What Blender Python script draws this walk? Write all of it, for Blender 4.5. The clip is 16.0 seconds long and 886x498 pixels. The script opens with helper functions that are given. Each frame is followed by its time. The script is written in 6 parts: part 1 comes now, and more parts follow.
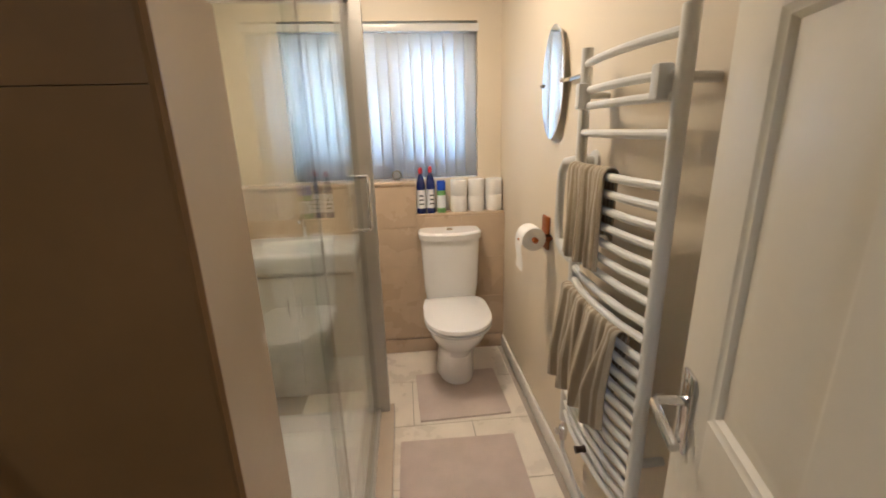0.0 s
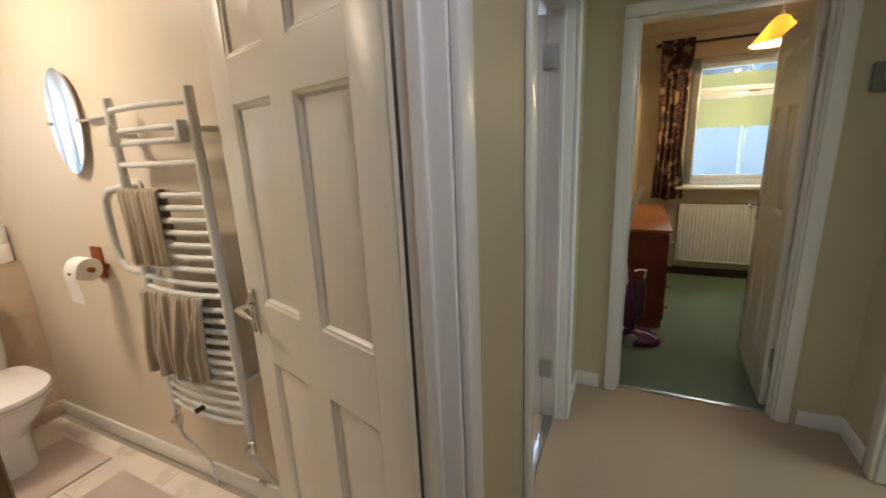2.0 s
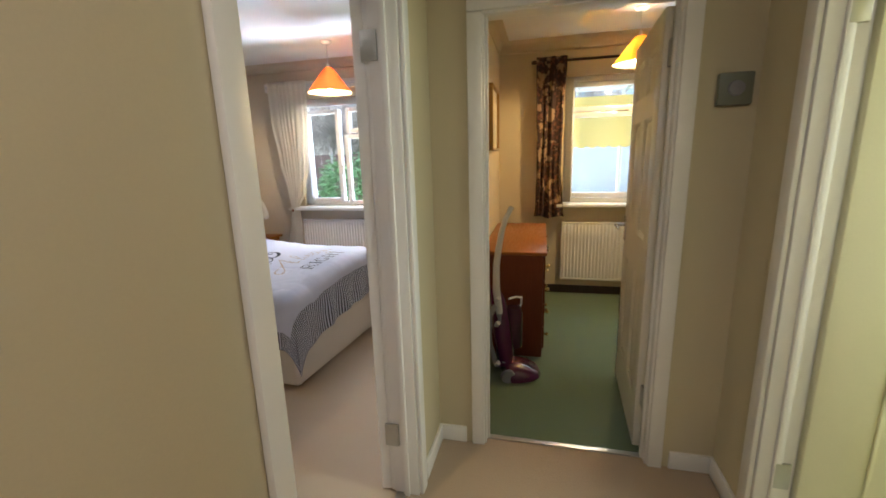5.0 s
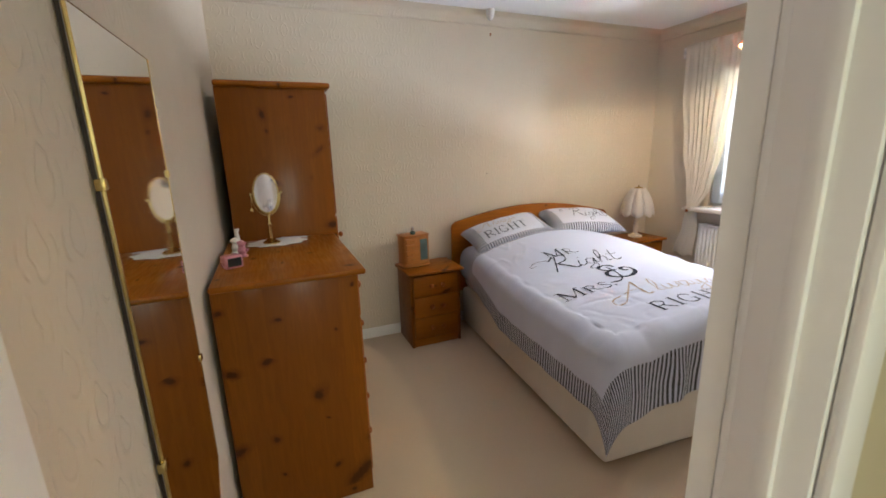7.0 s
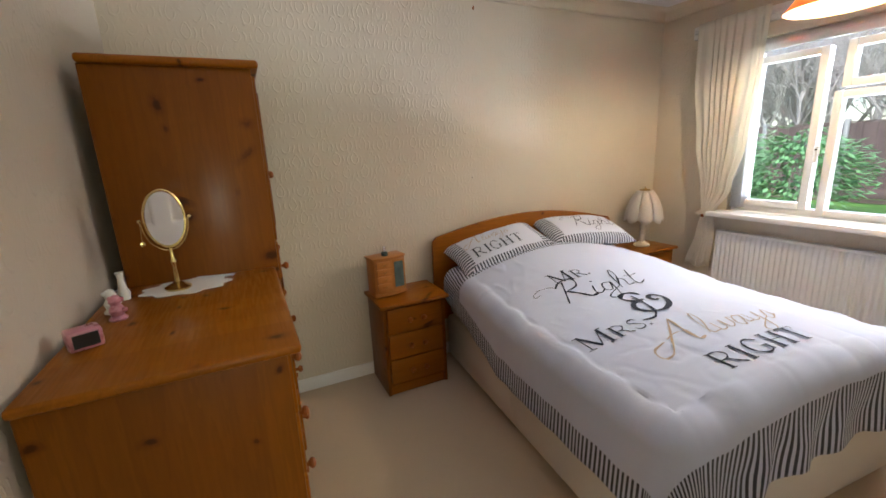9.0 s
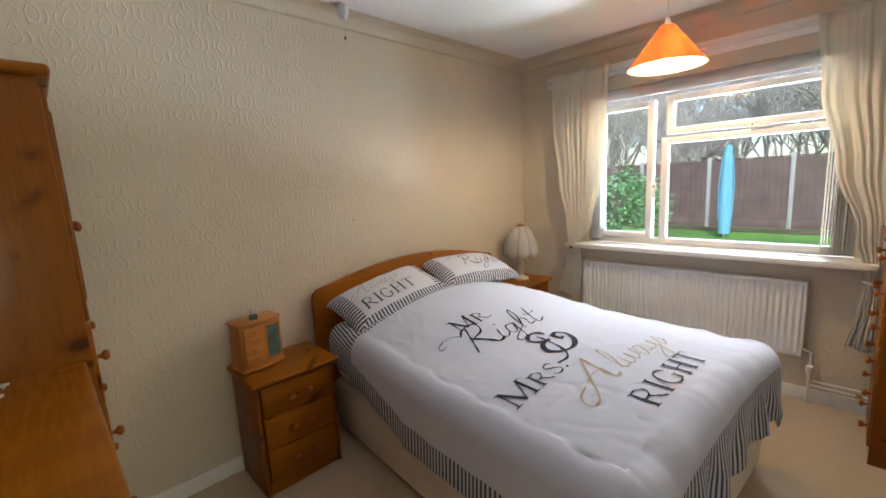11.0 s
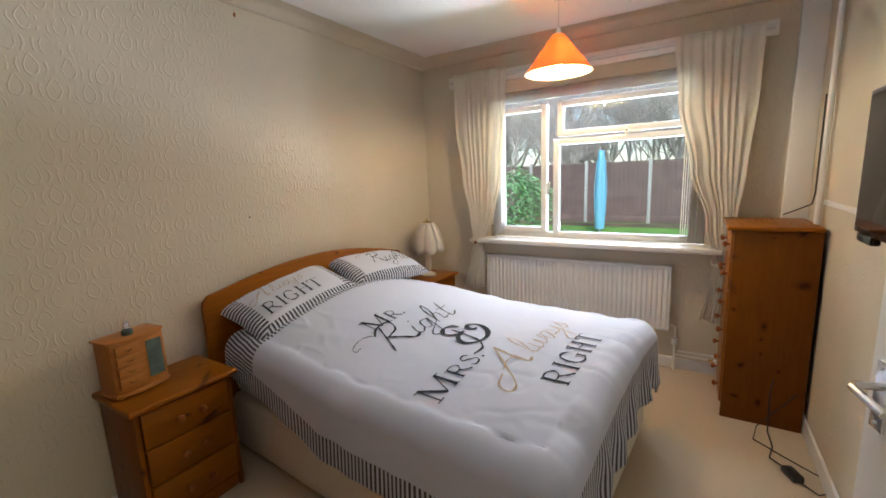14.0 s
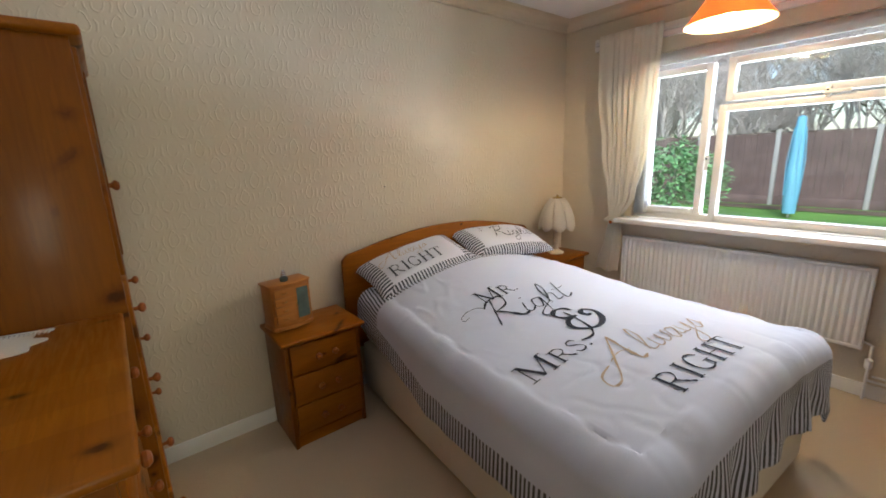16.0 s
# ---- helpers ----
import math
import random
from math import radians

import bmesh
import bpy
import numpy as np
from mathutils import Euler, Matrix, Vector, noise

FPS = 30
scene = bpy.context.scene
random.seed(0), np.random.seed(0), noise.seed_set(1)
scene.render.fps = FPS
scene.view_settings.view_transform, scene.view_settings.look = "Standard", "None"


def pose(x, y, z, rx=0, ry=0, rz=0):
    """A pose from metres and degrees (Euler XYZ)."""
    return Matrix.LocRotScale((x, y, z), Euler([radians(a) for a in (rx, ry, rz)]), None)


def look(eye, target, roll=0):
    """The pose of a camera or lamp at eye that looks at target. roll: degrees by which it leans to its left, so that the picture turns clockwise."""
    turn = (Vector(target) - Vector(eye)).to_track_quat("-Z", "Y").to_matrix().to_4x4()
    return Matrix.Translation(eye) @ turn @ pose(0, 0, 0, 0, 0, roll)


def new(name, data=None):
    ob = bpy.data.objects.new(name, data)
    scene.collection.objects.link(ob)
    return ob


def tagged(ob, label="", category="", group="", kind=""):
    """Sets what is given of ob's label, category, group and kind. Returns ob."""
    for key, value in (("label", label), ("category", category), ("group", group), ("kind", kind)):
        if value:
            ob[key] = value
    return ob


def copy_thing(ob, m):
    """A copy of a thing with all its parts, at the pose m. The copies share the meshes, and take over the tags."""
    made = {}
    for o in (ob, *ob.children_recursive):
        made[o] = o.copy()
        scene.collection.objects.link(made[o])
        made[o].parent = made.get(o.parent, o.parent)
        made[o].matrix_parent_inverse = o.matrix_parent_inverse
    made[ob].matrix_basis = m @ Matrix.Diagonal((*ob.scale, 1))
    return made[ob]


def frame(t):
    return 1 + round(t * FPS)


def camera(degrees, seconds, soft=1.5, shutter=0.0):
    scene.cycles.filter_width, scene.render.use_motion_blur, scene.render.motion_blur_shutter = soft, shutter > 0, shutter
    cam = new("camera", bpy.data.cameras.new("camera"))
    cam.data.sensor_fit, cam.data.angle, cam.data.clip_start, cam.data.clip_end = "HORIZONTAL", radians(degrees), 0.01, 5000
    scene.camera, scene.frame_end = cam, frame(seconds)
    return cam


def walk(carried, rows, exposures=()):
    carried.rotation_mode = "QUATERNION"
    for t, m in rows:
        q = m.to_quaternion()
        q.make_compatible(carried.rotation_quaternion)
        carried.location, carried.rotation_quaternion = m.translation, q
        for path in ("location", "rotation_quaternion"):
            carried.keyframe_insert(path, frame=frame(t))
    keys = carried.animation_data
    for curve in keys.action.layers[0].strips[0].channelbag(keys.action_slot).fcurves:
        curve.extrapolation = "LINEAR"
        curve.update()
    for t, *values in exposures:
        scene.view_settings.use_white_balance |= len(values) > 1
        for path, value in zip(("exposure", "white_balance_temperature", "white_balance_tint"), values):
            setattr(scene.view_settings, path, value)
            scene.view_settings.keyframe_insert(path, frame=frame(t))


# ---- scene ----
cam = camera(94.1, 16.0, 1.7, 0.15)
PATH = [
    (0, (-0.002, 0.185, 1.457), (0.165, 2.098, 0.896), -1.6),
    (0.5, (-0.054, -0.016, 1.447), (0.515, 1.827, 0.919), -1.8),
    (1, (-0.141, -0.186, 1.444), (0.906, 1.44, 0.935), -2.3),
    (1.5, (-0.267, -0.255, 1.439), (1.208, 1.001, 0.942), -2.7),
    (2, (-0.374, -0.306, 1.45), (1.378, 0.528, 0.966), -2.6),
    (2.5, (-0.382, -0.356, 1.456), (1.515, 0.061, 0.981), -2.3),
    (3, (-0.363, -0.411, 1.468), (1.576, -0.284, 0.995), -2.1),
    (3.1, (-0.362, -0.409, 1.45), (1.581, -0.324, 0.985), -1.9),
    (3.2, (-0.347, -0.393, 1.442), (1.6, -0.371, 0.984), -1.8),
    (5.3, (0.295, -0.525, 1.42), (2.127, 0.163, 1.009), -1.5),
    (5.5, (0.387, -0.514, 1.437), (2.14, 0.36, 1.03), -1.6),
    (6, (0.642, -0.498, 1.451), (2.09, 0.819, 1.038), -1.6),
    (6.5, (0.828, -0.419, 1.463), (1.911, 1.205, 1.028), -1.4),
    (7, (0.982, -0.28, 1.466), (1.718, 1.522, 1.007), -1.7),
    (7.5, (1.101, -0.159, 1.474), (1.691, 1.69, 0.99), -1.7),
    (8, (1.161, 0.008, 1.463), (1.787, 1.847, 0.986), -2.1),
    (8.5, (1.193, 0.157, 1.468), (1.909, 1.962, 0.99), -2.5),
    (10.8, (1.258, 0.571, 1.493), (2.578, 2.036, 1.155), -2.9),
    (11, (1.25, 0.585, 1.482), (2.627, 2.0, 1.163), -3.0),
    (11.5, (1.242, 0.618, 1.477), (2.74, 1.907, 1.17), -2.7),
    (12, (1.228, 0.636, 1.472), (2.811, 1.82, 1.171), -2.4),
    (12.5, (1.229, 0.654, 1.469), (2.867, 1.76, 1.164), -2.2),
    (13, (1.229, 0.655, 1.468), (2.894, 1.716, 1.155), -2.1),
    (13.5, (1.231, 0.656, 1.465), (2.907, 1.697, 1.139), -2.1),
    (14, (1.24, 0.653, 1.461), (2.913, 1.693, 1.117), -2.3),
    (14.5, (1.244, 0.654, 1.459), (2.898, 1.715, 1.089), -2.3),
    (15, (1.246, 0.658, 1.46), (2.853, 1.781, 1.065), -2.3),
    (15.5, (1.264, 0.652, 1.458), (2.758, 1.911, 1.033), -2.3),
    (16, (1.324, 0.563, 1.466), (2.532, 2.092, 1.018), -2.1),
]
walk(cam, [(t, look(eye, target, roll)) for t, eye, target, roll in PATH], [(0.0, 1.52, 5000, 13), (1.0, 1.62, 5050, 13), (2.5, 1.75, 5150, 14), (5.5, 2.12, 5750, 16), (6.5, 2.2, 5800, 16), (7.5, 2.38, 5800, 15), (8.7, 2.2, 5950, 15), (11.0, 1.98, 6050, 13), (16.0, 1.95, 6050, 13)])

# ---- world, sun and lamps ----
world = bpy.data.worlds.new("world")
scene.world = world
world.use_nodes = True
wn, wl = world.node_tree.nodes, world.node_tree.links
sky = wn.new("ShaderNodeTexSky")
sky.sky_type, sky.sun_disc = "NISHITA", False
sky.sun_elevation, sky.sun_rotation = radians(44), radians(243)
sky.air_density, sky.dust_density, sky.ozone_density = 1.0, 1.0, 1.0
wl.new(sky.outputs[0], wn["Background"].inputs[0])
wn["Background"].inputs[1].default_value = 0.068


def lamp(name, kind, m, power, colour, **more):
    data = bpy.data.lights.new(name, kind)
    data.energy, data.color = power, colour
    for key, value in more.items():
        if key == "size":
            data.shape, data.size, data.size_y = "RECTANGLE", value[0], value[1]
        elif key == "radius":
            data.shadow_soft_size = value
        elif key == "angle":
            data.angle = radians(value)
    ob = new(name, data)
    ob.matrix_world = m
    return ob


lamp("sun", "SUN", look((-28, -14, 30), (0, 0, 0)), 1.3, (1.0, 0.97, 0.92), angle=20)
# sky light at the windows
lamp("sky_light_bedroom", "AREA", look((7.0, 1.42, 3.1), (2.4, 1.45, 0.9)), 78, (0.82, 0.9, 1.0), size=(3.0, 1.8))
lamp("ground_light_bedroom", "AREA", look((7.8, 1.42, 0.03), (2.0, 1.45, 2.2)), 190, (0.92, 0.95, 1.0), size=(3.6, 0.45))
lamp("sky_light_bathroom", "AREA", look((0.0, 3.4, 1.6), (0.0, 1.5, 1.0)), 15, (0.84, 0.92, 1.0), size=(1.5, 1.4))
lamp("sky_light_green_room", "AREA", look((5.2, -1.3, 2.75), (3.0, -1.2, 0.7)), 25, (0.9, 0.94, 1.0), size=(1.1, 0.7))
# electric bulbs
lamp("bulb_light_bedroom", "POINT", pose(3.88, 1.42, 2.088), 8.4, (1.0, 0.76, 0.48), radius=0.035)
lamp("bulb_light_green_room", "POINT", pose(3.84, -1.22, 2.125), 13, (1.0, 0.68, 0.28), radius=0.035)
lamp("bulb_light_bathroom", "AREA", look((-0.1, 1.9, 2.41), (-0.1, 1.9, 0)), 7.6, (1.0, 0.71, 0.4), size=(0.26, 0.26))
# Lamp added for unseen daylight past the side door, tinted for yellow-green bounce.
lamp("sky_light_side_room", "AREA", look((1.35, -3.1, 1.7), (1.4, -1.6, 1.0)), 11.5, (0.97, 1.0, 0.66), size=(1.0, 1.1))
# Hall fill light, added with an unseen fitting; no source is known here.
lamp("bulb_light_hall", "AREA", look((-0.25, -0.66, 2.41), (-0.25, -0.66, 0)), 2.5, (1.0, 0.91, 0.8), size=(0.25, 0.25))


# ---- materials ----
class Nodes:
    def __init__(self, name):
        self.m = bpy.data.materials.new(name)
        self.m.use_nodes = True
        self.t = self.m.node_tree
        self.bsdf = self.t.nodes["Principled BSDF"]

    def put(self, socket, value):
        if isinstance(value, bpy.types.NodeSocket):
            self.t.links.new(value, socket)
        elif isinstance(value, (tuple, list)) and len(value) == 3 and socket.type == "RGBA":
            socket.default_value = (*value, 1)
        else:
            socket.default_value = value

    def node(self, kind, out=0, ins=(), **props):
        n = self.t.nodes.new(kind)
        if kind == "ShaderNodeMath":
            n.operation = props["operation"]
            n.use_clamp = props.get("clamp", False)
        if kind == "ShaderNodeTexVoronoi" and "feature" in props:
            n.feature = props["feature"]
        if kind == "ShaderNodeMapRange" and "smooth" in props:
            n.interpolation_type = "SMOOTHSTEP"
        for key, value in dict(ins).items():
            self.put(n.inputs[key], value)
        return n.outputs[out]

    def math(self, op, a, b=0.0, clamp=False):
        return self.node("ShaderNodeMath", ins={0: a, 1: b}, operation=op, clamp=clamp)

    def coords(self, scale=(1, 1, 1), which=3):
        return self.node("ShaderNodeMapping", ins={"Vector": self.node("ShaderNodeTexCoord", which), "Scale": scale})

    def place(self):
        return self.node("ShaderNodeNewGeometry", 0)

    def noise(self, vec, scale, detail=3.0, rough=0.55):
        return self.node("ShaderNodeTexNoise", ins={"Vector": vec, "Scale": scale, "Detail": detail, "Roughness": rough})

    def mix(self, fac, a, b):
        n = self.t.nodes.new("ShaderNodeMix")
        n.data_type = "RGBA"
        for k, v in ((0, fac), (6, a), (7, b)):
            self.put(n.inputs[k], v)
        return n.outputs[2]

    def ramp(self, value, lo, hi, a=0.0, b=1.0):
        return self.node("ShaderNodeMapRange", ins={0: value, 1: lo, 2: hi, 3: a, 4: b}, smooth=True)

    def bump(self, height, strength, distance):
        self.put(self.bsdf.inputs["Normal"], self.node("ShaderNodeBump", ins={"Height": height, "Strength": strength, "Distance": distance}))

    def finish(self, colour, rough, metal=0.0, **more):
        self.put(self.bsdf.inputs["Base Color"], colour)
        self.put(self.bsdf.inputs["Roughness"], rough)
        self.put(self.bsdf.inputs["Metallic"], metal)
        for key, value in more.items():
            self.put(self.bsdf.inputs[key.replace("_", " ")], value)
        return self.m


def shade(c, k):
    return tuple(min(1.0, v * k) for v in c)


def plain(name, colour, rough=0.5, metal=0.0, vary=0.06, grain=120.0, bump=0.12, depth=0.0006, blotch=2.0, **more):
    """A painted, cast or woven surface: broad blotches, fine grain, fine relief."""
    n = Nodes(name)
    pos = n.place()
    broad, fine = n.noise(pos, blotch), n.noise(pos, grain, 2.0)
    c = n.mix(n.ramp(broad, 0.3, 0.7), shade(colour, 1 - vary), shade(colour, 1 + vary))
    c = n.mix(n.ramp(fine, 0.25, 0.75, 0.0, 0.35), c, shade(colour, 1 - 1.6 * vary))
    n.bump(fine, bump, depth)
    r = n.ramp(broad, 0.3, 0.7, max(0.02, rough - 0.06), min(1.0, rough + 0.06))
    return n.finish(c, r, metal, **more)


def wallpaper(name, colour):
    """Painted embossed paper with staggered pointed ovals and leaves."""
    n = Nodes(name)
    pos = n.place()
    sep = n.t.nodes.new("ShaderNodeSeparateXYZ")
    n.put(sep.inputs[0], pos)
    wob = n.math("MULTIPLY", n.math("SUBTRACT", n.noise(pos, 14.0, 2.0), 0.5), 0.026)
    along = n.math("ADD", n.math("ADD", sep.outputs[0], sep.outputs[1]), wob)
    up = n.math("ADD", sep.outputs[2], wob)

    def motif(du, dz):
        """A pointed oval with two leaf strokes that part above it."""
        p = n.math("ABSOLUTE", n.math("MULTIPLY", n.math("SUBTRACT", n.math("FRACT", n.math("DIVIDE", n.math("ADD", along, du), 0.112)), 0.5), 0.17))
        q = n.math("MULTIPLY", n.math("SUBTRACT", n.math("FRACT", n.math("DIVIDE", n.math("ADD", up, dz), 0.165)), 0.5), 0.25)
        q0 = n.math("ADD", q, 0.05)
        tip = n.math("ADD", 1.0, n.math("MULTIPLY", n.math("MAXIMUM", q0, 0.0), 11.0))
        pw, qw = n.math("DIVIDE", n.math("MULTIPLY", p, tip), 0.033), n.math("DIVIDE", q0, 0.056)
        d = n.math("SQRT", n.math("ADD", n.math("MULTIPLY", pw, pw), n.math("MULTIPLY", qw, qw)))
        oval = n.math("SUBTRACT", 1.0, n.math("MULTIPLY", n.math("ABSOLUTE", n.math("SUBTRACT", d, 1.0)), 5.5), clamp=True)
        bow = n.math("MULTIPLY", n.math("SUBTRACT", q, 0.065), n.math("SUBTRACT", q, 0.065))
        leaf = n.math("SUBTRACT", 1.0, n.math("DIVIDE", n.math("ABSOLUTE", n.math("SUBTRACT", p, n.math("ADD", 0.018, n.math("MULTIPLY", bow, 6.0)))), 0.009), clamp=True)
        leaf = n.math("MULTIPLY", leaf, n.ramp(n.math("ABSOLUTE", n.math("SUBTRACT", q, 0.062)), 0.045, 0.03))
        return n.math("ADD", oval, leaf)

    ring = n.math("ADD", motif(0.0, 0.0), motif(0.056, 0.0825))
    fleck = n.ramp(n.noise(n.coords((1, 1, 0.45), 3), 26.0, 2.0), 0.5, 0.72)
    h = n.math("ADD", n.math("MULTIPLY", ring, n.ramp(n.noise(pos, 16.0, 2.0), 0.36, 0.56)), n.math("MULTIPLY", fleck, 0.35))
    fine, broad = n.noise(pos, 260.0, 2.0), n.noise(pos, 1.4)
    h = n.math("ADD", h, n.math("MULTIPLY", fine, 0.12))
    n.bump(h, 0.55, 0.003)
    c = n.mix(n.ramp(broad, 0.3, 0.7), shade(colour, 0.96), shade(colour, 1.03))
    return n.finish(c, 0.55)


def carpet(name, colour, dark=0.8, stain=None):
    n = Nodes(name)
    pos = n.place()
    pile = n.noise(pos, 340.0, 3.0, 0.7)
    tuft = n.noise(pos, 90.0, 2.0)
    trod = n.noise(pos, 2.2, 2.0)
    c = n.mix(n.ramp(pile, 0.3, 0.7), shade(colour, dark), shade(colour, 1.06))
    c = n.mix(n.ramp(trod, 0.35, 0.7, 0.0, 0.22), c, shade(colour, 0.86))
    if stain:
        spot = n.t.nodes.new("ShaderNodeVectorMath")
        spot.operation = "DISTANCE"
        n.put(spot.inputs[0], pos)
        spot.inputs[1].default_value = stain
        far = n.math("ADD", spot.outputs["Value"], n.math("MULTIPLY", n.math("SUBTRACT", n.noise(pos, 14.0, 3.0), 0.5), 0.16))
        c = n.mix(n.ramp(far, 0.16, 0.04, 0.0, 0.55), c, shade(colour, 0.42))
    n.bump(n.math("ADD", pile, tuft), 0.7, 0.004)
    return n.finish(c, 0.95, Sheen_Weight=0.25)


def wood(name, light, deep, knot=True, axis=2, gloss=0.38):
    """Lacquered boards: long grain along one axis, a few dark knots."""
    n = Nodes(name)
    long = [7.0, 7.0, 7.0]
    long[axis] = 0.55
    vec = n.coords(tuple(long))
    ring = n.noise(vec, 2.4, 4.0, 0.6)
    line = n.noise(n.coords(tuple(v * 5 for v in long)), 3.0, 3.0)
    wave = n.math("FRACT", n.math("MULTIPLY", ring, 6.0))
    c = n.mix(n.ramp(wave, 0.0, 1.0), light, shade(light, 0.88))
    c = n.mix(n.ramp(line, 0.35, 0.75, 0.0, 0.17), c, deep)
    if knot:
        sep = n.t.nodes.new("ShaderNodeSeparateXYZ")
        n.put(sep.inputs[0], n.place())
        one, two = [sep.outputs[i] for i in range(3) if i != axis]
        across = n.math("ADD", one, two)
        # glued staves, each of its own tone
        stave = n.math("FLOOR", n.math("DIVIDE", across, 0.092))
        tone = n.node("ShaderNodeTexWhiteNoise", 0, {"Vector": n.node("ShaderNodeCombineXYZ", 0, {0: stave, 1: 3.7})})
        c = n.mix(n.ramp(tone, 0.0, 1.0, 0.0, 0.30), c, shade(deep, 1.15))
        flat = n.t.nodes.new("ShaderNodeCombineXYZ")
        drift = n.noise(n.place(), 3.0, 1.0)
        n.put(flat.inputs[0], n.math("ADD", n.math("MULTIPLY", across, 8.5), n.math("MULTIPLY", drift, 2.5)))
        n.put(flat.inputs[1], n.math("ADD", n.math("MULTIPLY", sep.outputs[axis], 9.0), n.math("MULTIPLY", drift, 2.0)))
        v = n.t.nodes.new("ShaderNodeTexVoronoi")
        v.voronoi_dimensions = "2D"
        n.put(v.inputs["Vector"], flat.outputs[0])
        v.inputs["Scale"].default_value = 1.0
        pick = n.node("ShaderNodeSeparateColor", 0, {0: v.outputs[1]})
        few = n.math("MULTIPLY", n.ramp(pick, 0.66, 0.68), n.ramp(n.noise(n.place(), 2.3, 1.0), 0.3, 0.4))
        size = n.node("ShaderNodeSeparateColor", 1, {0: v.outputs[1]})
        far = n.math("ADD", n.math("MULTIPLY", v.outputs[0], n.ramp(size, 0.0, 1.0, 0.75, 2.6)), n.math("MULTIPLY", n.math("SUBTRACT", n.noise(n.place(), 60.0, 2.0), 0.5), 0.16))
        core = n.math("MULTIPLY", n.ramp(far, 0.2, 0.08), few)
        halo = n.math("MULTIPLY", n.ramp(far, 0.42, 0.1, 0.0, 0.7), few)
        c = n.mix(halo, c, deep)
        c = n.mix(n.math("MULTIPLY", core, 0.8), c, shade(deep, 0.34))
    n.bump(line, 0.10, 0.0006)
    return n.finish(c, n.ramp(line, 0.3, 0.7, gloss - 0.06, gloss + 0.08), Coat_Weight=0.08, Coat_Roughness=0.16, Specular_IOR_Level=0.16)


def striped_cloth(name, size, border, pitch, base, dark, end=None):
    """White cloth with a mitred border of stripes that run across the hem; UV is in metres from one corner."""
    n = Nodes(name)
    uv = n.node("ShaderNodeTexCoord", 2)
    sep = n.t.nodes.new("ShaderNodeSeparateXYZ")
    n.put(sep.inputs[0], uv)
    s, t = sep.outputs[0], sep.outputs[1]
    ds = n.math("MINIMUM", s, n.math("SUBTRACT", size[0], s))
    dt = n.math("MINIMUM", t, n.math("SUBTRACT", size[1], t))
    dt = n.math("MULTIPLY", dt, border / (end or border))
    inside = n.math("LESS_THAN", n.math("MINIMUM", ds, dt), border)
    side = n.math("LESS_THAN", ds, dt)
    along = n.math("ADD", n.math("MULTIPLY", side, t), n.math("MULTIPLY", n.math("SUBTRACT", 1.0, side), s))
    bar = n.ramp(n.math("ABSOLUTE", n.math("SUBTRACT", n.math("FRACT", n.math("DIVIDE", along, pitch)), 0.5)), 0.22, 0.28)
    pos = n.place()
    fold, weave = n.noise(pos, 4.2, 2.0, 0.6), n.noise(pos, 700.0, 1.0)
    crease = n.math("SUBTRACT", 1.0, n.math("MULTIPLY", n.math("ABSOLUTE", n.math("SUBTRACT", fold, 0.5)), 14.0), clamp=True)
    crease = n.math("MULTIPLY", crease, n.ramp(n.noise(pos, 2.6, 1.0), 0.45, 0.62))
    c = n.mix(n.math("MULTIPLY", bar, inside), n.mix(n.noise(pos, 3.0), shade(base, 0.96), base), dark)
    h = n.math("ADD", n.math("MULTIPLY", crease, 0.6), n.math("MULTIPLY", weave, 0.10))
    n.bump(h, 0.16, 0.007)
    return n.finish(c, 0.8, Sheen_Weight=0.15)


def glass(name, tint=(1, 1, 1), rough=0.0):
    n = Nodes(name)
    return n.finish(tint, rough, Transmission_Weight=1.0, IOR=1.45)


def pane_glass(name):
    """Thin clear pane: mostly open, with a fresnel sheen."""
    n = Nodes(name)
    clear, gloss = n.t.nodes.new("ShaderNodeBsdfTransparent"), n.t.nodes.new("ShaderNodeBsdfGlossy")
    clear.inputs[0].default_value = (0.95, 0.97, 0.96, 1)
    gloss.inputs["Roughness"].default_value = 0.02
    mixer = n.t.nodes.new("ShaderNodeMixShader")
    facing = n.node("ShaderNodeLayerWeight", 1, {0: 0.5})
    n.put(mixer.inputs[0], n.math("ADD", 0.03, n.math("MULTIPLY", n.math("POWER", facing, 5.0), 0.6)))
    n.t.links.new(clear.outputs[0], mixer.inputs[1])
    n.t.links.new(gloss.outputs[0], mixer.inputs[2])
    n.t.links.new(mixer.outputs[0], n.t.nodes["Material Output"].inputs[0])
    return n.m


def sheer(name, colour, through_share, rough=0.8):
    """Thin cloth or slat that lets some light through."""
    n = Nodes(name)
    pos = n.place()
    weave = n.noise(pos, 500.0, 1.0)
    c = n.mix(n.ramp(weave, 0.3, 0.7), shade(colour, 0.93), colour)
    n.finish(c, rough)
    back = n.t.nodes.new("ShaderNodeBsdfTranslucent")
    n.put(back.inputs[0], c)
    mixer = n.t.nodes.new("ShaderNodeMixShader")
    mixer.inputs[0].default_value = through_share
    n.t.links.new(n.bsdf.outputs[0], mixer.inputs[1])
    n.t.links.new(back.outputs[0], mixer.inputs[2])
    n.t.links.new(mixer.outputs[0], n.t.nodes["Material Output"].inputs[0])
    return n.m


def glow(name, colour, strength):
    n = Nodes(name)
    return n.finish(colour, 0.5, Emission_Color=colour, Emission_Strength=strength)


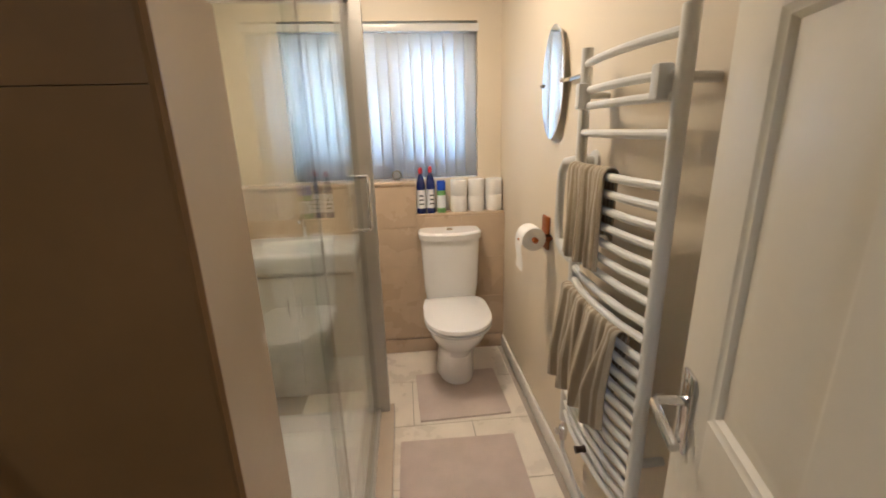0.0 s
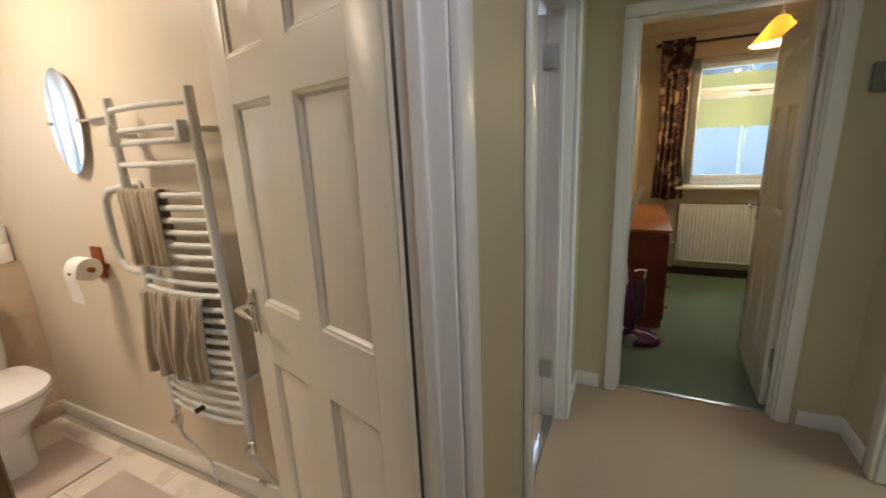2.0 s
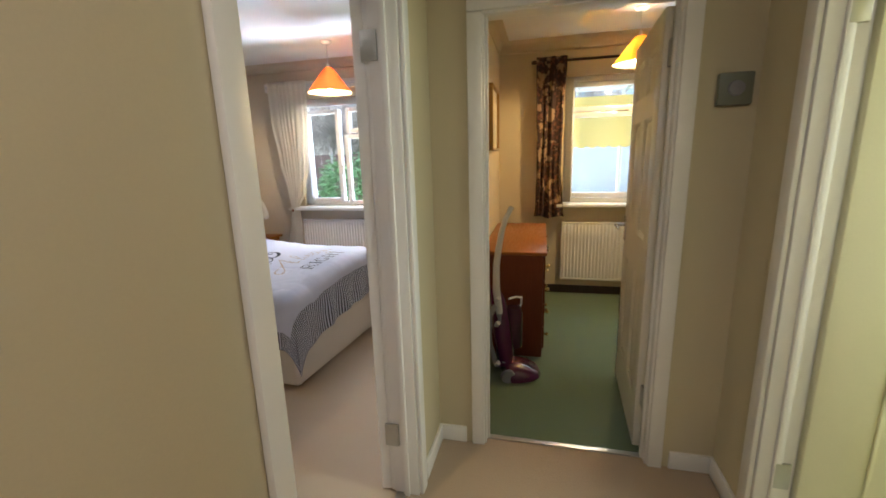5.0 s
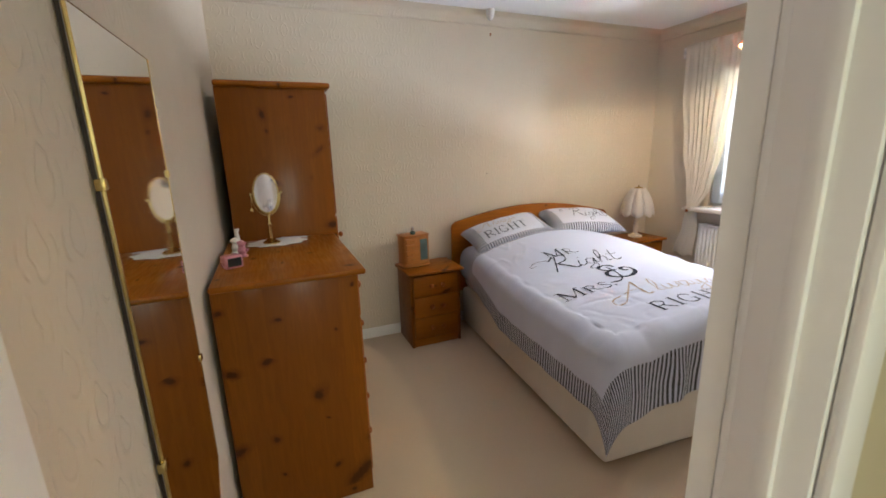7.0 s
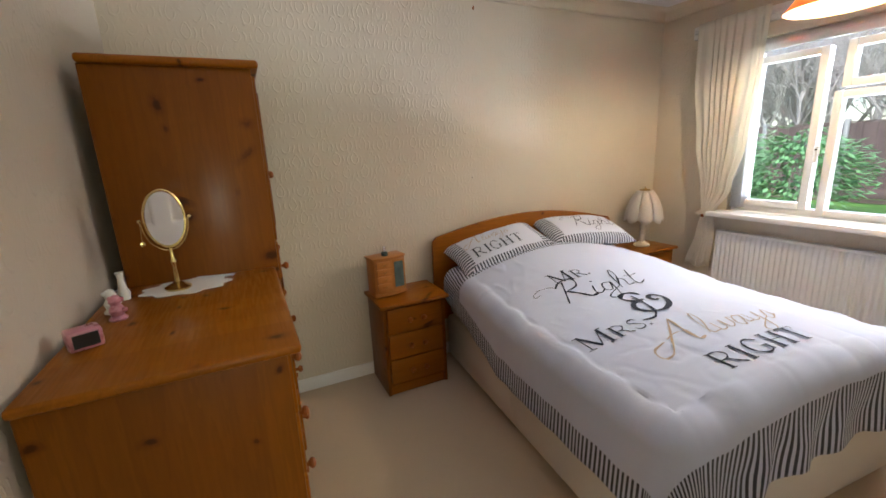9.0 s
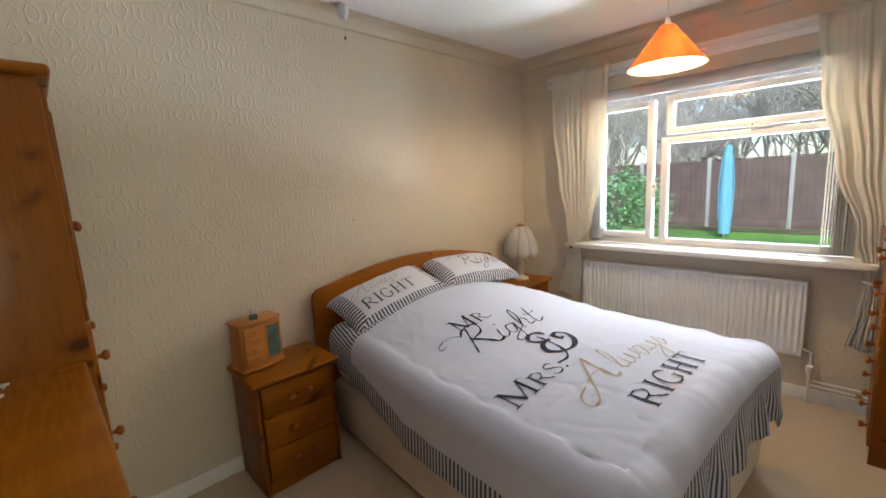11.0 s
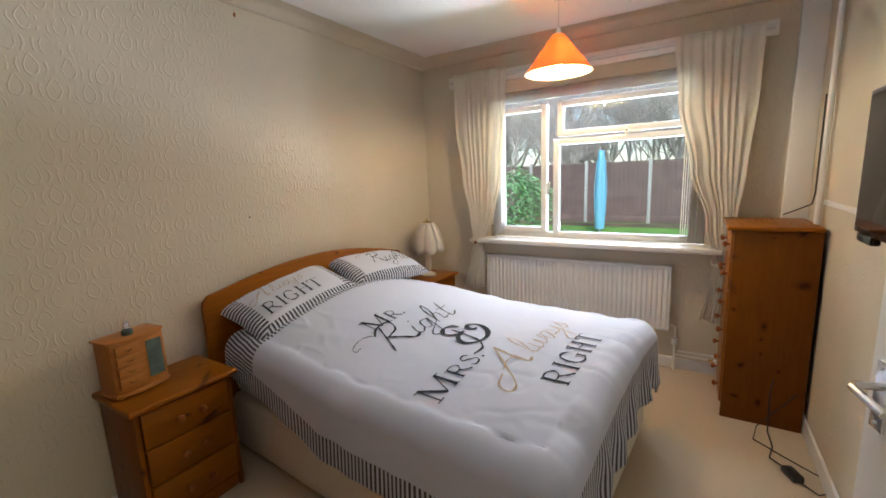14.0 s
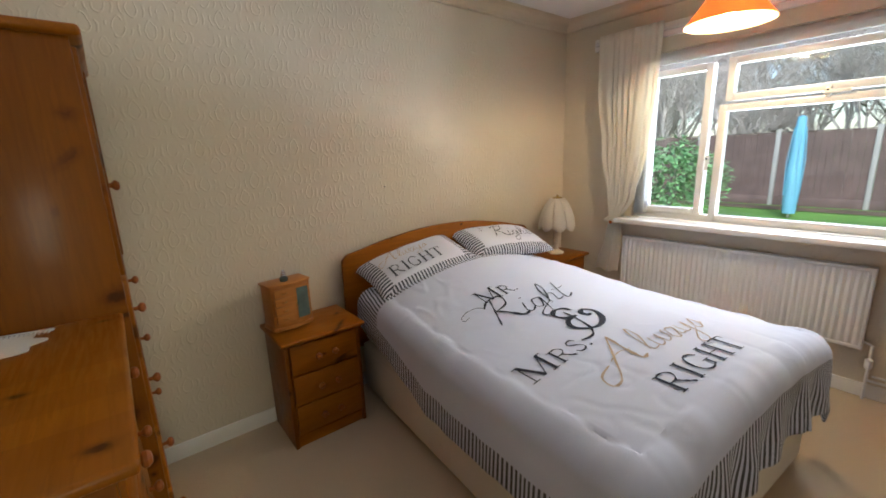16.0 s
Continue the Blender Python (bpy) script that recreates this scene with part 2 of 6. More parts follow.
M_PAPER = wallpaper("embossed_wallpaper", (0.61, 0.53, 0.40))
M_HALL = plain("hall_paint", (0.57, 0.50, 0.33), 0.55, vary=0.03, blotch=1.2, grain=220)
M_BATH = plain("bath_paint", (0.74, 0.66, 0.52), 0.45, vary=0.03, blotch=1.5, grain=160)
M_GREEN_WALL = plain("green_room_paint", (0.62, 0.52, 0.34), 0.6, vary=0.03, blotch=1.2)
M_CEIL = plain("ceiling_paint", (0.82, 0.81, 0.80), 0.8, vary=0.02, grain=60, bump=0.35, depth=0.002)
M_WHITE = plain("white_gloss_paint", (0.80, 0.78, 0.74), 0.34, vary=0.025, grain=40, bump=0.05, depth=0.0008)
M_CREAM_DOOR = plain("cream_door_paint", (0.76, 0.72, 0.62), 0.36, vary=0.03, grain=45, bump=0.06, depth=0.0008)
M_UPVC = plain("white_plastic", (0.74, 0.74, 0.73), 0.25, vary=0.015, grain=30, bump=0.02)
M_CARPET = carpet("beige_carpet", (0.61, 0.475, 0.31))
M_CARPET_HALL = carpet("hall_carpet", (0.43, 0.315, 0.20), stain=(1.405, -1.2, 0.0))
M_CARPET_GREEN = carpet("green_carpet", (0.10, 0.15, 0.07))
M_TILE_FLOOR = plain("cream_floor_tile", (0.84, 0.77, 0.66), 0.3, vary=0.06, grain=24, bump=0.05, blotch=6.0)
M_GROUT = plain("grey_grout", (0.42, 0.37, 0.30), 0.9, vary=0.1, grain=300)
M_TILE_WALL = plain("beige_wall_tile", (0.58, 0.49, 0.38), 0.07, vary=0.05, grain=20, bump=0.03, blotch=5.0)
M_TILE_TAN = plain("tan_wall_tile", (0.56, 0.44, 0.31), 0.3, vary=0.05, grain=22, bump=0.03, blotch=5.0)
# Beige tile in dim light, with the shade put into the base colour.
M_TILE_SHADED = plain("shaded_wall_tile", (0.20, 0.108, 0.036), 0.45, vary=0.08, grain=26, bump=0.04, blotch=4.0)
M_CERAMIC = plain("white_ceramic", (0.85, 0.85, 0.85), 0.08, vary=0.01, grain=20, bump=0.0, Coat_Weight=0.5)
M_CHROME = plain("chrome", (0.75, 0.75, 0.76), 0.12, 1.0, vary=0.03, grain=200, bump=0.02)
M_BRASS = plain("brass", (0.62, 0.47, 0.18), 0.25, 1.0, vary=0.06, grain=200, bump=0.03)
M_STEEL = plain("satin_steel", (0.50, 0.50, 0.48), 0.35, 1.0, vary=0.06, grain=150)
M_MIRROR = plain("mirror_glass", (0.9, 0.91, 0.91), 0.01, 1.0, vary=0.0, bump=0.0)
M_PANE = pane_glass("window_glass")
M_SLAT = plain("cream_slat", (0.84, 0.80, 0.70), 0.6, vary=0.02)
M_FROST = sheer("vertical_blind_slat", (0.88, 0.90, 0.91), 0.5)
M_SHOWER = pane_glass("shower_glass")
M_PINE = wood("orange_pine", (0.222, 0.068, 0.002), (0.11, 0.026, 0.001))
M_PINE_X = wood("orange_pine_level", (0.31, 0.100, 0.003), (0.15, 0.038, 0.001), axis=0)
M_KNOB = wood("turned_pine", (0.30, 0.09, 0.018), (0.16, 0.045, 0.01), knot=False)
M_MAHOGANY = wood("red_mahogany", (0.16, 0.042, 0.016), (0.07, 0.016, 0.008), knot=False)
# Top colour is about twice as light as the carcass and drawers.
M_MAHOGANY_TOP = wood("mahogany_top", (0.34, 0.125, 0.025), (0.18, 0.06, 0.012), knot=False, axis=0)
M_HONEY = wood("honey_wood", (0.46, 0.18, 0.04), (0.28, 0.09, 0.02), knot=False, axis=0)
M_DIVAN = plain("divan_cloth", (0.74, 0.70, 0.62), 0.85, vary=0.03, grain=500, bump=0.3, depth=0.001)
M_MATTRESS = plain("mattress_cloth", (0.82, 0.81, 0.79), 0.85, vary=0.02, grain=400)
M_INK = plain("black_print", (0.036, 0.040, 0.052), 0.75, vary=0.1, grain=400, Specular_IOR_Level=0.1)
M_TAN_INK = plain("tan_print", (0.48, 0.37, 0.27), 0.75, vary=0.06, grain=400, Specular_IOR_Level=0.1)
M_CURTAIN = sheer("cream_curtain", (0.82, 0.78, 0.68), 0.35)


def floral(name):
    n = Nodes(name)
    pos = n.place()
    bloom = n.ramp(n.noise(pos, 13.0, 2.0), 0.54, 0.6)
    leaf = n.ramp(n.noise(pos, 27.0, 1.0), 0.55, 0.6)
    c = n.mix(leaf, (0.035, 0.014, 0.008), (0.12, 0.045, 0.02))
    c = n.mix(n.math("MULTIPLY", bloom, 0.8), c, (0.34, 0.22, 0.12))
    n.bump(n.noise(pos, 500.0, 1.0), 0.3, 0.001)
    return n.finish(c, 0.85)


M_FLORAL = floral("dark_floral_curtain")
M_ORANGE = sheer("orange_shade", (0.86, 0.14, 0.035), 0.38)
M_AMBER = sheer("amber_shade", (0.95, 0.50, 0.04), 0.5)
M_SATIN = plain("satin_chrome", (0.46, 0.44, 0.40), 0.4, 0.35, vary=0.03, grain=200, bump=0.02)
M_SHADE_IN = sheer("pale_shade_lining", (0.92, 0.78, 0.36), 0.35)
M_PETAL = sheer("lamp_petal", (0.72, 0.66, 0.58), 0.3, 0.35)
M_CREAM = plain("cream_glaze", (0.72, 0.63, 0.48), 0.3, vary=0.05)
M_BULB = glow("bulb", (1.0, 0.78, 0.42), 14.0)
M_BATH_LAMP = glow("opal_lamp", (1.0, 0.82, 0.5), 1.2)


def towelling(name, colour, pale):
    """Looped cotton with woven stripes that run down the cloth."""
    n = Nodes(name)
    pos = n.place()
    uv = n.t.nodes.new("ShaderNodeSeparateXYZ")
    n.put(uv.inputs[0], n.node("ShaderNodeTexCoord", 2))
    loop = n.noise(pos, 420.0, 2.0)
    bar = n.ramp(n.math("SINE", n.math("MULTIPLY", uv.outputs[0], 290.0)), 0.0, 0.5)
    c = n.mix(bar, colour, pale)
    c = n.mix(n.ramp(loop, 0.3, 0.7, 0.0, 0.5), c, shade(colour, 0.8))
    n.bump(loop, 0.8, 0.003)
    return n.finish(c, 0.95, Sheen_Weight=0.3)


M_TOWEL = towelling("taupe_towel", (0.34, 0.27, 0.175), (0.62, 0.55, 0.41))
M_MAT = plain("pink_bath_mat", (0.69, 0.58, 0.51), 0.98, vary=0.06, grain=360, bump=0.9, depth=0.005, blotch=7.0)
M_PAPER_ROLL = plain("tissue_paper", (0.84, 0.83, 0.81), 0.9, vary=0.02, grain=300)
M_BLUE = plain("blue_bottle", (0.012, 0.022, 0.13), 0.25, vary=0.05)
M_BRIGHT_BLUE = plain("bright_blue_cap", (0.02, 0.08, 0.55), 0.3, vary=0.03)
M_RED = plain("red_cap", (0.50, 0.025, 0.03), 0.35, vary=0.05)
M_LABEL = plain("paper_label", (0.72, 0.74, 0.78), 0.6, vary=0.05, grain=80)
M_GREENISH = plain("green_label", (0.18, 0.38, 0.12), 0.5, vary=0.08)
M_GREY_PLASTIC = plain("grey_plastic", (0.22, 0.22, 0.23), 0.45, vary=0.05)
M_PALE_GREY = plain("pale_grey_plastic", (0.62, 0.62, 0.60), 0.4, vary=0.04)
M_PURPLE = plain("purple_plastic", (0.075, 0.008, 0.05), 0.2, vary=0.06, Coat_Weight=0.4)
M_BLACK = plain("black_plastic", (0.015, 0.014, 0.014), 0.3, vary=0.1)
M_SCREEN = plain("black_screen", (0.012, 0.012, 0.014), 0.09, vary=0.0, bump=0.0)
M_RADIATOR = plain("radiator_enamel", (0.74, 0.74, 0.72), 0.35, vary=0.02, grain=50, bump=0.05)
M_DOILY = plain("lace_doily", (0.70, 0.67, 0.60), 0.9, vary=0.06, grain=160, bump=0.6, depth=0.002)
M_PINK = plain("pink_glaze", (0.55, 0.22, 0.26), 0.3, vary=0.25, grain=30, blotch=30)
M_PICTURE = plain("pale_print", (0.60, 0.50, 0.32), 0.6, vary=0.2, grain=12, blotch=5)
M_DARK_FRAME = plain("dark_frame", (0.035, 0.02, 0.012), 0.4, vary=0.1)
M_GOLD = plain("gold_frame", (0.42, 0.24, 0.06), 0.35, 0.6, vary=0.1)
M_JADE = plain("grey_green_glass", (0.10, 0.14, 0.12), 0.12, vary=0.25, grain=20, blotch=18)
M_CABLE = plain("black_cable", (0.02, 0.018, 0.016), 0.5, vary=0.1)
M_GRASS = plain("lawn", (0.12, 0.27, 0.045), 0.9, vary=0.25, grain=40, bump=0.8, depth=0.03, blotch=0.6)
M_SOIL = plain("border_soil", (0.12, 0.09, 0.055), 0.95, vary=0.3, grain=30, bump=0.8, depth=0.03, blotch=2)
M_FENCE = plain("dark_brown_fence_board", (0.14, 0.095, 0.085), 0.8, vary=0.2, grain=60, blotch=3)
M_POST = plain("concrete_post", (0.36, 0.35, 0.33), 0.9, vary=0.08, grain=50)
M_BARK = plain("grey_bark", (0.46, 0.42, 0.38), 0.9, vary=0.2, grain=30, bump=0.6, depth=0.01)
M_LEAF = plain("laurel_leaf", (0.20, 0.40, 0.17), 0.5, vary=0.2, grain=9, blotch=6)
M_COVER = plain("pale_blue_cover", (0.16, 0.42, 0.58), 0.6, vary=0.06, grain=60, blotch=5)
M_YELLOW = sheer("yellow_awning", (1.0, 0.74, 0.26), 0.65)
M_POLY = sheer("milky_roof_sheet", (0.82, 0.85, 0.86), 0.6, 0.3)
M_VINYL = plain("pale_vinyl", (0.60, 0.57, 0.45), 0.4, vary=0.05)

# ---- mesh helpers ----


def thing(name, m, label, category, group="", kind=""):
    ob = new(name)
    ob.matrix_world = m
    return tagged(ob, label, category, group, kind)


def part(name, bm, material, parent=None, label="", smooth=True):
    """Links a bmesh as one mesh object under a thing or a part, in the thing's own axes."""
    me = bpy.data.meshes.new(name)
    bmesh.ops.recalc_face_normals(bm, faces=bm.faces)
    bm.to_mesh(me)
    bm.free()
    me.materials.append(material)
    if smooth:
        me.shade_smooth()
        me.set_sharp_from_angle(angle=radians(32))
    ob = new(name, me)
    if parent is not None:
        ob.parent = parent
    if label:
        ob["label"] = label
    return ob


def solid(name, bm, material, label, category, kind="", group="", m=None):
    """A thing or piece of the setting that is one mesh."""
    ob = part(name, bm, material)
    if m is not None:
        ob.matrix_world = m
    return tagged(ob, label, category, group, kind)


def box(x0, y0, z0, x1, y1, z1, bevel=0.0, bm=None, seg=2):
    made = bmesh.new()
    bmesh.ops.create_cube(made, size=1.0)
    for v in made.verts:
        v.co = Vector(((x0 + x1) / 2 + v.co.x * (x1 - x0), (y0 + y1) / 2 + v.co.y * (y1 - y0), (z0 + z1) / 2 + v.co.z * (z1 - z0)))
    if bevel:
        bmesh.ops.bevel(made, geom=list(made.edges), offset=bevel, segments=seg, affect="EDGES", profile=0.5)
    return join(bm, made)


def join(bm, made, m=None):
    if m is not None:
        made.transform(m)
    if bm is None:
        return made
    me = bpy.data.meshes.new("tmp")
    made.to_mesh(me)
    made.free()
    bm.from_mesh(me)
    bpy.data.meshes.remove(me)
    return bm


def lathe(profile, seg=24, bm=None, m=None, squash=1.0):
    """Turns rows of (radius, height) about z."""
    made = bmesh.new()
    rings = []
    for r, z in profile:
        rings.append([made.verts.new((r * math.cos(a), squash * r * math.sin(a), z)) for a in (2 * math.pi * k / seg for k in range(seg))])
    for lo, hi in zip(rings, rings[1:]):
        for k in range(seg):
            made.faces.new((lo[k], lo[(k + 1) % seg], hi[(k + 1) % seg], hi[k]))
    for ring in (rings[0], rings[-1]):
        made.faces.new(ring)
    return join(bm, made, m)


def tube(points, r, seg=8, bm=None, taper=1.0):
    made = bmesh.new()
    pts = [Vector(p) for p in points]
    rings, side = [], None
    for i, p in enumerate(pts):
        way = (pts[min(i + 1, len(pts) - 1)] - pts[max(i - 1, 0)]).normalized()
        if side is None:
            side = way.orthogonal().normalized()
        side = (side - way * side.dot(way)).normalized()
        up = way.cross(side)
        rr = r * (1 + (taper - 1) * i / max(1, len(pts) - 1))
        rings.append([made.verts.new(p + rr * (side * math.cos(a) + up * math.sin(a))) for a in (2 * math.pi * k / seg for k in range(seg))])
    for lo, hi in zip(rings, rings[1:]):
        for k in range(seg):
            made.faces.new((lo[k], lo[(k + 1) % seg], hi[(k + 1) % seg], hi[k]))
    made.faces.new(rings[0]), made.faces.new(rings[-1])
    return join(bm, made)


def prism(outline, depth, bm=None, m=None, bevel=0.0):
    """A flat outline in x and y, pushed up by depth in z."""
    made = bmesh.new()
    lo = [made.verts.new((x, y, 0)) for x, y in outline]
    hi = [made.verts.new((x, y, depth)) for x, y in outline]
    made.faces.new(lo), made.faces.new(hi)
    for k in range(len(lo)):
        j = (k + 1) % len(lo)
        made.faces.new((lo[k], lo[j], hi[j], hi[k]))
    if bevel:
        bmesh.ops.recalc_face_normals(made, faces=made.faces)
        bmesh.ops.bevel(made, geom=list(made.edges), offset=bevel, segments=2, affect="EDGES", profile=0.5)
    return join(bm, made, m)


def sheet(shape, nu, nv, uv=None):
    """A grid of shape(a, b), a and b from 0 to 1; uv gives the cloth's own metres."""
    made = bmesh.new()
    grid = [[made.verts.new(shape(i / nu, j / nv)) for j in range(nv + 1)] for i in range(nu + 1)]
    layer = made.loops.layers.uv.new("cloth") if uv else None
    for i in range(nu):
        for j in range(nv):
            face = made.faces.new((grid[i][j], grid[i + 1][j], grid[i + 1][j + 1], grid[i][j + 1]))
            if uv:
                for loop, (a, b) in zip(face.loops, ((i, j), (i + 1, j), (i + 1, j + 1), (i, j + 1))):
                    loop[layer].uv = uv(a / nu, b / nv)
    return made


def thicken(ob, metres, offset=0.0):
    mod = ob.modifiers.new("thickness", "SOLIDIFY")
    mod.thickness, mod.offset = metres, offset
    return ob


def wall(name, along, a0, a1, b0, b1, material, label, holes=(), top=2.5, foot=0.0):
    """An upright wall along x or y from a0 to a1, b0 to b1 thick, with holes (a, a, z, z) right through."""
    cuts = sorted({a0, a1, *(h[0] for h in holes), *(h[1] for h in holes)})
    bm = None
    for lo, hi in zip(cuts, cuts[1:]):
        spans, z = [], foot
        for h in sorted(h for h in holes if h[0] <= lo and h[1] >= hi):
            if h[2] > z:
                spans.append((z, h[2]))
            z = h[3]
        if z < top:
            spans.append((z, top))
        for z0, z1 in spans:
            bm = box(lo, b0, z0, hi, b1, z1, bm=bm) if along == "x" else box(b0, lo, z0, b1, hi, z1, bm=bm)
    bmesh.ops.remove_doubles(bm, verts=bm.verts, dist=1e-5)
    return solid(name, bm, material, label, "wall", "structure")

# ---- floors, walls, ceilings ----
solid("floor_bedroom", box(0.67, 0.03, -0.1, 4.56, 2.86, 0.0), M_CARPET, "beige fitted carpet of the bedroom", "carpet", "structure")
solid("floor_hall", box(-1.65, -1.345, -0.1, 2.055, 0.028, 0.0), M_CARPET_HALL, "worn beige fitted carpet of the hall", "carpet", "structure")
solid("floor_green_room", box(2.058, -2.95, -0.1, 4.56, -0.05, 0.0), M_CARPET_GREEN, "dark green fitted carpet", "carpet", "structure")
solid("floor_side_room", box(0.7, -2.6, -0.1, 2.05, -1.347, -0.002), M_VINYL, "pale vinyl floor past the side door", "floor", "structure")
FLOOR_BATH = solid("floor_bathroom", box(-1.0, 0.03, -0.1, 0.665, 2.86, -0.004), M_GROUT, "cream tiled bathroom floor with grey grout", "floor", "structure")

wall("wall_bedroom_north", "x", 0.67, 4.8, 2.85, 3.1, M_PAPER, "beige embossed wallpaper on the wall behind the bed")
wall("wall_bedroom_east", "y", 0.0, 2.85, 4.55, 4.8, M_PAPER, "beige papered wall round the bedroom window", [(0.6, 2.2, 0.9, 2.12)])
wall("wall_bedroom_west", "y", 0.08, 2.85, 0.67, 0.72, M_PAPER, "beige papered wall with a long mirror")
wall("wall_bedroom_south", "x", 0.67, 4.55, 0.025, 0.08, M_PAPER, "beige papered wall with the bedroom door", [(0.77, 1.645, 0, 2.03)])
wall("wall_bathroom_east", "y", 0.08, 2.85, 0.62, 0.67, M_BATH, "cream painted bathroom wall with the towel rail")
wall("wall_bathroom_north", "x", -1.1, 0.67, 2.85, 3.1, M_BATH, "cream painted bathroom wall with the window", [(-0.68, 0.47, 1.15, 2.06)])
wall("wall_bathroom_west", "y", 0.0, 2.85, -1.1, -1.0, M_BATH, "cream painted bathroom wall behind the shower")
wall("wall_bathroom_south", "x", -1.0, 0.62, 0.025, 0.08, M_BATH, "cream painted bathroom wall round its door", [(-0.54, 0.28, 0, 2.03)])
wall("wall_hall_north", "x", -1.65, 2.01, -0.03, 0.025, M_HALL, "cream painted hall wall with two doorways", [(-0.54, 0.28, 0, 2.03), (0.77, 1.645, 0, 2.03)])
wall("wall_hall_east", "y", -1.34, 0.025, 2.01, 2.06, M_HALL, "cream painted wall at the end of the hall", [(-1.04, -0.24, 0, 2.03)])
wall("wall_hall_south", "x", -1.65, 2.01, -1.40, -1.29, M_HALL, "cream painted hall wall with a light switch", [(1.09, 1.70, 0, 2.03)])
# The hall runs on here; this unseen wall is added to close it.
wall("wall_hall_west", "y", -1.4, 0.025, -1.75, -1.65, M_HALL, "plain cream wall added out of view to close off the hall")
wall("wall_green_west", "y", -2.95, -0.03, 2.06, 2.11, M_GREEN_WALL, "warm cream wall of the green-carpeted room", [(-1.04, -0.24, 0, 2.03)])
wall("wall_green_north", "x", 2.11, 4.55, -0.08, 0.025, M_GREEN_WALL, "warm cream wall with two pictures")
wall("wall_green_east", "y", -3.05, 0.0, 4.55, 4.8, M_GREEN_WALL, "warm cream wall round the window", [(-1.85, -0.72, 0.93, 2.16)])
wall("wall_green_south", "x", 2.06, 4.55, -3.05, -2.95, M_GREEN_WALL, "plain warm cream wall")
wall("wall_side_west", "y", -2.6, -1.40, 0.6, 0.7, M_HALL, "plain cream wall of the side room")
# The opening is added out of view to let the fill light in.
wall("wall_side_south", "x", 0.6, 2.06, -2.7, -2.6, M_HALL, "unseen cream end wall of the side room, with an opening added for the fill light", [(0.85, 1.85, 1.0, 2.15)])
wall("wall_side_east", "y", -2.6, -1.40, 1.98, 2.058, M_HALL, "plain cream wall beside the open side door")

solid("ceiling_bedroom", box(0.66, 0.02, 2.5, 4.8, 3.1, 2.62), M_CEIL, "white textured bedroom ceiling", "ceiling", "structure")
solid("ceiling_bathroom", box(-1.1, 0.02, 2.5, 0.658, 3.1, 2.62), M_CEIL, "white bathroom ceiling", "ceiling", "structure")
solid("ceiling_hall", box(-1.75, -2.7, 2.5, 2.058, 0.018, 2.62), M_CEIL, "white hall ceiling", "ceiling", "structure")
solid("ceiling_green", box(2.06, -3.05, 2.5, 4.8, 0.018, 2.62), M_CEIL, "white ceiling of the green-carpeted room", "ceiling", "structure")


def coving(name, x0, y0, x1, y1, drop, material, label):
    """A hollow cornice round a room."""
    prof = [(drop * (1 - math.sin(a)), drop * (1 - math.cos(a))) for a in (math.pi / 2 * k / 6 for k in range(7))]
    bm = bmesh.new()
    corners = ((x0, y0, 1, 1), (x1, y0, -1, 1), (x1, y1, -1, -1), (x0, y1, 1, -1))
    rings = [[bm.verts.new((x + sx * p, y + sy * p, 2.4985 - q)) for p, q in prof] for x, y, sx, sy in corners]
    for a in range(4):
        b = (a + 1) % 4
        for k in range(6):
            bm.faces.new((rings[a][k], rings[b][k], rings[b][k + 1], rings[a][k + 1]))
    ob = solid(name, bm, material, label, "coving", "structure")
    return thicken(ob, 0.002)


coving("coving_bedroom", 0.72, 0.08, 4.55, 2.85, 0.085, M_PAPER, "hollow coving painted like the beige walls")
coving("coving_green", 2.11, -2.95, 4.55, -0.08, 0.1, M_GREEN_WALL, "hollow cream coving")


def skirting(name, runs, label, material=None):
    """Runs of (x, y, x, y, side x, side y): boards that stand off the wall to that side."""
    bm = None
    for x0, y0, x1, y1, sx, sy in runs:
        t = 0.015
        bm = box(min(x0, x1) + min(0, sx * t), min(y0, y1) + min(0, sy * t), 0.0, max(x0, x1) + max(0, sx * t), max(y0, y1) + max(0, sy * t), 0.085, 0.004, bm)
    return solid(name, bm, material or M_WHITE, label, "skirting board", "structure")


skirting("baseboard_bedroom", [(0.72, 2.85, 4.55, 2.85, 0, -1), (4.55, 0.08, 4.55, 2.83, -1, 0), (0.72, 0.1, 0.72, 2.83, 1, 0), (1.72, 0.08, 4.53, 0.08, 0, 1)], "white painted skirting board")
skirting("baseboard_hall", [(2.01, -0.17, 2.01, -0.03, -1, 0), (2.01, -1.29, 2.01, -1.11, -1, 0), (1.77, -1.29, 2.0, -1.29, 0, 1), (-1.65, -1.29, 1.02, -1.29, 0, 1), (0.35, -0.03, 0.7, -0.03, 0, -1), (1.715, -0.03, 2.0, -0.03, 0, -1)], "white painted hall skirting board")
skirting("baseboard_green", [(2.11, -0.08, 4.55, -0.08, 0, -1), (4.55, -2.95, 4.55, -0.1, -1, 0), (2.11, -2.95, 4.53, -2.95, 0, 1)], "dark-stained skirting board", M_DARK_FRAME)
skirting("baseboard_bathroom", [(0.62, 0.78, 0.62, 2.71, -1, 0)], "white painted bathroom skirting board")


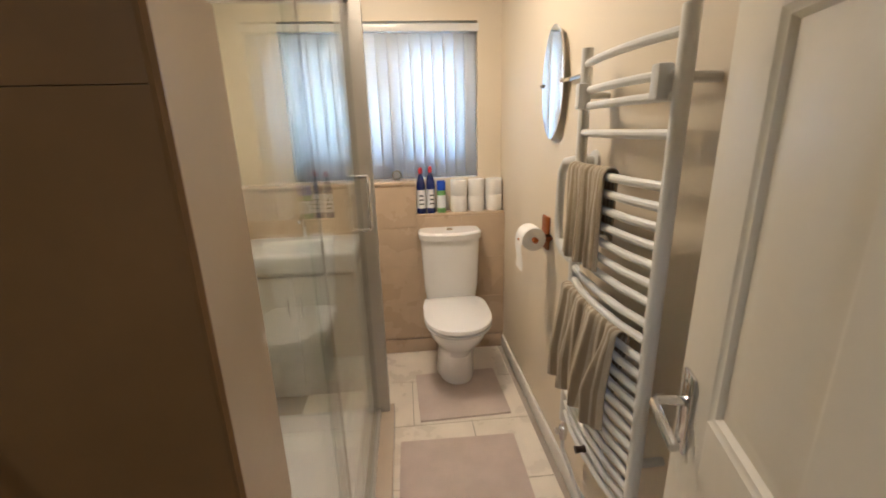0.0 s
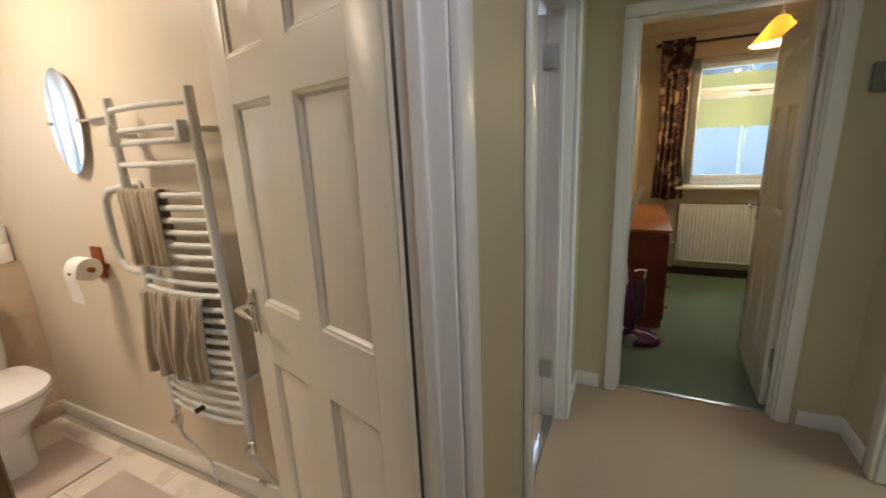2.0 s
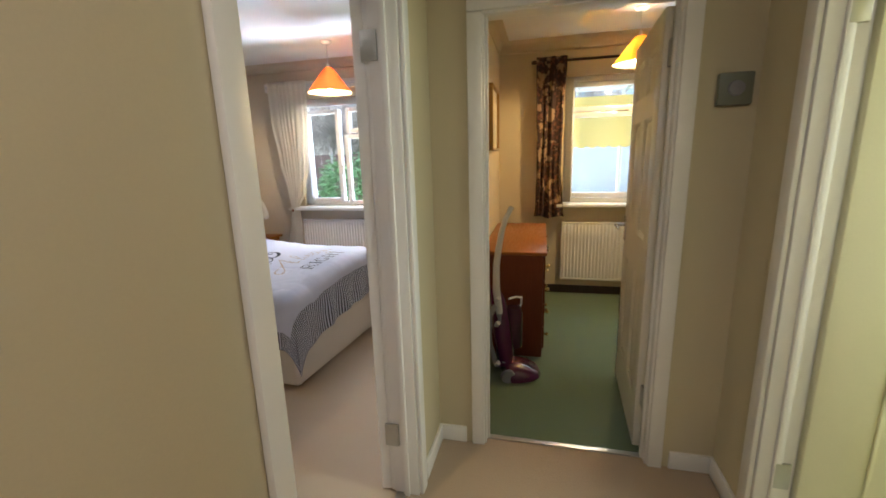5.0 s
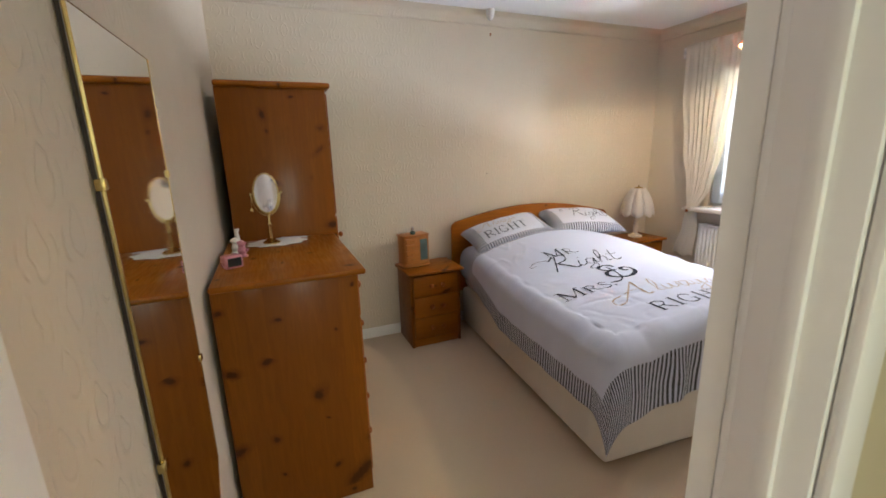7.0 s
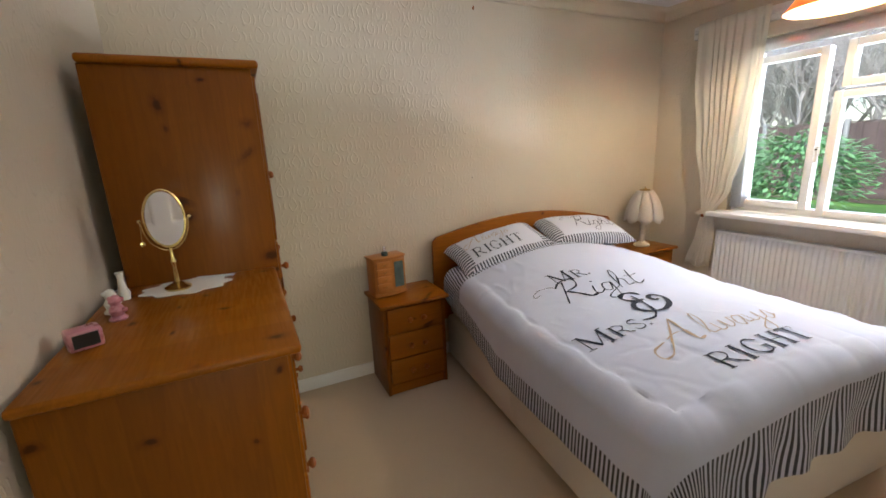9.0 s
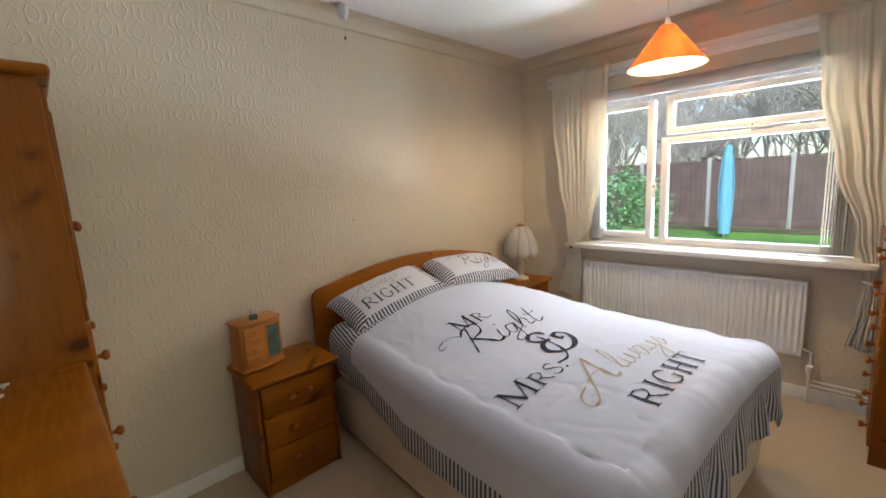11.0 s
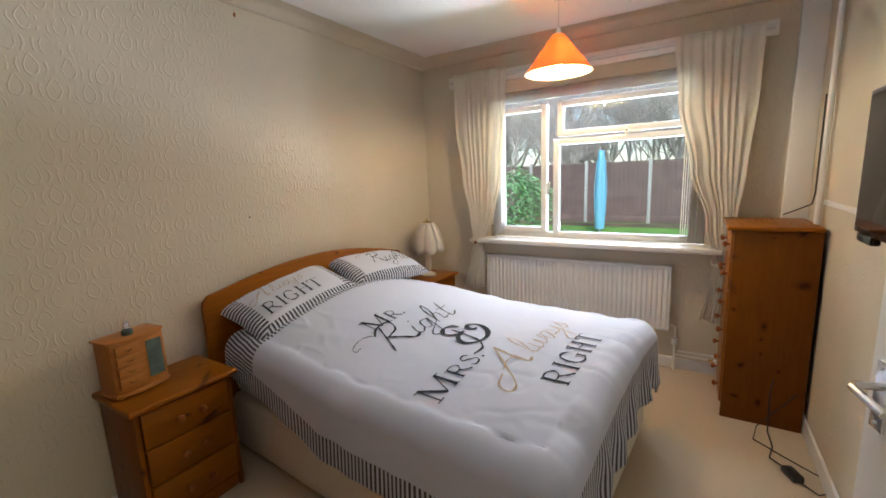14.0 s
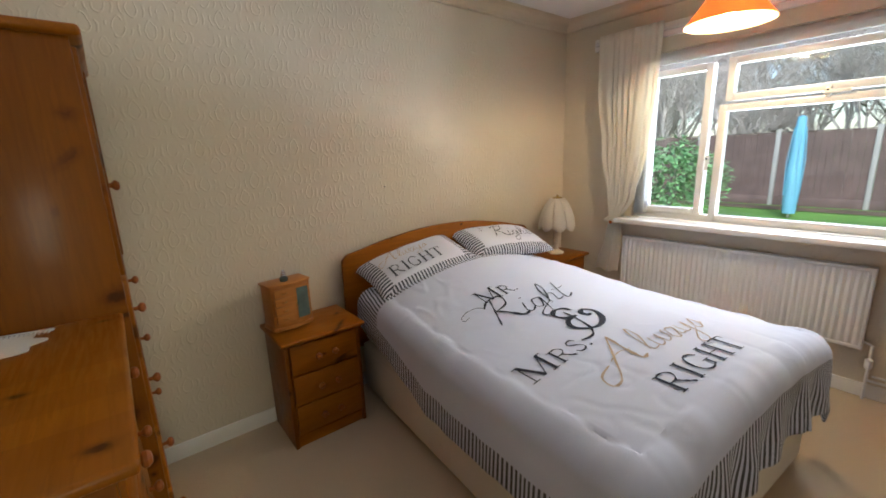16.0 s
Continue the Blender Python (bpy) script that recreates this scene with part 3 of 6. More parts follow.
def door_frame(name, along, a0, a1, b0, b1, label, hinge=None, sides=(True, True)):
    """Lining, stops and architraves round a clear opening a0 to a1 in a wall b0 to b1 thick."""
    root = thing(name, pose(0, 0, 0), label, "door frame", kind="structure")

    def put(nm, u0, v0, z0, u1, v1, z1, bevel, mat=M_WHITE):
        bm = box(u0, v0, z0, u1, v1, z1, bevel) if along == "x" else box(v0, u0, z0, v1, u1, z1, bevel)
        part(nm, bm, mat, root)

    top = 1.995
    put("lining", a0 - 0.03, b0, 0, a0, b1, top, 0.002)
    put("lining", a1, b0, 0, a1 + 0.03, b1, top, 0.002)
    put("head_lining", a0 - 0.03, b0, top, a1 + 0.03, b1, top + 0.03, 0.002)
    mid = (b0 + b1) / 2
    put("door_stop", a0, mid - 0.015, 0, a0 + 0.012, mid + 0.01, top, 0.002)
    put("door_stop", a1 - 0.012, mid - 0.015, 0, a1, mid + 0.01, top, 0.002)
    for on, lo, hi in ((sides[0], b0 - 0.02, b0 - 0.001), (sides[1], b1 + 0.001, b1 + 0.02)):
        if on:
            put("architrave", a0 - 0.07, lo, 0, a0 - 0.008, hi, top + 0.008, 0.006)
            put("architrave", a1 + 0.008, lo, 0, a1 + 0.07, hi, top + 0.008, 0.006)
            put("architrave", a0 - 0.07, lo, top + 0.009, a1 + 0.07, hi, top + 0.07, 0.006)
    if hinge:
        h0, h1, h2, h3 = hinge
        for z in (0.24, 1.76):
            put("hinge", h0, h2, z, h1, h3, z + 0.1, 0.002, M_STEEL)
    return root


door_frame("door_frame_bathroom", "x", -0.51, 0.25, -0.03, 0.08, "white painted frame of the bathroom doorway")
door_frame("door_frame_bedroom", "x", 0.80, 1.615, -0.03, 0.08, "white painted frame of the bedroom doorway with steel hinges", (1.603, 1.6148, 0.045, 0.105))
door_frame("door_frame_green", "y", -1.01, -0.27, 2.01, 2.11, "white painted frame of the green room doorway", (-1.0098, -0.998, 2.07, 2.13))
door_frame("door_frame_side", "x", 1.12, 1.67, -1.40, -1.29, "white painted frame of the side doorway", (1.6575, 1.6698, -1.39, -1.34))


def panel_mesh(x0, z0, x1, z1):
    """A moulded panel: it slopes in from the frame, then up to a raised field, on both faces."""
    bm = bmesh.new()
    steps = ((0.0, 0.0195), (0.006, 0.015), (0.010, 0.0145), (0.017, 0.007), (0.024, 0.0065), (0.052, 0.0155))
    for s in (-1, 1):
        rings = [[bm.verts.new((x, s * d, z)) for x, z in ((x0 + i, z0 + i), (x1 - i, z0 + i), (x1 - i, z1 - i), (x0 + i, z1 - i))] for i, d in steps]
        for a, b in zip(rings, rings[1:]):
            for k in range(4):
                j = (k + 1) % 4
                bm.faces.new((a[k], a[j], b[j], b[k]))
        bm.faces.new(rings[-1])
    return bm


def lever_handle(root, x, z, face, turn, material=M_CHROME):
    """A lever on a back plate; face is +1 or -1, turn the way the lever points along x."""
    y = face * 0.0205
    bm = box(x - 0.02, min(y, y + face * 0.008), z - 0.075, x + 0.02, max(y, y + face * 0.008), z + 0.075, 0.003)
    plate = part("handle", bm, material, root, "chrome lever handle on a back plate")
    bm = tube([(x, y + face * 0.006, z + 0.02), (x, y + face * 0.05, z + 0.02), (x + turn * 0.012, y + face * 0.058, z + 0.02), (x + turn * 0.06, y + face * 0.058, z + 0.017), (x + turn * 0.105, y + face * 0.054, z + 0.01)], 0.0085, 10)
    part("lever", bm, material, plate)
    for dz in (-0.06, 0.06):
        part("screw", lathe([(0.0, 0.0), (0.005, 0.0), (0.004, 0.002), (0.0, 0.0025)], 8, m=pose(x, y + face * 0.008, z + dz, -90 * face)), M_STEEL, plate)


def panel_door(name, m, w, label, material, turn=-1):
    """A six-panel door, hinged at x = 0."""
    root = thing(name, m, label, "door", "panelled doors", "structure")
    st, mu = w * 0.155, w * 0.14
    rows = ((0.24, 0.83), (1.02, 1.58), (1.69, 1.87))
    mid = w / 2
    for x0, x1 in ((0, st), (w - st, w)):
        part("stile", box(x0, -0.02, 0.008, x1, 0.02, 1.985, 0.002), material, root)
    for z0, z1 in ((0.008, 0.24), (0.83, 1.02), (1.58, 1.69), (1.87, 1.985)):
        part("rail", box(st, -0.0198, z0, w - st, 0.0198, z1), material, root)
    for z0, z1 in rows:
        part("muntin", box(mid - mu / 2, -0.0198, z0, mid + mu / 2, 0.0198, z1), material, root)
    for z0, z1 in rows:
        for x0, x1 in ((st, mid - mu / 2), (mid + mu / 2, w - st)):
            part("panel", panel_mesh(x0, z0, x1, z1), material, root)
    for face in (-1, 1):
        lever_handle(root, w - 0.048, 0.985, face, turn)
    return root


def heading(x0, y0, x1, y1):
    return pose(x0, y0, 0, 0, 0, math.degrees(math.atan2(y1 - y0, x1 - x0)))


panel_door("door_bathroom", heading(0.27, 0.066, 0.482, 0.755), 0.745, "cream six-panel bathroom door standing open inwards", M_CREAM_DOOR)
# Strip added to give the shaded hinge gap and brown edge as colour.
part("edge_seal", box(-0.011, -0.018, 0.01, 0.0, 0.02, 1.98), M_DARK_FRAME, bpy.data.objects["door_bathroom"], "dark brown strip coloured for the shaded hinge gap and brown door edge")
panel_door("door_bedroom", heading(1.618, 0.118, 2.42, 0.30), 0.815, "white six-panel bedroom door standing wide open", M_WHITE)
panel_door("door_green", heading(2.125, -1.0, 2.86, -1.035), 0.73, "glossy cream six-panel door standing open", M_CREAM_DOOR)
side_door = thing("door_side", heading(1.665, -1.41, 1.69, -1.9), "plain pale yellow side door standing open", "door", kind="structure")
M_PALE_DOOR = plain("pale_yellow_door_paint", (0.74, 0.72, 0.50), 0.35, vary=0.03)
part("door_leaf", box(0, -0.018, 0.012, 0.54, 0.018, 1.985, 0.003), M_PALE_DOOR, side_door)
for x in (0.19, 0.34):
    for z0, z1 in ((0.25, 0.92), (1.08, 1.8)):
        part("moulding", box(x, -0.024, z0, x + 0.012, -0.0182, z1, 0.003), M_PALE_DOOR, side_door)
lever_handle(side_door, 0.48, 0.97, -1, -1)

for nm, x0, y0, x1, y1 in (("bedroom", 0.80, 0.03, 1.615, 0.07), ("green_room", 2.045, -1.01, 2.075, -0.27), ("bathroom", -0.51, 0.02, 0.25, 0.055), ("side_room", 1.12, -1.36, 1.67, -1.33)):
    solid("threshold_" + nm, box(x0, y0, 0.0, x1, y1, 0.008, 0.003), M_STEEL, "bright metal threshold strip in the doorway", "threshold", "structure")

# ---- windows ----


def upvc_window(name, along, a0, a1, b0, b1, z0, z1, splits, label, mats=(None, None)):
    """A frame b0 to b1 deep in the opening a0..a1; splits are lights (a, a, z, z), each a sash with a pane."""
    root = thing(name, pose(0, 0, 0), label, "window", kind="structure")

    def put(nm, u0, v0, w0, u1, v1, w1, bevel, mat, parent=root):
        return part(nm, box(u0, v0, w0, u1, v1, w1, bevel) if along == "x" else box(v0, u0, w0, v1, u1, w1, bevel), mat, parent)

    bm, f = None, 0.05
    for u0, u1, w0, w1 in ((a0, a0 + f, z0, z1), (a1 - f, a1, z0, z1), (a0 + f, a1 - f, z0, z0 + f), (a0 + f, a1 - f, z1 - f, z1)):
        bm = box(u0, b0, w0, u1, b1, w1, 0.004, bm) if along == "x" else box(b0, u0, w0, b1, u1, w1, 0.004, bm)
    part("window_frame", bm, M_UPVC, root)
    step = 0.018 if b1 > b0 else -0.018
    for u0, u1, w0, w1 in splits:
        s, bm = 0.045, None
        lo, hi = b0 - 0.012, b1 - 0.012
        for p0, p1, q0, q1 in ((u0 - s, u0, w0 - s, w1 + s), (u1, u1 + s, w0 - s, w1 + s), (u0, u1, w0 - s, w0), (u0, u1, w1, w1 + s)):
            bm = box(p0, lo, q0, p1, hi, q1, 0.006, bm) if along == "x" else box(lo, p0, q0, hi, p1, q1, 0.006, bm)
        sash = part("sash", bm, M_UPVC, root)
        mid = (lo + hi) / 2
        pane = put("pane", u0 - 0.004, mid - 0.003, w0 - 0.004, u1 + 0.004, mid + 0.003, w1 + 0.004, 0, M_PANE, sash)
        pane.visible_shadow = False
    return root


WIN = upvc_window("window_1", "y", 0.6, 2.2, 4.61, 4.68, 0.925, 2.12, [(1.765, 2.10, 1.015, 1.955), (0.70, 1.59, 1.785, 1.965), (0.70, 1.62, 0.98, 1.675)], "white plastic window with a fanlight over the garden")
for y, z, along in ((1.70, 1.36, "z"), (1.12, 1.735, "y")):
    plate = part("window_handle", box(4.585, y - 0.012, z - 0.03, 4.5978, y + 0.012, z + 0.03, 0.003), M_UPVC, WIN, "white window catch with a dark button")
    part("catch_lever", box(4.572, y - 0.01, z - 0.075, 4.584, y + 0.01, z + 0.02, 0.004) if along == "z" else box(4.572, y - 0.10, z - 0.012, 4.584, y + 0.02, z + 0.008, 0.004), M_UPVC, plate)
    part("button", box(4.5695, y - 0.006, z + 0.004, 4.5715, y + 0.006, z + 0.014), M_BLACK, plate)
solid("window_sill_bedroom", box(4.40, 0.5, 0.888, 4.60, 2.26, 0.925, 0.008), M_WHITE, "white painted window sill over the radiator", "window sill", "structure")

WIN2 = upvc_window("window_2", "x", -0.68, 0.47, 2.95, 3.01, 1.15, 2.06, [(-0.58, -0.1, 1.26, 1.74), (0.0, 0.37, 1.26, 1.96), (-0.58, -0.1, 1.86, 1.96)], "white plastic bathroom window behind vertical blinds")
WIN3 = upvc_window("window_3", "y", -1.85, -0.72, 4.60, 4.66, 0.95, 2.16, [(-1.76, -0.81, 1.88, 2.06), (-1.76, -0.81, 1.05, 1.78)], "white plastic window towards a lean-to")
solid("window_sill_green", box(4.42, -1.92, 0.92, 4.60, -0.66, 0.95, 0.006), M_WHITE, "white painted window sill", "window sill", "structure")
part("window_handle", box(4.572, -1.30, 1.82, 4.59, -1.2, 1.836, 0.004), M_GREY_PLASTIC, WIN3)

# ---- outdoors ----
GROUND = -0.2
bm = bmesh.new()
bmesh.ops.create_grid(bm, x_segments=40, y_segments=40, size=400)
for v in bm.verts:
    v.co.z = GROUND
solid("ground", bm, M_GRASS, "short green lawn behind the house", "lawn", "structure")
bm = sheet(lambda a, b: Vector((14.3 + 0.8 * a + 0.06 * math.sin(9 * b), -22 + 44 * b, GROUND + 0.012 + 0.02 * math.sin(math.pi * a))), 4, 60)
solid("planting_border", bm, M_SOIL, "bare brown planting border along the fence", "flower bed", "structure")


def fence_bay(m):
    root = thing("fence_panel", m, "dark brown boarded fence panel with a concrete post", "fence", "garden fence")
    part("post", box(-0.05, -0.05, 0, 0.05, 0.05, 1.98, 0.008), M_POST, root, "pale concrete post")
    part("gravel_board", box(-0.03, 0.055, 0, 0.03, 1.81, 0.24, 0.006), M_FENCE, root)
    for k in range(13):
        y = 0.055 + k * 0.135
        part("board", box(-0.012 - 0.006 * (k % 2), y, 0.242, 0.012 - 0.006 * (k % 2), y + 0.131, 1.88 + 0.004 * (k % 3), 0.002), M_FENCE, root, smooth=False)
    part("capping", box(-0.03, 0.055, 1.89, 0.03, 1.81, 1.915, 0.004), M_FENCE, root)
    return root


bay = fence_bay(pose(15.3, 3.83 - 0.04, GROUND))
for k in (-7, -6, -5, -4, -3, -2, -1, 1, 2, 3, 4, 5):
    copy_thing(bay, pose(15.3, 3.79 + 1.865 * k, GROUND))


def bare_tree(m, seed, height):
    rnd = random.Random(seed)
    root = thing("bare_tree", m, "leafless grey-brown tree behind the garden fence", "tree", "bare trees")
    trunk, twigs = bmesh.new(), bmesh.new()

    def grow(p, way, length, r, level):
        pts, q, w = [p], p.copy(), way.copy()
        for _ in range(4):
            w = (w + Vector((rnd.uniform(-1, 1), rnd.uniform(-1, 1), rnd.uniform(-0.3, 0.6))) * 0.22).normalized()
            q = q + w * length / 4
            pts.append(q.copy())
        tube(pts, r, 5 if level < 2 else 3, trunk if level < 2 else twigs, 0.55)
        if level < 4:
            for _ in range(5):
                at = rnd.choice(pts[1:] if level else pts[2:])
                out = (w + Vector((rnd.uniform(-1, 1), rnd.uniform(-1, 1), rnd.uniform(-0.35, 0.7))) * 0.95).normalized()
                grow(at, out, length * rnd.uniform(0.5, 0.72), r * 0.52, level + 1)

    for _ in range(3):
        grow(Vector((rnd.uniform(-0.2, 0.2), rnd.uniform(-0.2, 0.2), 0)), Vector((rnd.uniform(-0.35, 0.35), rnd.uniform(-0.35, 0.35), 1)).normalized(), height * 0.42, 0.07, 0)
    part("trunk", trunk, M_BARK, root)
    part("crown", twigs, M_BARK, root, "fine bare twigs")
    return root


trees = [bare_tree(pose(19.5, 6.5, GROUND), 3, 7.5), bare_tree(pose(18.2, 1.0, GROUND), 8, 6.5)]
for k, (x, y, turn, size) in enumerate(((21, 3.4, 70, 1.1), (18.6, 9.8, 200, 0.95), (23, 9.0, 310, 1.3), (20.5, -2.2, 140, 1.1), (24, 0.8, 25, 1.35), (19, -5.5, 250, 1.0), (26, 14, 100, 1.5), (22, 12.6, 160, 1.2), (27, 5.5, 200, 1.5), (18.3, 4.2, 300, 0.8), (17.6, 2.6, 45, 0.75), (17.4, 5.6, 120, 0.8), (17.8, 7.8, 10, 0.85), (17.5, -0.8, 80, 0.75), (19.8, 2.0, 220, 1.0), (20.2, 8.2, 330, 1.05), (22.5, 6.6, 15, 1.2), (17.9, 11.6, 150, 0.9), (21.5, -0.4, 190, 1.1), (24.5, 11.0, 60, 1.4))):
    tree = copy_thing(trees[k % 2], pose(x, y, GROUND, 0, 0, turn))
    tree.scale = (size, size, size)

def leafy_bush(m, seed, radius, height):
    rnd = random.Random(seed)
    root = thing("laurel_bush", m, "rounded evergreen bush with long glossy leaves", "bush")
    stem, crown = bmesh.new(), bmesh.new()
    for _ in range(7):
        a, lean = rnd.uniform(0, 6.28), rnd.uniform(0.1, 0.5)
        tube([(0, 0, 0), (0.15 * math.cos(a), 0.15 * math.sin(a), height * 0.35), (lean * math.cos(a) * radius, lean * math.sin(a) * radius, height * 0.75)], 0.025, 5, stem, 0.4)
    for _ in range(2800):
        a, b, far = rnd.uniform(0, 6.28), math.asin(rnd.uniform(-0.7, 1)), rnd.uniform(0.62, 1.06)
        far *= 1 + 0.16 * math.sin(3 * a + seed) * math.cos(2 * b)
        c = Vector((math.cos(a) * math.cos(b) * radius, math.sin(a) * math.cos(b) * radius, height * 0.52 + math.sin(b) * height * 0.48)) * 1.0
        c = Vector((c.x * far, c.y * far, height * 0.5 + (c.z - height * 0.5) * far))
        out = Vector((math.cos(a), math.sin(a), rnd.uniform(-0.7, 0.5))).normalized()
        side = out.cross(Vector((rnd.uniform(-0.4, 0.4), rnd.uniform(-0.4, 0.4), 1))).normalized()
        n = out.cross(side)
        l, w = rnd.uniform(0.12, 0.20), rnd.uniform(0.026, 0.04)
        v = [crown.verts.new(c + p) for p in (Vector((0, 0, 0)), out * l * 0.5 + side * w + n * 0.01, out * l, out * l * 0.5 - side * w + n * 0.01)]
        crown.faces.new(v)
    part("trunk", stem, M_BARK, root)
    part("crown", crown, M_LEAF, root, "glossy mid-green leaves", smooth=False)
    return root


leafy_bush(pose(11.2, 4.75, GROUND), 5, 0.95, 1.75)
leafy_bush(pose(10.2, 7.0, GROUND), 9, 1.2, 2.5)

airer = thing("rotary_airer", pose(13.1, 2.92, GROUND), "folded rotary clothes airer in a pale blue cover", "clothes airer")
part("pole", lathe([(0.025, 0), (0.025, 2.1)], 10), M_STEEL, airer)
part("cover", lathe([(0.02, 2.2), (0.075, 2.17), (0.10, 1.9), (0.135, 1.2), (0.15, 0.7), (0.13, 0.25), (0.12, 0.1), (0.10, 0.09)][::-1], 14), M_COVER, airer, "pale blue fabric cover")
for k in range(4):
    a = 0.4 + k * 1.57
    part("cord", tube([(0.105 * math.cos(a), 0.105 * math.sin(a), 1.95), (0.16 * math.cos(a), 0.16 * math.sin(a), 1.25), (0.15 * math.cos(a + 0.2), 0.15 * math.sin(a + 0.2), 0.5)], 0.01, 5), M_COVER, airer)

lean = thing("lean_to", pose(0, 0, 0), "white-framed lean-to with a milky roof and a yellow scalloped valance", "lean-to")
part("roof_sheet", box(4.82, -3.2, 2.62, 7.4, -0.25, 2.64), M_POLY, lean)
for v in lean.children[0].data.vertices:
    v.co.z -= 0.22 * (v.co.x - 4.82) / 2.58
for k in range(5):
    y = -3.15 + k * 0.71
    part("rafter", tube([(4.82, y, 2.58), (7.4, y, 2.36)], 0.025, 4), M_UPVC, lean)
part("valance", sheet(lambda a, b: Vector((7.25, -3.3 + 3.1 * a, 2.3 - b * (0.74 + 0.035 * abs(math.sin(a * 60))))), 240, 3), M_YELLOW, lean, "yellow fabric with a scalloped hem")
for y in (-3.1, -2.3, -1.7, -0.95, -0.3):
    part("post", box(7.3, y - 0.03, GROUND, 7.36, y + 0.03, 2.38, 0.004), M_UPVC, lean)
part("low_wall", box(7.28, -3.2, GROUND, 7.4, -0.25, 0.75, 0.01), M_UPVC, lean)
solid("shed_wall", box(9.2, -6, GROUND, 9.35, -0.6, 2.2, 0.01), plain("grey_shed_paint", (0.40, 0.44, 0.52), 0.8, vary=0.08), "grey-blue outbuilding wall past the lean-to", "outbuilding", "structure")

# ---- bedroom ----
BED = pose(2.262, 0.955, 0, 0, 0, -4.4)
BW, BL = 1.37, 1.83
bed = thing("divan_bed", BED, "double divan bed with a cream base and arched pine headboard", "bed")
part("base", box(-0.005, -0.005, 0.028, BW, BL, 0.34, 0.03, seg=3), M_DIVAN, bed, "cream upholstered divan base")
for k, (x, y) in enumerate(((0.08, 0.08), (BW - 0.08, 0.08), (0.08, BL - 0.1), (BW - 0.08, BL - 0.1))):
    part("foot", lathe([(0.022, 0.0), (0.026, 0.008), (0.026, 0.028)], 12, m=pose(x, y, 0)), M_BLACK, bed)
for y0, y1 in ((0.12, 0.88), (0.95, 1.7)):
    drawer = part("drawer", box(-0.008, y0, 0.08, 0.004, y1, 0.30, 0.006), M_DIVAN, bed)
part("mattress", box(0.01, 0.01, 0.342, BW - 0.01, BL - 0.01, 0.565, 0.05, seg=4), M_MATTRESS, bed, "white mattress")

# arched headboard with stepped shoulders
arch = [(-0.085, 0.30), (BW + 0.085, 0.30), (BW + 0.085, 0.84), (BW + 0.08, 0.87), (BW + 0.05, 0.90)]
for k in range(13):
    a = k / 12
    arch.append((BW - 0.02 - a * (BW - 0.04), 0.915 + 0.09 * math.sin(math.pi * a) ** 0.9))
arch += [(-0.05, 0.90), (-0.08, 0.87), (-0.085, 0.84)]
part("headboard", prism(arch, 0.028, m=pose(0, BL + 0.03, 0, 90), bevel=0.006), M_PINE_X, bed, "arched orange pine headboard with knots")


def bed_top(u, v):
    """Height of the quilt: domed across the mattress, rising over the bedding towards the pillows."""
    across = math.sin(math.pi * min(max(u / BW, 0.0), 1.0))
    rise = min(max((v - 0.75) / 0.75, 0.0), 1.0)
    z = 0.638 + 0.09 * max(0.0, across) ** 0.8 + 0.10 * rise * rise * (3 - 2 * rise) * (0.4 + 0.6 * across)
    z += 0.003 * noise.noise(Vector((u * 1.7, v * 1.7, 1.0)))
    # a patch of small creases near the foot, long ones under the pillow corner
    patch = math.exp(-((u - 0.3) ** 2 + (v - 0.27) ** 2) / 0.035)
    z -= 0.005 * patch * max(0.0, 1 - 7 * abs(noise.noise(Vector((u * 8 + v * 4, v * 7 - u * 3, 8.0)))))
    z += 0.008 * math.exp(-((u - 0.14) ** 2 + (v - 1.36) ** 2) / 0.03) * max(0.0, 1 - 6 * abs(noise.noise(Vector((u * 10 - v * 3, v * 3 + u * 3, 6.0)))))
    z -= 0.0025 * math.exp(-(v - 0.06) ** 2 / 0.008) * max(0.0, 1 - 6 * abs(noise.noise(Vector((u * 6, v * 1.5, 11.0)))))
    return z


DROP_SIDE, DROP_FOOT, HEAD = 0.362, 0.39, 1.74
CLOTH = (BW + 2 * DROP_SIDE, DROP_FOOT + HEAD)


def quilt(a, b):
    t = -DROP_FOOT + b * CLOTH[1]
    if t < 0:
        t *= 1 - 0.34 * min(max(a * 1.15 - 0.25, 0.0), 1.0) ** 1.5
    # the cloth lies askew: its near side climbs towards the head
    left = -DROP_SIDE + 0.22 * max(0.0, t - 1.0)
    s = left + a * (BW + DROP_SIDE - left)
    r = 0.10
    su, tv = min(max(s, 0.05), BW - 0.05), max(t, 0.04)
    ou, ov = s - su, t - tv
    o = math.hypot(ou, ov)
    z = bed_top(su, tv)
    if o < 1e-6:
        return Vector((su, tv, z))
    du, dv = ou / o, ov / o
    bend = min(o / r, math.pi / 2)
    out, down = r * math.sin(bend), r * (1 - math.cos(bend))
    rest = max(0.0, o - r * math.pi / 2)
    both = min(abs(ou), abs(ov)) / o
    along = tv if abs(ou) > abs(ov) else su
    frill = (0.014 if abs(ov) > abs(ou) else 0.003) * min(1.0, rest / 0.15)
    out += rest * (0.05 + 0.06 * both + 0.06 * (su > 1.0) * (t < 0.1)) + frill * (math.sin(along * 27 + 2.5 * noise.noise(Vector((along * 4, rest * 3, 5.0)))) + 0.6 * noise.noise(Vector((along * 13, rest * 5, 2.0))))
    down += rest * (0.985 - 0.06 * both) + 0.012 * noise.noise(Vector((along * 9, rest * 4, 9.0)))
    return Vector((su + du * out, tv + dv * out, z - down))


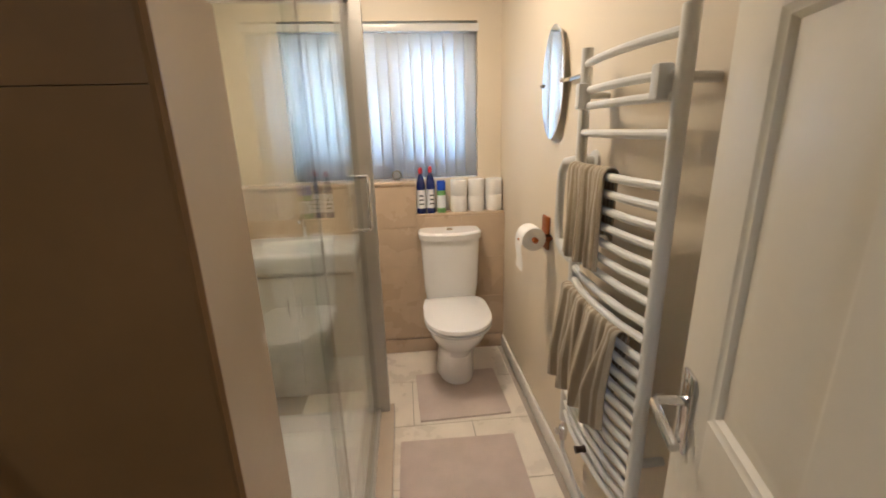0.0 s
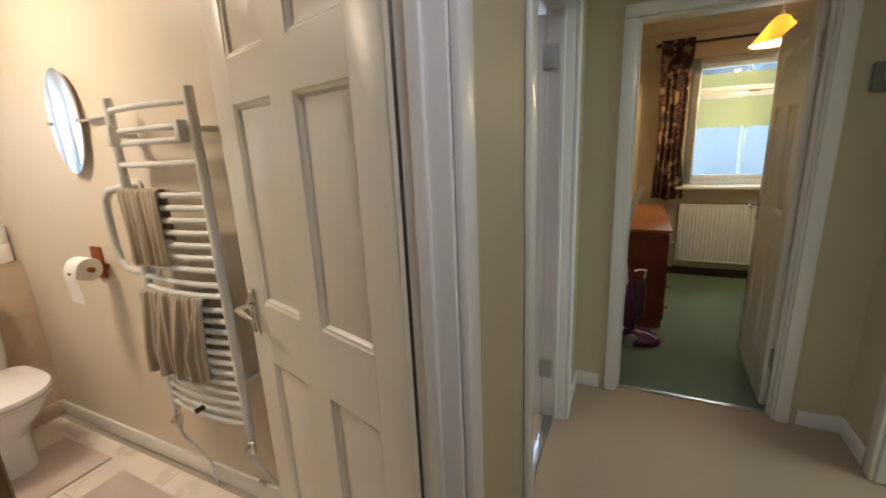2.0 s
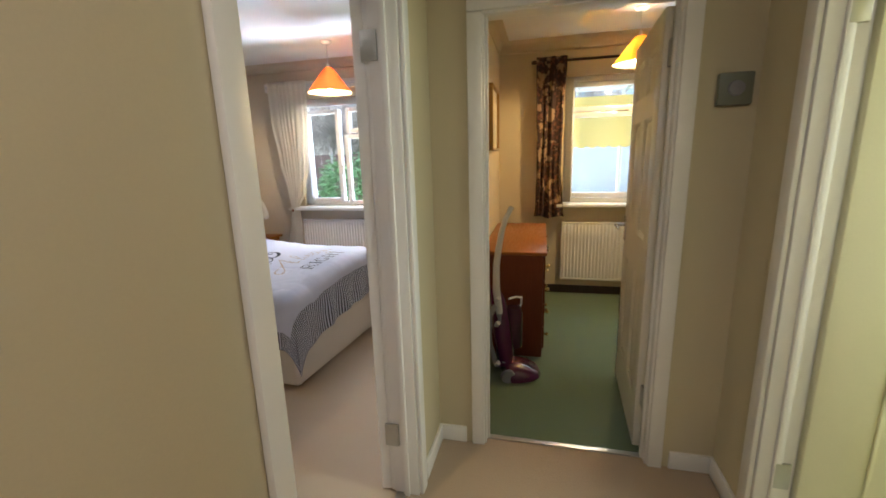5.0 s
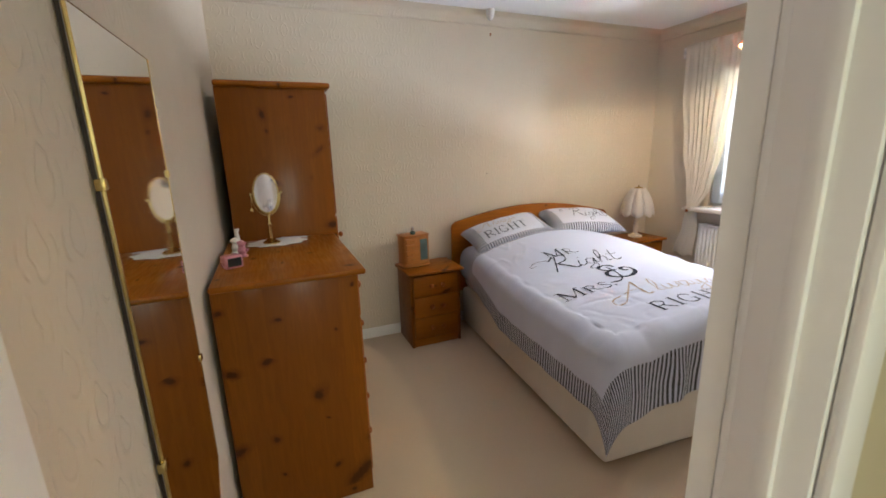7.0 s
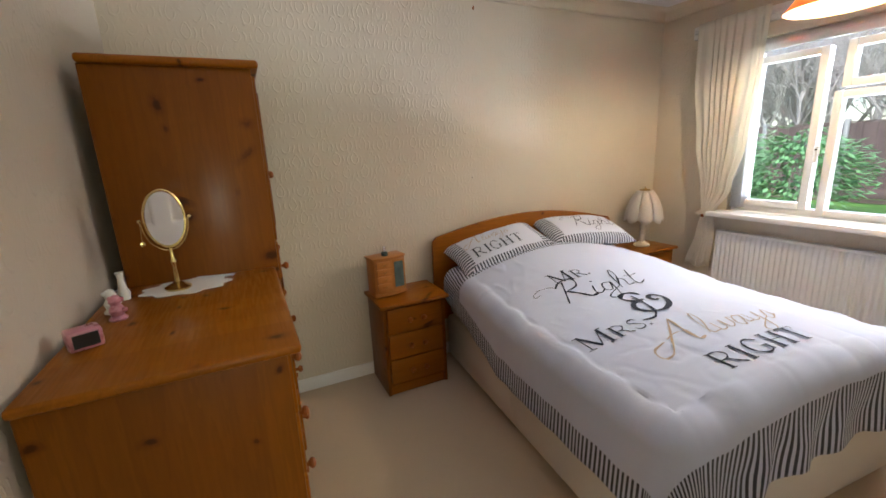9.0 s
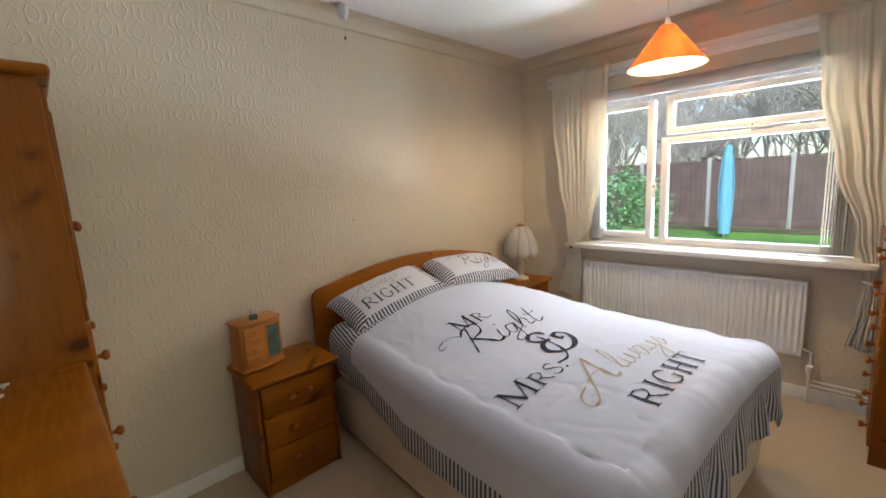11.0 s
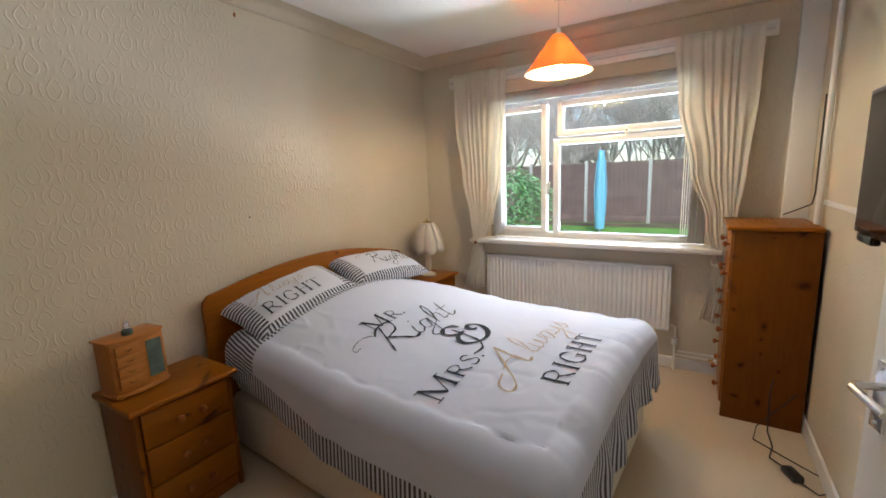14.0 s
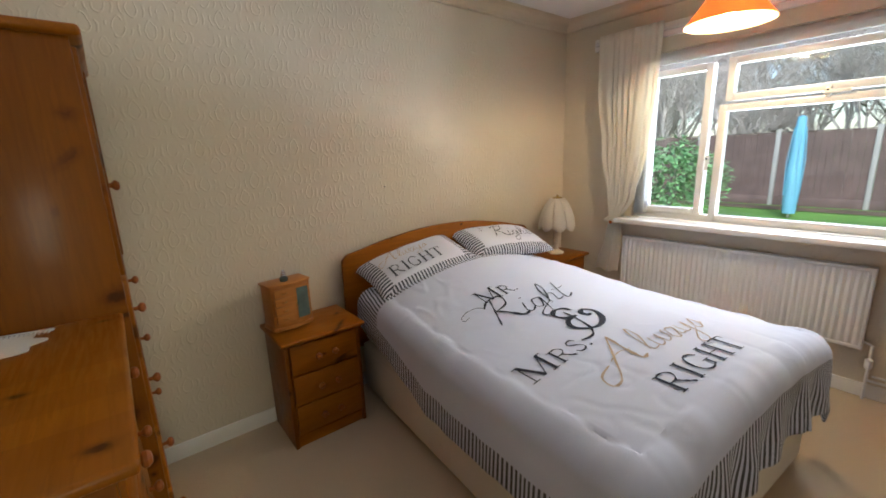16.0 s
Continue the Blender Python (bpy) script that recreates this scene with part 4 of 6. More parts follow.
M_QUILT = striped_cloth("quilt_cloth", CLOTH, 0.115, 0.0215, (0.58, 0.62, 0.74), (0.03, 0.032, 0.045), end=0.262)
cover = thing("quilt", BED, "white printed quilt with a black striped border, spread over the bed", "quilt")
part("quilt_cover", sheet(quilt, 210, 190, lambda a, b: (a * CLOTH[0], b * CLOTH[1])), M_QUILT, cover)
thicken(cover.children[0], 0.014, -1.0)


# lettering: thin and thick pen strokes, (points, half width), on a cap height of 1
def serif(x, y, w=0.13):
    return (((x - w, y), (x + w, y)), 0.022)


CAPS = {
    "I": (0.42, [(((0.2, 0), (0.2, 1)), 0.07), serif(0.2, 0), serif(0.2, 1)]),
    "H": (0.92, [(((0.18, 0), (0.18, 1)), 0.07), (((0.7, 0), (0.7, 1)), 0.07), (((0.18, 0.52), (0.7, 0.52)), 0.022), serif(0.18, 0), serif(0.18, 1), serif(0.7, 0), serif(0.7, 1)]),
    "T": (0.8, [(((0.4, 0), (0.4, 1)), 0.07), (((0.05, 1), (0.75, 1)), 0.025), (((0.05, 1), (0.05, 0.82)), 0.025), (((0.75, 1), (0.75, 0.82)), 0.025), serif(0.4, 0)]),
    "M": (1.12, [(((0.14, 0), (0.14, 1)), 0.028), (((0.14, 1), (0.52, 0.04)), 0.07), (((0.52, 0.04), (0.9, 1)), 0.025), (((0.9, 0), (0.9, 1)), 0.07), serif(0.14, 0), serif(0.08, 1, 0.1), serif(0.9, 0), serif(0.96, 1, 0.1)]),
    "R": (0.9, [(((0.18, 0), (0.18, 1)), 0.07), (((0.18, 1), (0.48, 1), (0.66, 0.76), (0.48, 0.5), (0.18, 0.5)), 0.04), (((0.42, 0.5), (0.62, 0.2), (0.82, 0.0)), 0.055), serif(0.18, 0), serif(0.1, 1, 0.08)]),
    "S": (0.72, [(((0.56, 0.8), (0.44, 0.98), (0.2, 0.94), (0.13, 0.72), (0.36, 0.52), (0.58, 0.28), (0.46, 0.04), (0.2, 0.02), (0.08, 0.22)), 0.05)]),
    "G": (0.92, [(((0.72, 0.78), (0.52, 0.98), (0.26, 0.93), (0.09, 0.55), (0.16, 0.16), (0.42, 0.0), (0.68, 0.1)), 0.05), (((0.7, 0.06), (0.7, 0.42)), 0.06), serif(0.68, 0.42)]),
    ".": (0.3, [(((0.1, 0.02), (0.1, 0.14)), 0.07)]),
}
PEN = {
    "R": (0.86, [(((0.36, 1.0), (0.26, 0.5), (0.14, 0.0)), 0.03), (((0.12, 0.78), (0.3, 1.0), (0.62, 0.98), (0.6, 0.64), (0.3, 0.52)), 0.035), (((0.3, 0.52), (0.5, 0.3), (0.72, 0.0), (0.9, 0.06)), 0.05), (((0.14, 0.8), (0.0, 0.94), (-0.22, 0.98), (-0.4, 0.88), (-0.4, 0.74), (-0.26, 0.76)), 0.015)]),
    "A": (0.95, [(((0.0, 0.32), (-0.3, 0.2), (-0.32, -0.06), (-0.08, -0.08), (0.25, 0.42), (0.6, 1.0)), 0.03), (((0.6, 1.0), (0.6, 0.5), (0.64, 0.05), (0.8, 0.06)), 0.045), (((0.12, 0.38), (0.4, 0.46), (0.68, 0.4)), 0.016)]),
    "i": (0.24, [(((0.06, 0.42), (0.0, 0.1), (0.1, 0.0), (0.24, 0.14)), 0.026), (((0.11, 0.6), (0.12, 0.63)), 0.035)]),
    "g": (0.38, [(((0.26, 0.38), (0.06, 0.38), (0.0, 0.1), (0.15, 0.02), (0.28, 0.38), (0.18, -0.3), (-0.02, -0.38), (-0.05, -0.22), (0.38, 0.1)), 0.024)]),
    "h": (0.42, [(((0.0, 0.1), (0.2, 0.62), (0.18, 0.95), (0.08, 0.7), (0.02, 0.0)), 0.026), (((0.03, 0.15), (0.16, 0.42), (0.27, 0.34), (0.24, 0.05), (0.42, 0.1)), 0.026)]),
    "t": (0.32, [(((0.16, 0.85), (0.05, 0.2), (0.1, 0.0), (0.32, 0.16)), 0.028), (((-0.06, 0.52), (0.14, 0.5), (0.34, 0.58)), 0.016)]),
    "l": (0.26, [(((0.0, 0.1), (0.2, 0.6), (0.17, 0.95), (0.07, 0.6), (0.06, 0.1), (0.26, 0.08)), 0.022)]),
    "w": (0.5, [(((0.0, 0.4), (0.02, 0.06), (0.18, 0.1), (0.22, 0.4), (0.26, 0.06), (0.42, 0.14), (0.46, 0.42), (0.54, 0.36)), 0.022)]),
    "a": (0.38, [(((0.28, 0.38), (0.1, 0.4), (0.0, 0.14), (0.12, 0.0), (0.26, 0.3)), 0.022), (((0.29, 0.4), (0.25, 0.08), (0.4, 0.08)), 0.026)]),
    "y": (0.42, [(((0.0, 0.4), (0.05, 0.08), (0.2, 0.1), (0.3, 0.42), (0.2, -0.3), (0.0, -0.42), (-0.05, -0.26), (0.4, 0.1)), 0.022)]),
    "s": (0.32, [(((0.0, 0.08), (0.2, 0.44), (0.24, 0.16), (0.1, 0.0), (0.0, 0.06)), 0.026), (((0.12, 0.0), (0.34, 0.2)), 0.014)]),
}
for book, gain in ((PEN, 0.78), (CAPS, 0.95)):
    for letter in book:
        book[letter] = (book[letter][0], [(pts, half * gain) for pts, half in book[letter][1]])
AND = [(((0.66, 0.8), (0.6, 0.96), (0.38, 1.0), (0.2, 0.84), (0.3, 0.62), (0.54, 0.58)), 0.05), (((0.54, 0.58), (0.22, 0.52), (0.08, 0.3), (0.24, 0.08), (0.54, 0.04), (0.84, 0.22), (0.98, 0.5), (0.86, 0.68), (0.7, 0.6), (0.72, 0.44), (0.82, 0.46)), 0.055), (((0.46, 0.84), (0.42, 0.5), (0.3, 0.1), (0.08, -0.12), (-0.2, -0.1)), 0.03)]


def spell(word, book, size, slant=0.0, wide=1.0, small=1.0):
    """Strokes of a word, in metres from its lower left corner."""
    x, out = 0.0, []
    for letter in word:
        step, strokes = book[letter]
        for pts, half in strokes:
            out.append(([(x + (px * wide + slant * py) * size, py * size) for px, py in pts], half * size))
        x += step * wide * size
        size *= small if x <= step * wide * size * 1.01 else 1.0
    return out


def ink(strokes, lay, material, parent):
    """Flat pen strokes laid on a surface by lay(x, y, lift)."""
    bm = bmesh.new()
    for order, (points, half) in enumerate(strokes):
        pts = [Vector((*p, 0)) for p in points]
        n = 5 if len(pts) == 2 else 7 * (len(pts) - 1)
        rows = []
        for k in range(n + 1):
            f = k / n * (len(pts) - 1)
            i = min(int(f), len(pts) - 2)
            g = f - i
            p0, p1, p2, p3 = pts[max(i - 1, 0)], pts[i], pts[i + 1], pts[min(i + 2, len(pts) - 1)]
            rows.append(0.5 * (2 * p1 + (p2 - p0) * g + (2 * p0 - 5 * p1 + 4 * p2 - p3) * g * g + (3 * p1 - p0 - 3 * p2 + p3) * g ** 3))
        made = []
        for k, q in enumerate(rows):
            way = (rows[min(k + 1, n)] - rows[max(k - 1, 0)]).normalized()
            swell = 1.0 if len(pts) == 2 else 0.6 + 0.55 * (0.5 + 0.5 * math.sin(6.0 * math.pi * k / n - 1.2)) * math.sin(math.pi * (k + 0.5) / (n + 1)) ** 0.3
            side = Vector((-way.y, way.x, 0)) * half * swell
            made.append([bm.verts.new(lay(p.x, p.y, 0.003 + 0.0001 * order)) for p in (q + side, q - side)])
        for a, b in zip(made, made[1:]):
            bm.faces.new((a[0], a[1], b[1], b[0]))
    return part("printed_word", bm, material, parent)


for strokes, u0, v0, material in (
    (spell("MR.", CAPS, 0.106, 0.0, 1.15, 0.75), 0.335, 1.03, M_INK), (spell("Right", PEN, 0.205, 0.22, 1.2), 0.24, 0.835, M_INK),
    ([([(px * 0.23, py * 0.235) for px, py in pts], half * 0.22) for pts, half in AND], 0.45, 0.53, M_INK), (spell("MRS.", CAPS, 0.112, 0.0, 1.22, 0.75), 0.075, 0.455, M_INK),
    (spell("Always", PEN, 0.19, 0.25, 1.15), 0.31, 0.268, M_TAN_INK), (spell("RIGHT", CAPS, 0.10, 0.0, 1.2), 0.347, 0.085, M_INK),
):
    ink(strokes, lambda px, py, up, u0=u0, v0=v0: Vector((u0 + px, v0 + py, bed_top(u0 + px, v0 + py) + up)), material, cover)


def pillow(name, m, text):
    w, d, th = 0.70, 0.385, 0.15
    root = thing(name, m, "plump white pillow with a black striped border and printed words", "pillow", "pillows on the bed")

    def top(x, y):
        e = max(0.0, (1 - abs(2 * x / w) ** 2.6)) * max(0.0, (1 - abs(2 * y / d) ** 2.6))
        return th * 0.62 * e ** 0.5 + 0.006 * noise.noise(Vector((x * 9, y * 9, m.translation.x)))

    def face(sign):
        def shape(a, b):
            x, y = (a - 0.5) * w, (b - 0.5) * d
            k = 1 - 0.05 * (math.cos(math.pi * (b - 0.5)) * abs(2 * a - 1) ** 2)
            return Vector((x * k, y, top(x, y) if sign > 0 else -0.55 * top(x, y)))
        return shape

    bm = sheet(face(1), 36, 26, lambda a, b: (a * w, b * d))
    me = bpy.data.meshes.new("tmp")
    low = sheet(face(-1), 36, 26, lambda a, b: (a * w, b * d))
    low.to_mesh(me), low.free()
    bm.from_mesh(me)
    bpy.data.meshes.remove(me)
    bmesh.ops.remove_doubles(bm, verts=bm.verts, dist=0.0008)
    part("pillowcase", bm, M_PILLOW, root)
    for strokes, x, y, material in text:
        ink(strokes, lambda px, py, up: Vector((x + px, y + py, top(x + px, y + py) + up + 0.001)), material, root)
    return root


M_PILLOW = striped_cloth("pillow_cloth", (0.70, 0.385), 0.085, 0.0225, (0.64, 0.66, 0.73), (0.03, 0.032, 0.045), end=0.048)
pillow("pillow", BED @ pose(0.35, 1.69, 0.80, 17, -10, 2), ((spell("Always", PEN, 0.11, 0.25, 1.0), -0.22, 0.02, M_TAN_INK), (spell("RIGHT", CAPS, 0.082, 0.0, 1.15), -0.235, -0.105, M_INK)))
pillow("pillow", BED @ pose(1.055, 1.695, 0.838, 17, 4, -2), ((spell("MR.", CAPS, 0.055, 0.0, 1.1), -0.2, 0.11, M_INK), (spell("Right", PEN, 0.145, 0.22, 1.15), -0.15, -0.07, M_INK)))
for u in (0.33, 1.03):
    low = thing("under_pillow", BED @ pose(u, 1.66, 0.665, 8, 0, 0), "plain white pillow beneath the printed one", "pillow", "lower pillows")
    part("pillowcase", lathe([(0.02, -0.05), (0.2, -0.045), (0.3, -0.02), (0.335, 0.0), (0.3, 0.03), (0.2, 0.05), (0.02, 0.055)], 32, squash=0.55), M_MATTRESS, low)

# ---- pine furniture ----


def wooden_knob(root, x, y, z, way, r=0.016, parent=None):
    """A turned knob; way is the Euler turn that points it out."""
    prof = [(0.006, -0.002), (0.007, 0.012), (r, 0.020), (r * 1.05, 0.027), (r * 0.7, 0.034), (0.0, 0.036)]
    part("knob", lathe(prof, 14, m=pose(x, y, z) @ way), M_KNOB, parent or root)


TO_S, TO_N, TO_E = pose(0, 0, 0, 90, 0, 0), pose(0, 0, 0, -90, 0, 0), pose(0, 0, 0, 0, 90, 0)


def drawer_chest(name, m, w, d, h, rows, knobs, label, group="", plinth=0.06, lid=0.024, over=0.022):
    """A chest in its own axes: front towards -y, x from 0 to w, back at y = d. rows: drawers from the top down."""
    root = thing(name, m, label, "chest of drawers" if h > 0.7 else "bedside cabinet", group)
    part("side_panel", box(0, 0.012, 0, 0.02, d, h - lid, 0.003), M_PINE, root)
    part("side_panel", box(w - 0.02, 0.012, 0, w, d, h - lid, 0.003), M_PINE, root)
    part("back_panel", box(0.021, d - 0.012, 0.02, w - 0.021, d - 0.002, h - lid - 0.002), M_PINE, root)
    part("plinth", box(0.021, 0.022, 0, w - 0.021, 0.04, plinth, 0.003), M_PINE_X, root)
    part("inner_shelf", box(0.021, 0.035, plinth, w - 0.021, d - 0.014, plinth + 0.015), M_PINE_X, root)
    part("top", box(-over, -over, h - lid, w + over, d, h, 0.009, seg=3), M_PINE_X, root, "bevelled pine top")
    z1 = h - lid - 0.012
    step = (z1 - plinth - 0.01) / rows
    for k in range(rows):
        hi, lo = z1 - k * step, z1 - (k + 1) * step + 0.010
        front = part("drawer", box(0.024, 0.002, lo, w - 0.024, 0.024, hi, 0.006), M_PINE_X, root)
        part("rail", box(0.021, 0.014, lo - 0.0095, w - 0.021, 0.034, lo - 0.0005), M_PINE_X, root)
        for x in (w * 0.5 - knobs, w * 0.5 + knobs) if knobs else (w * 0.5,):
            wooden_knob(root, x, 0.002, (lo + hi) / 2, TO_S, parent=front)
    return root


drawer_chest("bedside_cabinet", pose(1.85, 2.495, 0), 0.405, 0.335, 0.605, 3, 0.045, "orange pine bedside cabinet with three drawers", "bedside cabinets")
drawer_chest("bedside_cabinet", pose(4.005, 2.495, 0), 0.405, 0.335, 0.605, 3, 0.045, "orange pine bedside cabinet under a petal lamp", "bedside cabinets")
# tall chest with its front towards the bed, its back to the door wall
drawer_chest("tall_chest", pose(4.43, 0.485, 0, 0, 0, 180), 0.45, 0.385, 1.135, 6, 0.13, "tall orange pine chest of six drawers beside the radiator")
# low chest and tall cabinet against the mirror wall, fronts to the east
drawer_chest("low_chest", pose(1.268, 1.30, 0, 0, 0, 90), 0.80, 0.53, 1.03, 5, 0.22, "wide knotty pine chest of drawers below a swing mirror")

tallboy = thing("tall_cabinet", pose(1.305, 2.12, 0, 0, 0, 90), "tall knotty pine cabinet standing beside the low chest", "cabinet")
TW, TD, TH = 0.66, 0.53, 1.84
part("side_panel", box(0, 0.0, 0, 0.022, TD, TH - 0.03, 0.003), M_PINE, tallboy)
part("side_panel", box(TW - 0.022, 0.0, 0, TW, TD, TH - 0.03, 0.003), M_PINE, tallboy)
part("back_panel", box(0.023, TD - 0.012, 0.02, TW - 0.023, TD - 0.002, TH - 0.032), M_PINE, tallboy)
part("top", box(-0.022, -0.028, TH - 0.03, TW + 0.02, TD, TH, 0.012, seg=3), M_PINE_X, tallboy, "rounded pine top")
part("plinth", box(0.023, 0.015, 0, TW - 0.023, 0.035, 0.08, 0.003), M_PINE_X, tallboy)
for z0, z1, zk in ((0.09, 0.34, 0.22), (0.355, 0.60, 0.48), (0.615, 0.86, 0.74), (0.875, 1.12, 1.0)):
    front = part("drawer", box(0.026, -0.012, z0, TW - 0.026, 0.012, z1, 0.006), M_PINE_X, tallboy)
    for x in (0.11, TW - 0.11):
        wooden_knob(tallboy, x, -0.012, zk, TO_S, parent=front)
for x0, x1, xk in ((0.026, TW / 2 - 0.003, TW / 2 - 0.05), (TW / 2 + 0.003, TW - 0.026, TW / 2 + 0.05)):
    leaf = part("door", box(x0, -0.012, 1.135, x1, 0.012, 1.79, 0.006), M_PINE, tallboy)
    part("door_panel", box(x0 + 0.05, -0.018, 1.19, x1 - 0.05, -0.0125, 1.735, 0.004), M_PINE, leaf)
    wooden_knob(tallboy, xk, -0.012, 1.4, TO_S, parent=leaf)

# jewellery box
jewel = thing("jewellery_box", pose(1.855, 2.615, 0.606, 0, 0, 8), "small honey-wood jewellery box with drawers and a glass door", "jewellery box")
bow = [(0.0, 0.012), (0.05, -0.004), (0.105, -0.012), (0.16, -0.004), (0.21, 0.012), (0.21, 0.12), (0.0, 0.12)]
part("body", prism([(x + 0.003, y + 0.004) if y < 0.1 else (x, y) for x, y in bow], 0.215, m=pose(0, 0, 0.025), bevel=0.002), M_HONEY, jewel)
part("top", prism([(x * 1.07 - 0.008, y * 1.12 - 0.006) for x, y in bow], 0.012, m=pose(0, 0, 0.241), bevel=0.004), M_HONEY, jewel)
part("base", prism([(x * 1.05 - 0.005, y * 1.08 - 0.005) for x, y in bow], 0.016, m=pose(0, 0, 0.009), bevel=0.003), M_HONEY, jewel)
for x, y in ((0.01, 0.012), (0.185, 0.012), (0.01, 0.1), (0.185, 0.1)):
    part("foot", box(x, y, 0, x + 0.02, y + 0.018, 0.0095, 0.002), M_HONEY, jewel)
for k in range(4):
    z = 0.048 + k * 0.046
    drawer = part("drawer", box(0.012, -0.008, z, 0.105, 0.006, z + 0.042, 0.003), M_HONEY, jewel)
    part("pull", tube([(0.045, -0.008, z + 0.024), (0.05, -0.014, z + 0.018), (0.068, -0.014, z + 0.018), (0.073, -0.008, z + 0.024)], 0.002, 6), M_BRASS, drawer)
door = part("door", box(0.114, -0.008, 0.042, 0.2, 0.006, 0.232, 0.003), M_HONEY, jewel)
part("pane", box(0.126, -0.0105, 0.056, 0.188, -0.0085, 0.218), M_JADE, door, "dark engraved glass")
part("knob", lathe([(0.003, 0), (0.005, 0.006), (0.0, 0.009)], 8, m=pose(0.12, -0.008, 0.14) @ TO_S), M_BRASS, door)
perfume = thing("trinket_bottle", pose(1.94, 2.67, 0.8602), "small ribbed silver-topped scent bottle on the jewellery box", "bottle")
part("bottle", lathe([(0.0, 0), (0.02, 0), (0.021, 0.018), (0.015, 0.024)], 16), M_JADE, perfume)
part("stopper", lathe([(0.013, 0.024), (0.016, 0.03), (0.012, 0.035), (0.015, 0.041), (0.010, 0.046), (0.012, 0.051), (0.004, 0.06)], 16), M_CHROME, perfume)

# petal lamp
lamp_stand = thing("table_lamp", pose(4.215, 2.66, 0.606), "cream table lamp with a shade of pale petal panels, unlit", "lamp")
part("base", lathe([(0.0, 0), (0.062, 0), (0.064, 0.012), (0.045, 0.022), (0.022, 0.035), (0.018, 0.07), (0.028, 0.095), (0.02, 0.12), (0.026, 0.16), (0.018, 0.2), (0.014, 0.235), (0.0, 0.235)], 24), M_CREAM, lamp_stand, "turned cream base")
for k in range(8):
    a0 = 2 * math.pi * k / 8

    def petal(a, b, a0=a0):
        ang = a0 + (a - 0.5) * 2 * math.pi / 8 * 0.98
        r = 0.045 + 0.095 * math.sin(min(1.0, b * 1.05) * 1.45) ** 0.8
        r += 0.012 * math.cos((a - 0.5) * math.pi)
        z = 0.47 - 0.235 * b - (0.03 * math.sin(math.pi * a) * b ** 3)
        return Vector((r * math.cos(ang), r * math.sin(ang), z))

    thicken(part("shade_panel", sheet(petal, 6, 8), M_PETAL, lamp_stand, "pale frosted petal panel"), 0.003)
part("finial", lathe([(0.05, 0.468), (0.03, 0.478), (0.006, 0.484), (0.004, 0.5)], 12), M_BRASS, lamp_stand)
part("stem", lathe([(0.006, 0.23), (0.006, 0.47)], 8), M_BRASS, lamp_stand)

# ---- pendant lamps ----


def pendant(m, r0, r1, height, material, label, ceiling=2.5):
    root = thing("pendant_lamp", m, label, "ceiling lamp", "pendant lamps")
    z0 = m.translation.z
    top = ceiling - z0
    part("ceiling_rose", lathe([(0.0, top - 0.03), (0.03, top - 0.03), (0.05, top - 0.012), (0.052, top - 0.0005), (0, top - 0.0005)], 20), M_UPVC, root)
    part("flex", tube([(0, 0, top - 0.03), (0, 0, height + 0.03)], 0.003, 6), M_UPVC, root)
    part("lamp_holder", lathe([(0.0, height - 0.10), (0.019, height - 0.096), (0.019, height - 0.005), (0.012, height + 0.035), (0.0, height + 0.036)], 14), M_UPVC, root)
    outer = [(r0 + (r1 - r0) * k / 8, height * (1 - k / 8)) for k in range(9)]
    bm = bmesh.new()
    seg = 40
    rings = [[bm.verts.new((r * math.cos(6.283185 * k / seg), r * math.sin(6.283185 * k / seg), z)) for k in range(seg)] for r, z in outer]
    for a, b in zip(rings, rings[1:]):
        for k in range(seg):
            bm.faces.new((a[k], a[(k + 1) % seg], b[(k + 1) % seg], b[k]))
    part("shade", bm, material, root, "plain conical shade")
    bm = bmesh.new()
    rings = [[bm.verts.new(((r - 0.004) * math.cos(6.283185 * k / seg), (r - 0.004) * math.sin(6.283185 * k / seg), z - 0.001)) for k in range(seg)] for r, z in outer]
    for a, b in zip(rings, rings[1:]):
        for k in range(seg):
            bm.faces.new((a[k], a[(k + 1) % seg], b[(k + 1) % seg], b[k]))
    part("lining", bm, M_SHADE_IN, root, "pale yellow lining")
    for k in range(3):
        a = 2.094 * k
        part("shade_wire", tube([(0.017 * math.cos(a), 0.017 * math.sin(a), height - 0.01), (r0 * math.cos(a), r0 * math.sin(a), height - 0.002)], 0.0018, 5), M_STEEL, root)
    bulb = part("bulb", lathe([(0.012, height - 0.095), (0.016, height - 0.115), (0.028, height - 0.145), (0.03, height - 0.165), (0.022, height - 0.188), (0.0, height - 0.196)], 16), M_BULB, root, "lit bulb")
    bulb.visible_shadow = False
    return root


pendant(pose(3.88, 1.42, 2.055), 0.036, 0.20, 0.215, M_ORANGE, "hanging lamp with an orange conical shade, lit")
pendant(pose(3.84, -1.22, 2.10), 0.04, 0.19, 0.19, M_AMBER, "hanging lamp with an amber shade, lit")

# ---- bedroom window dressing ----


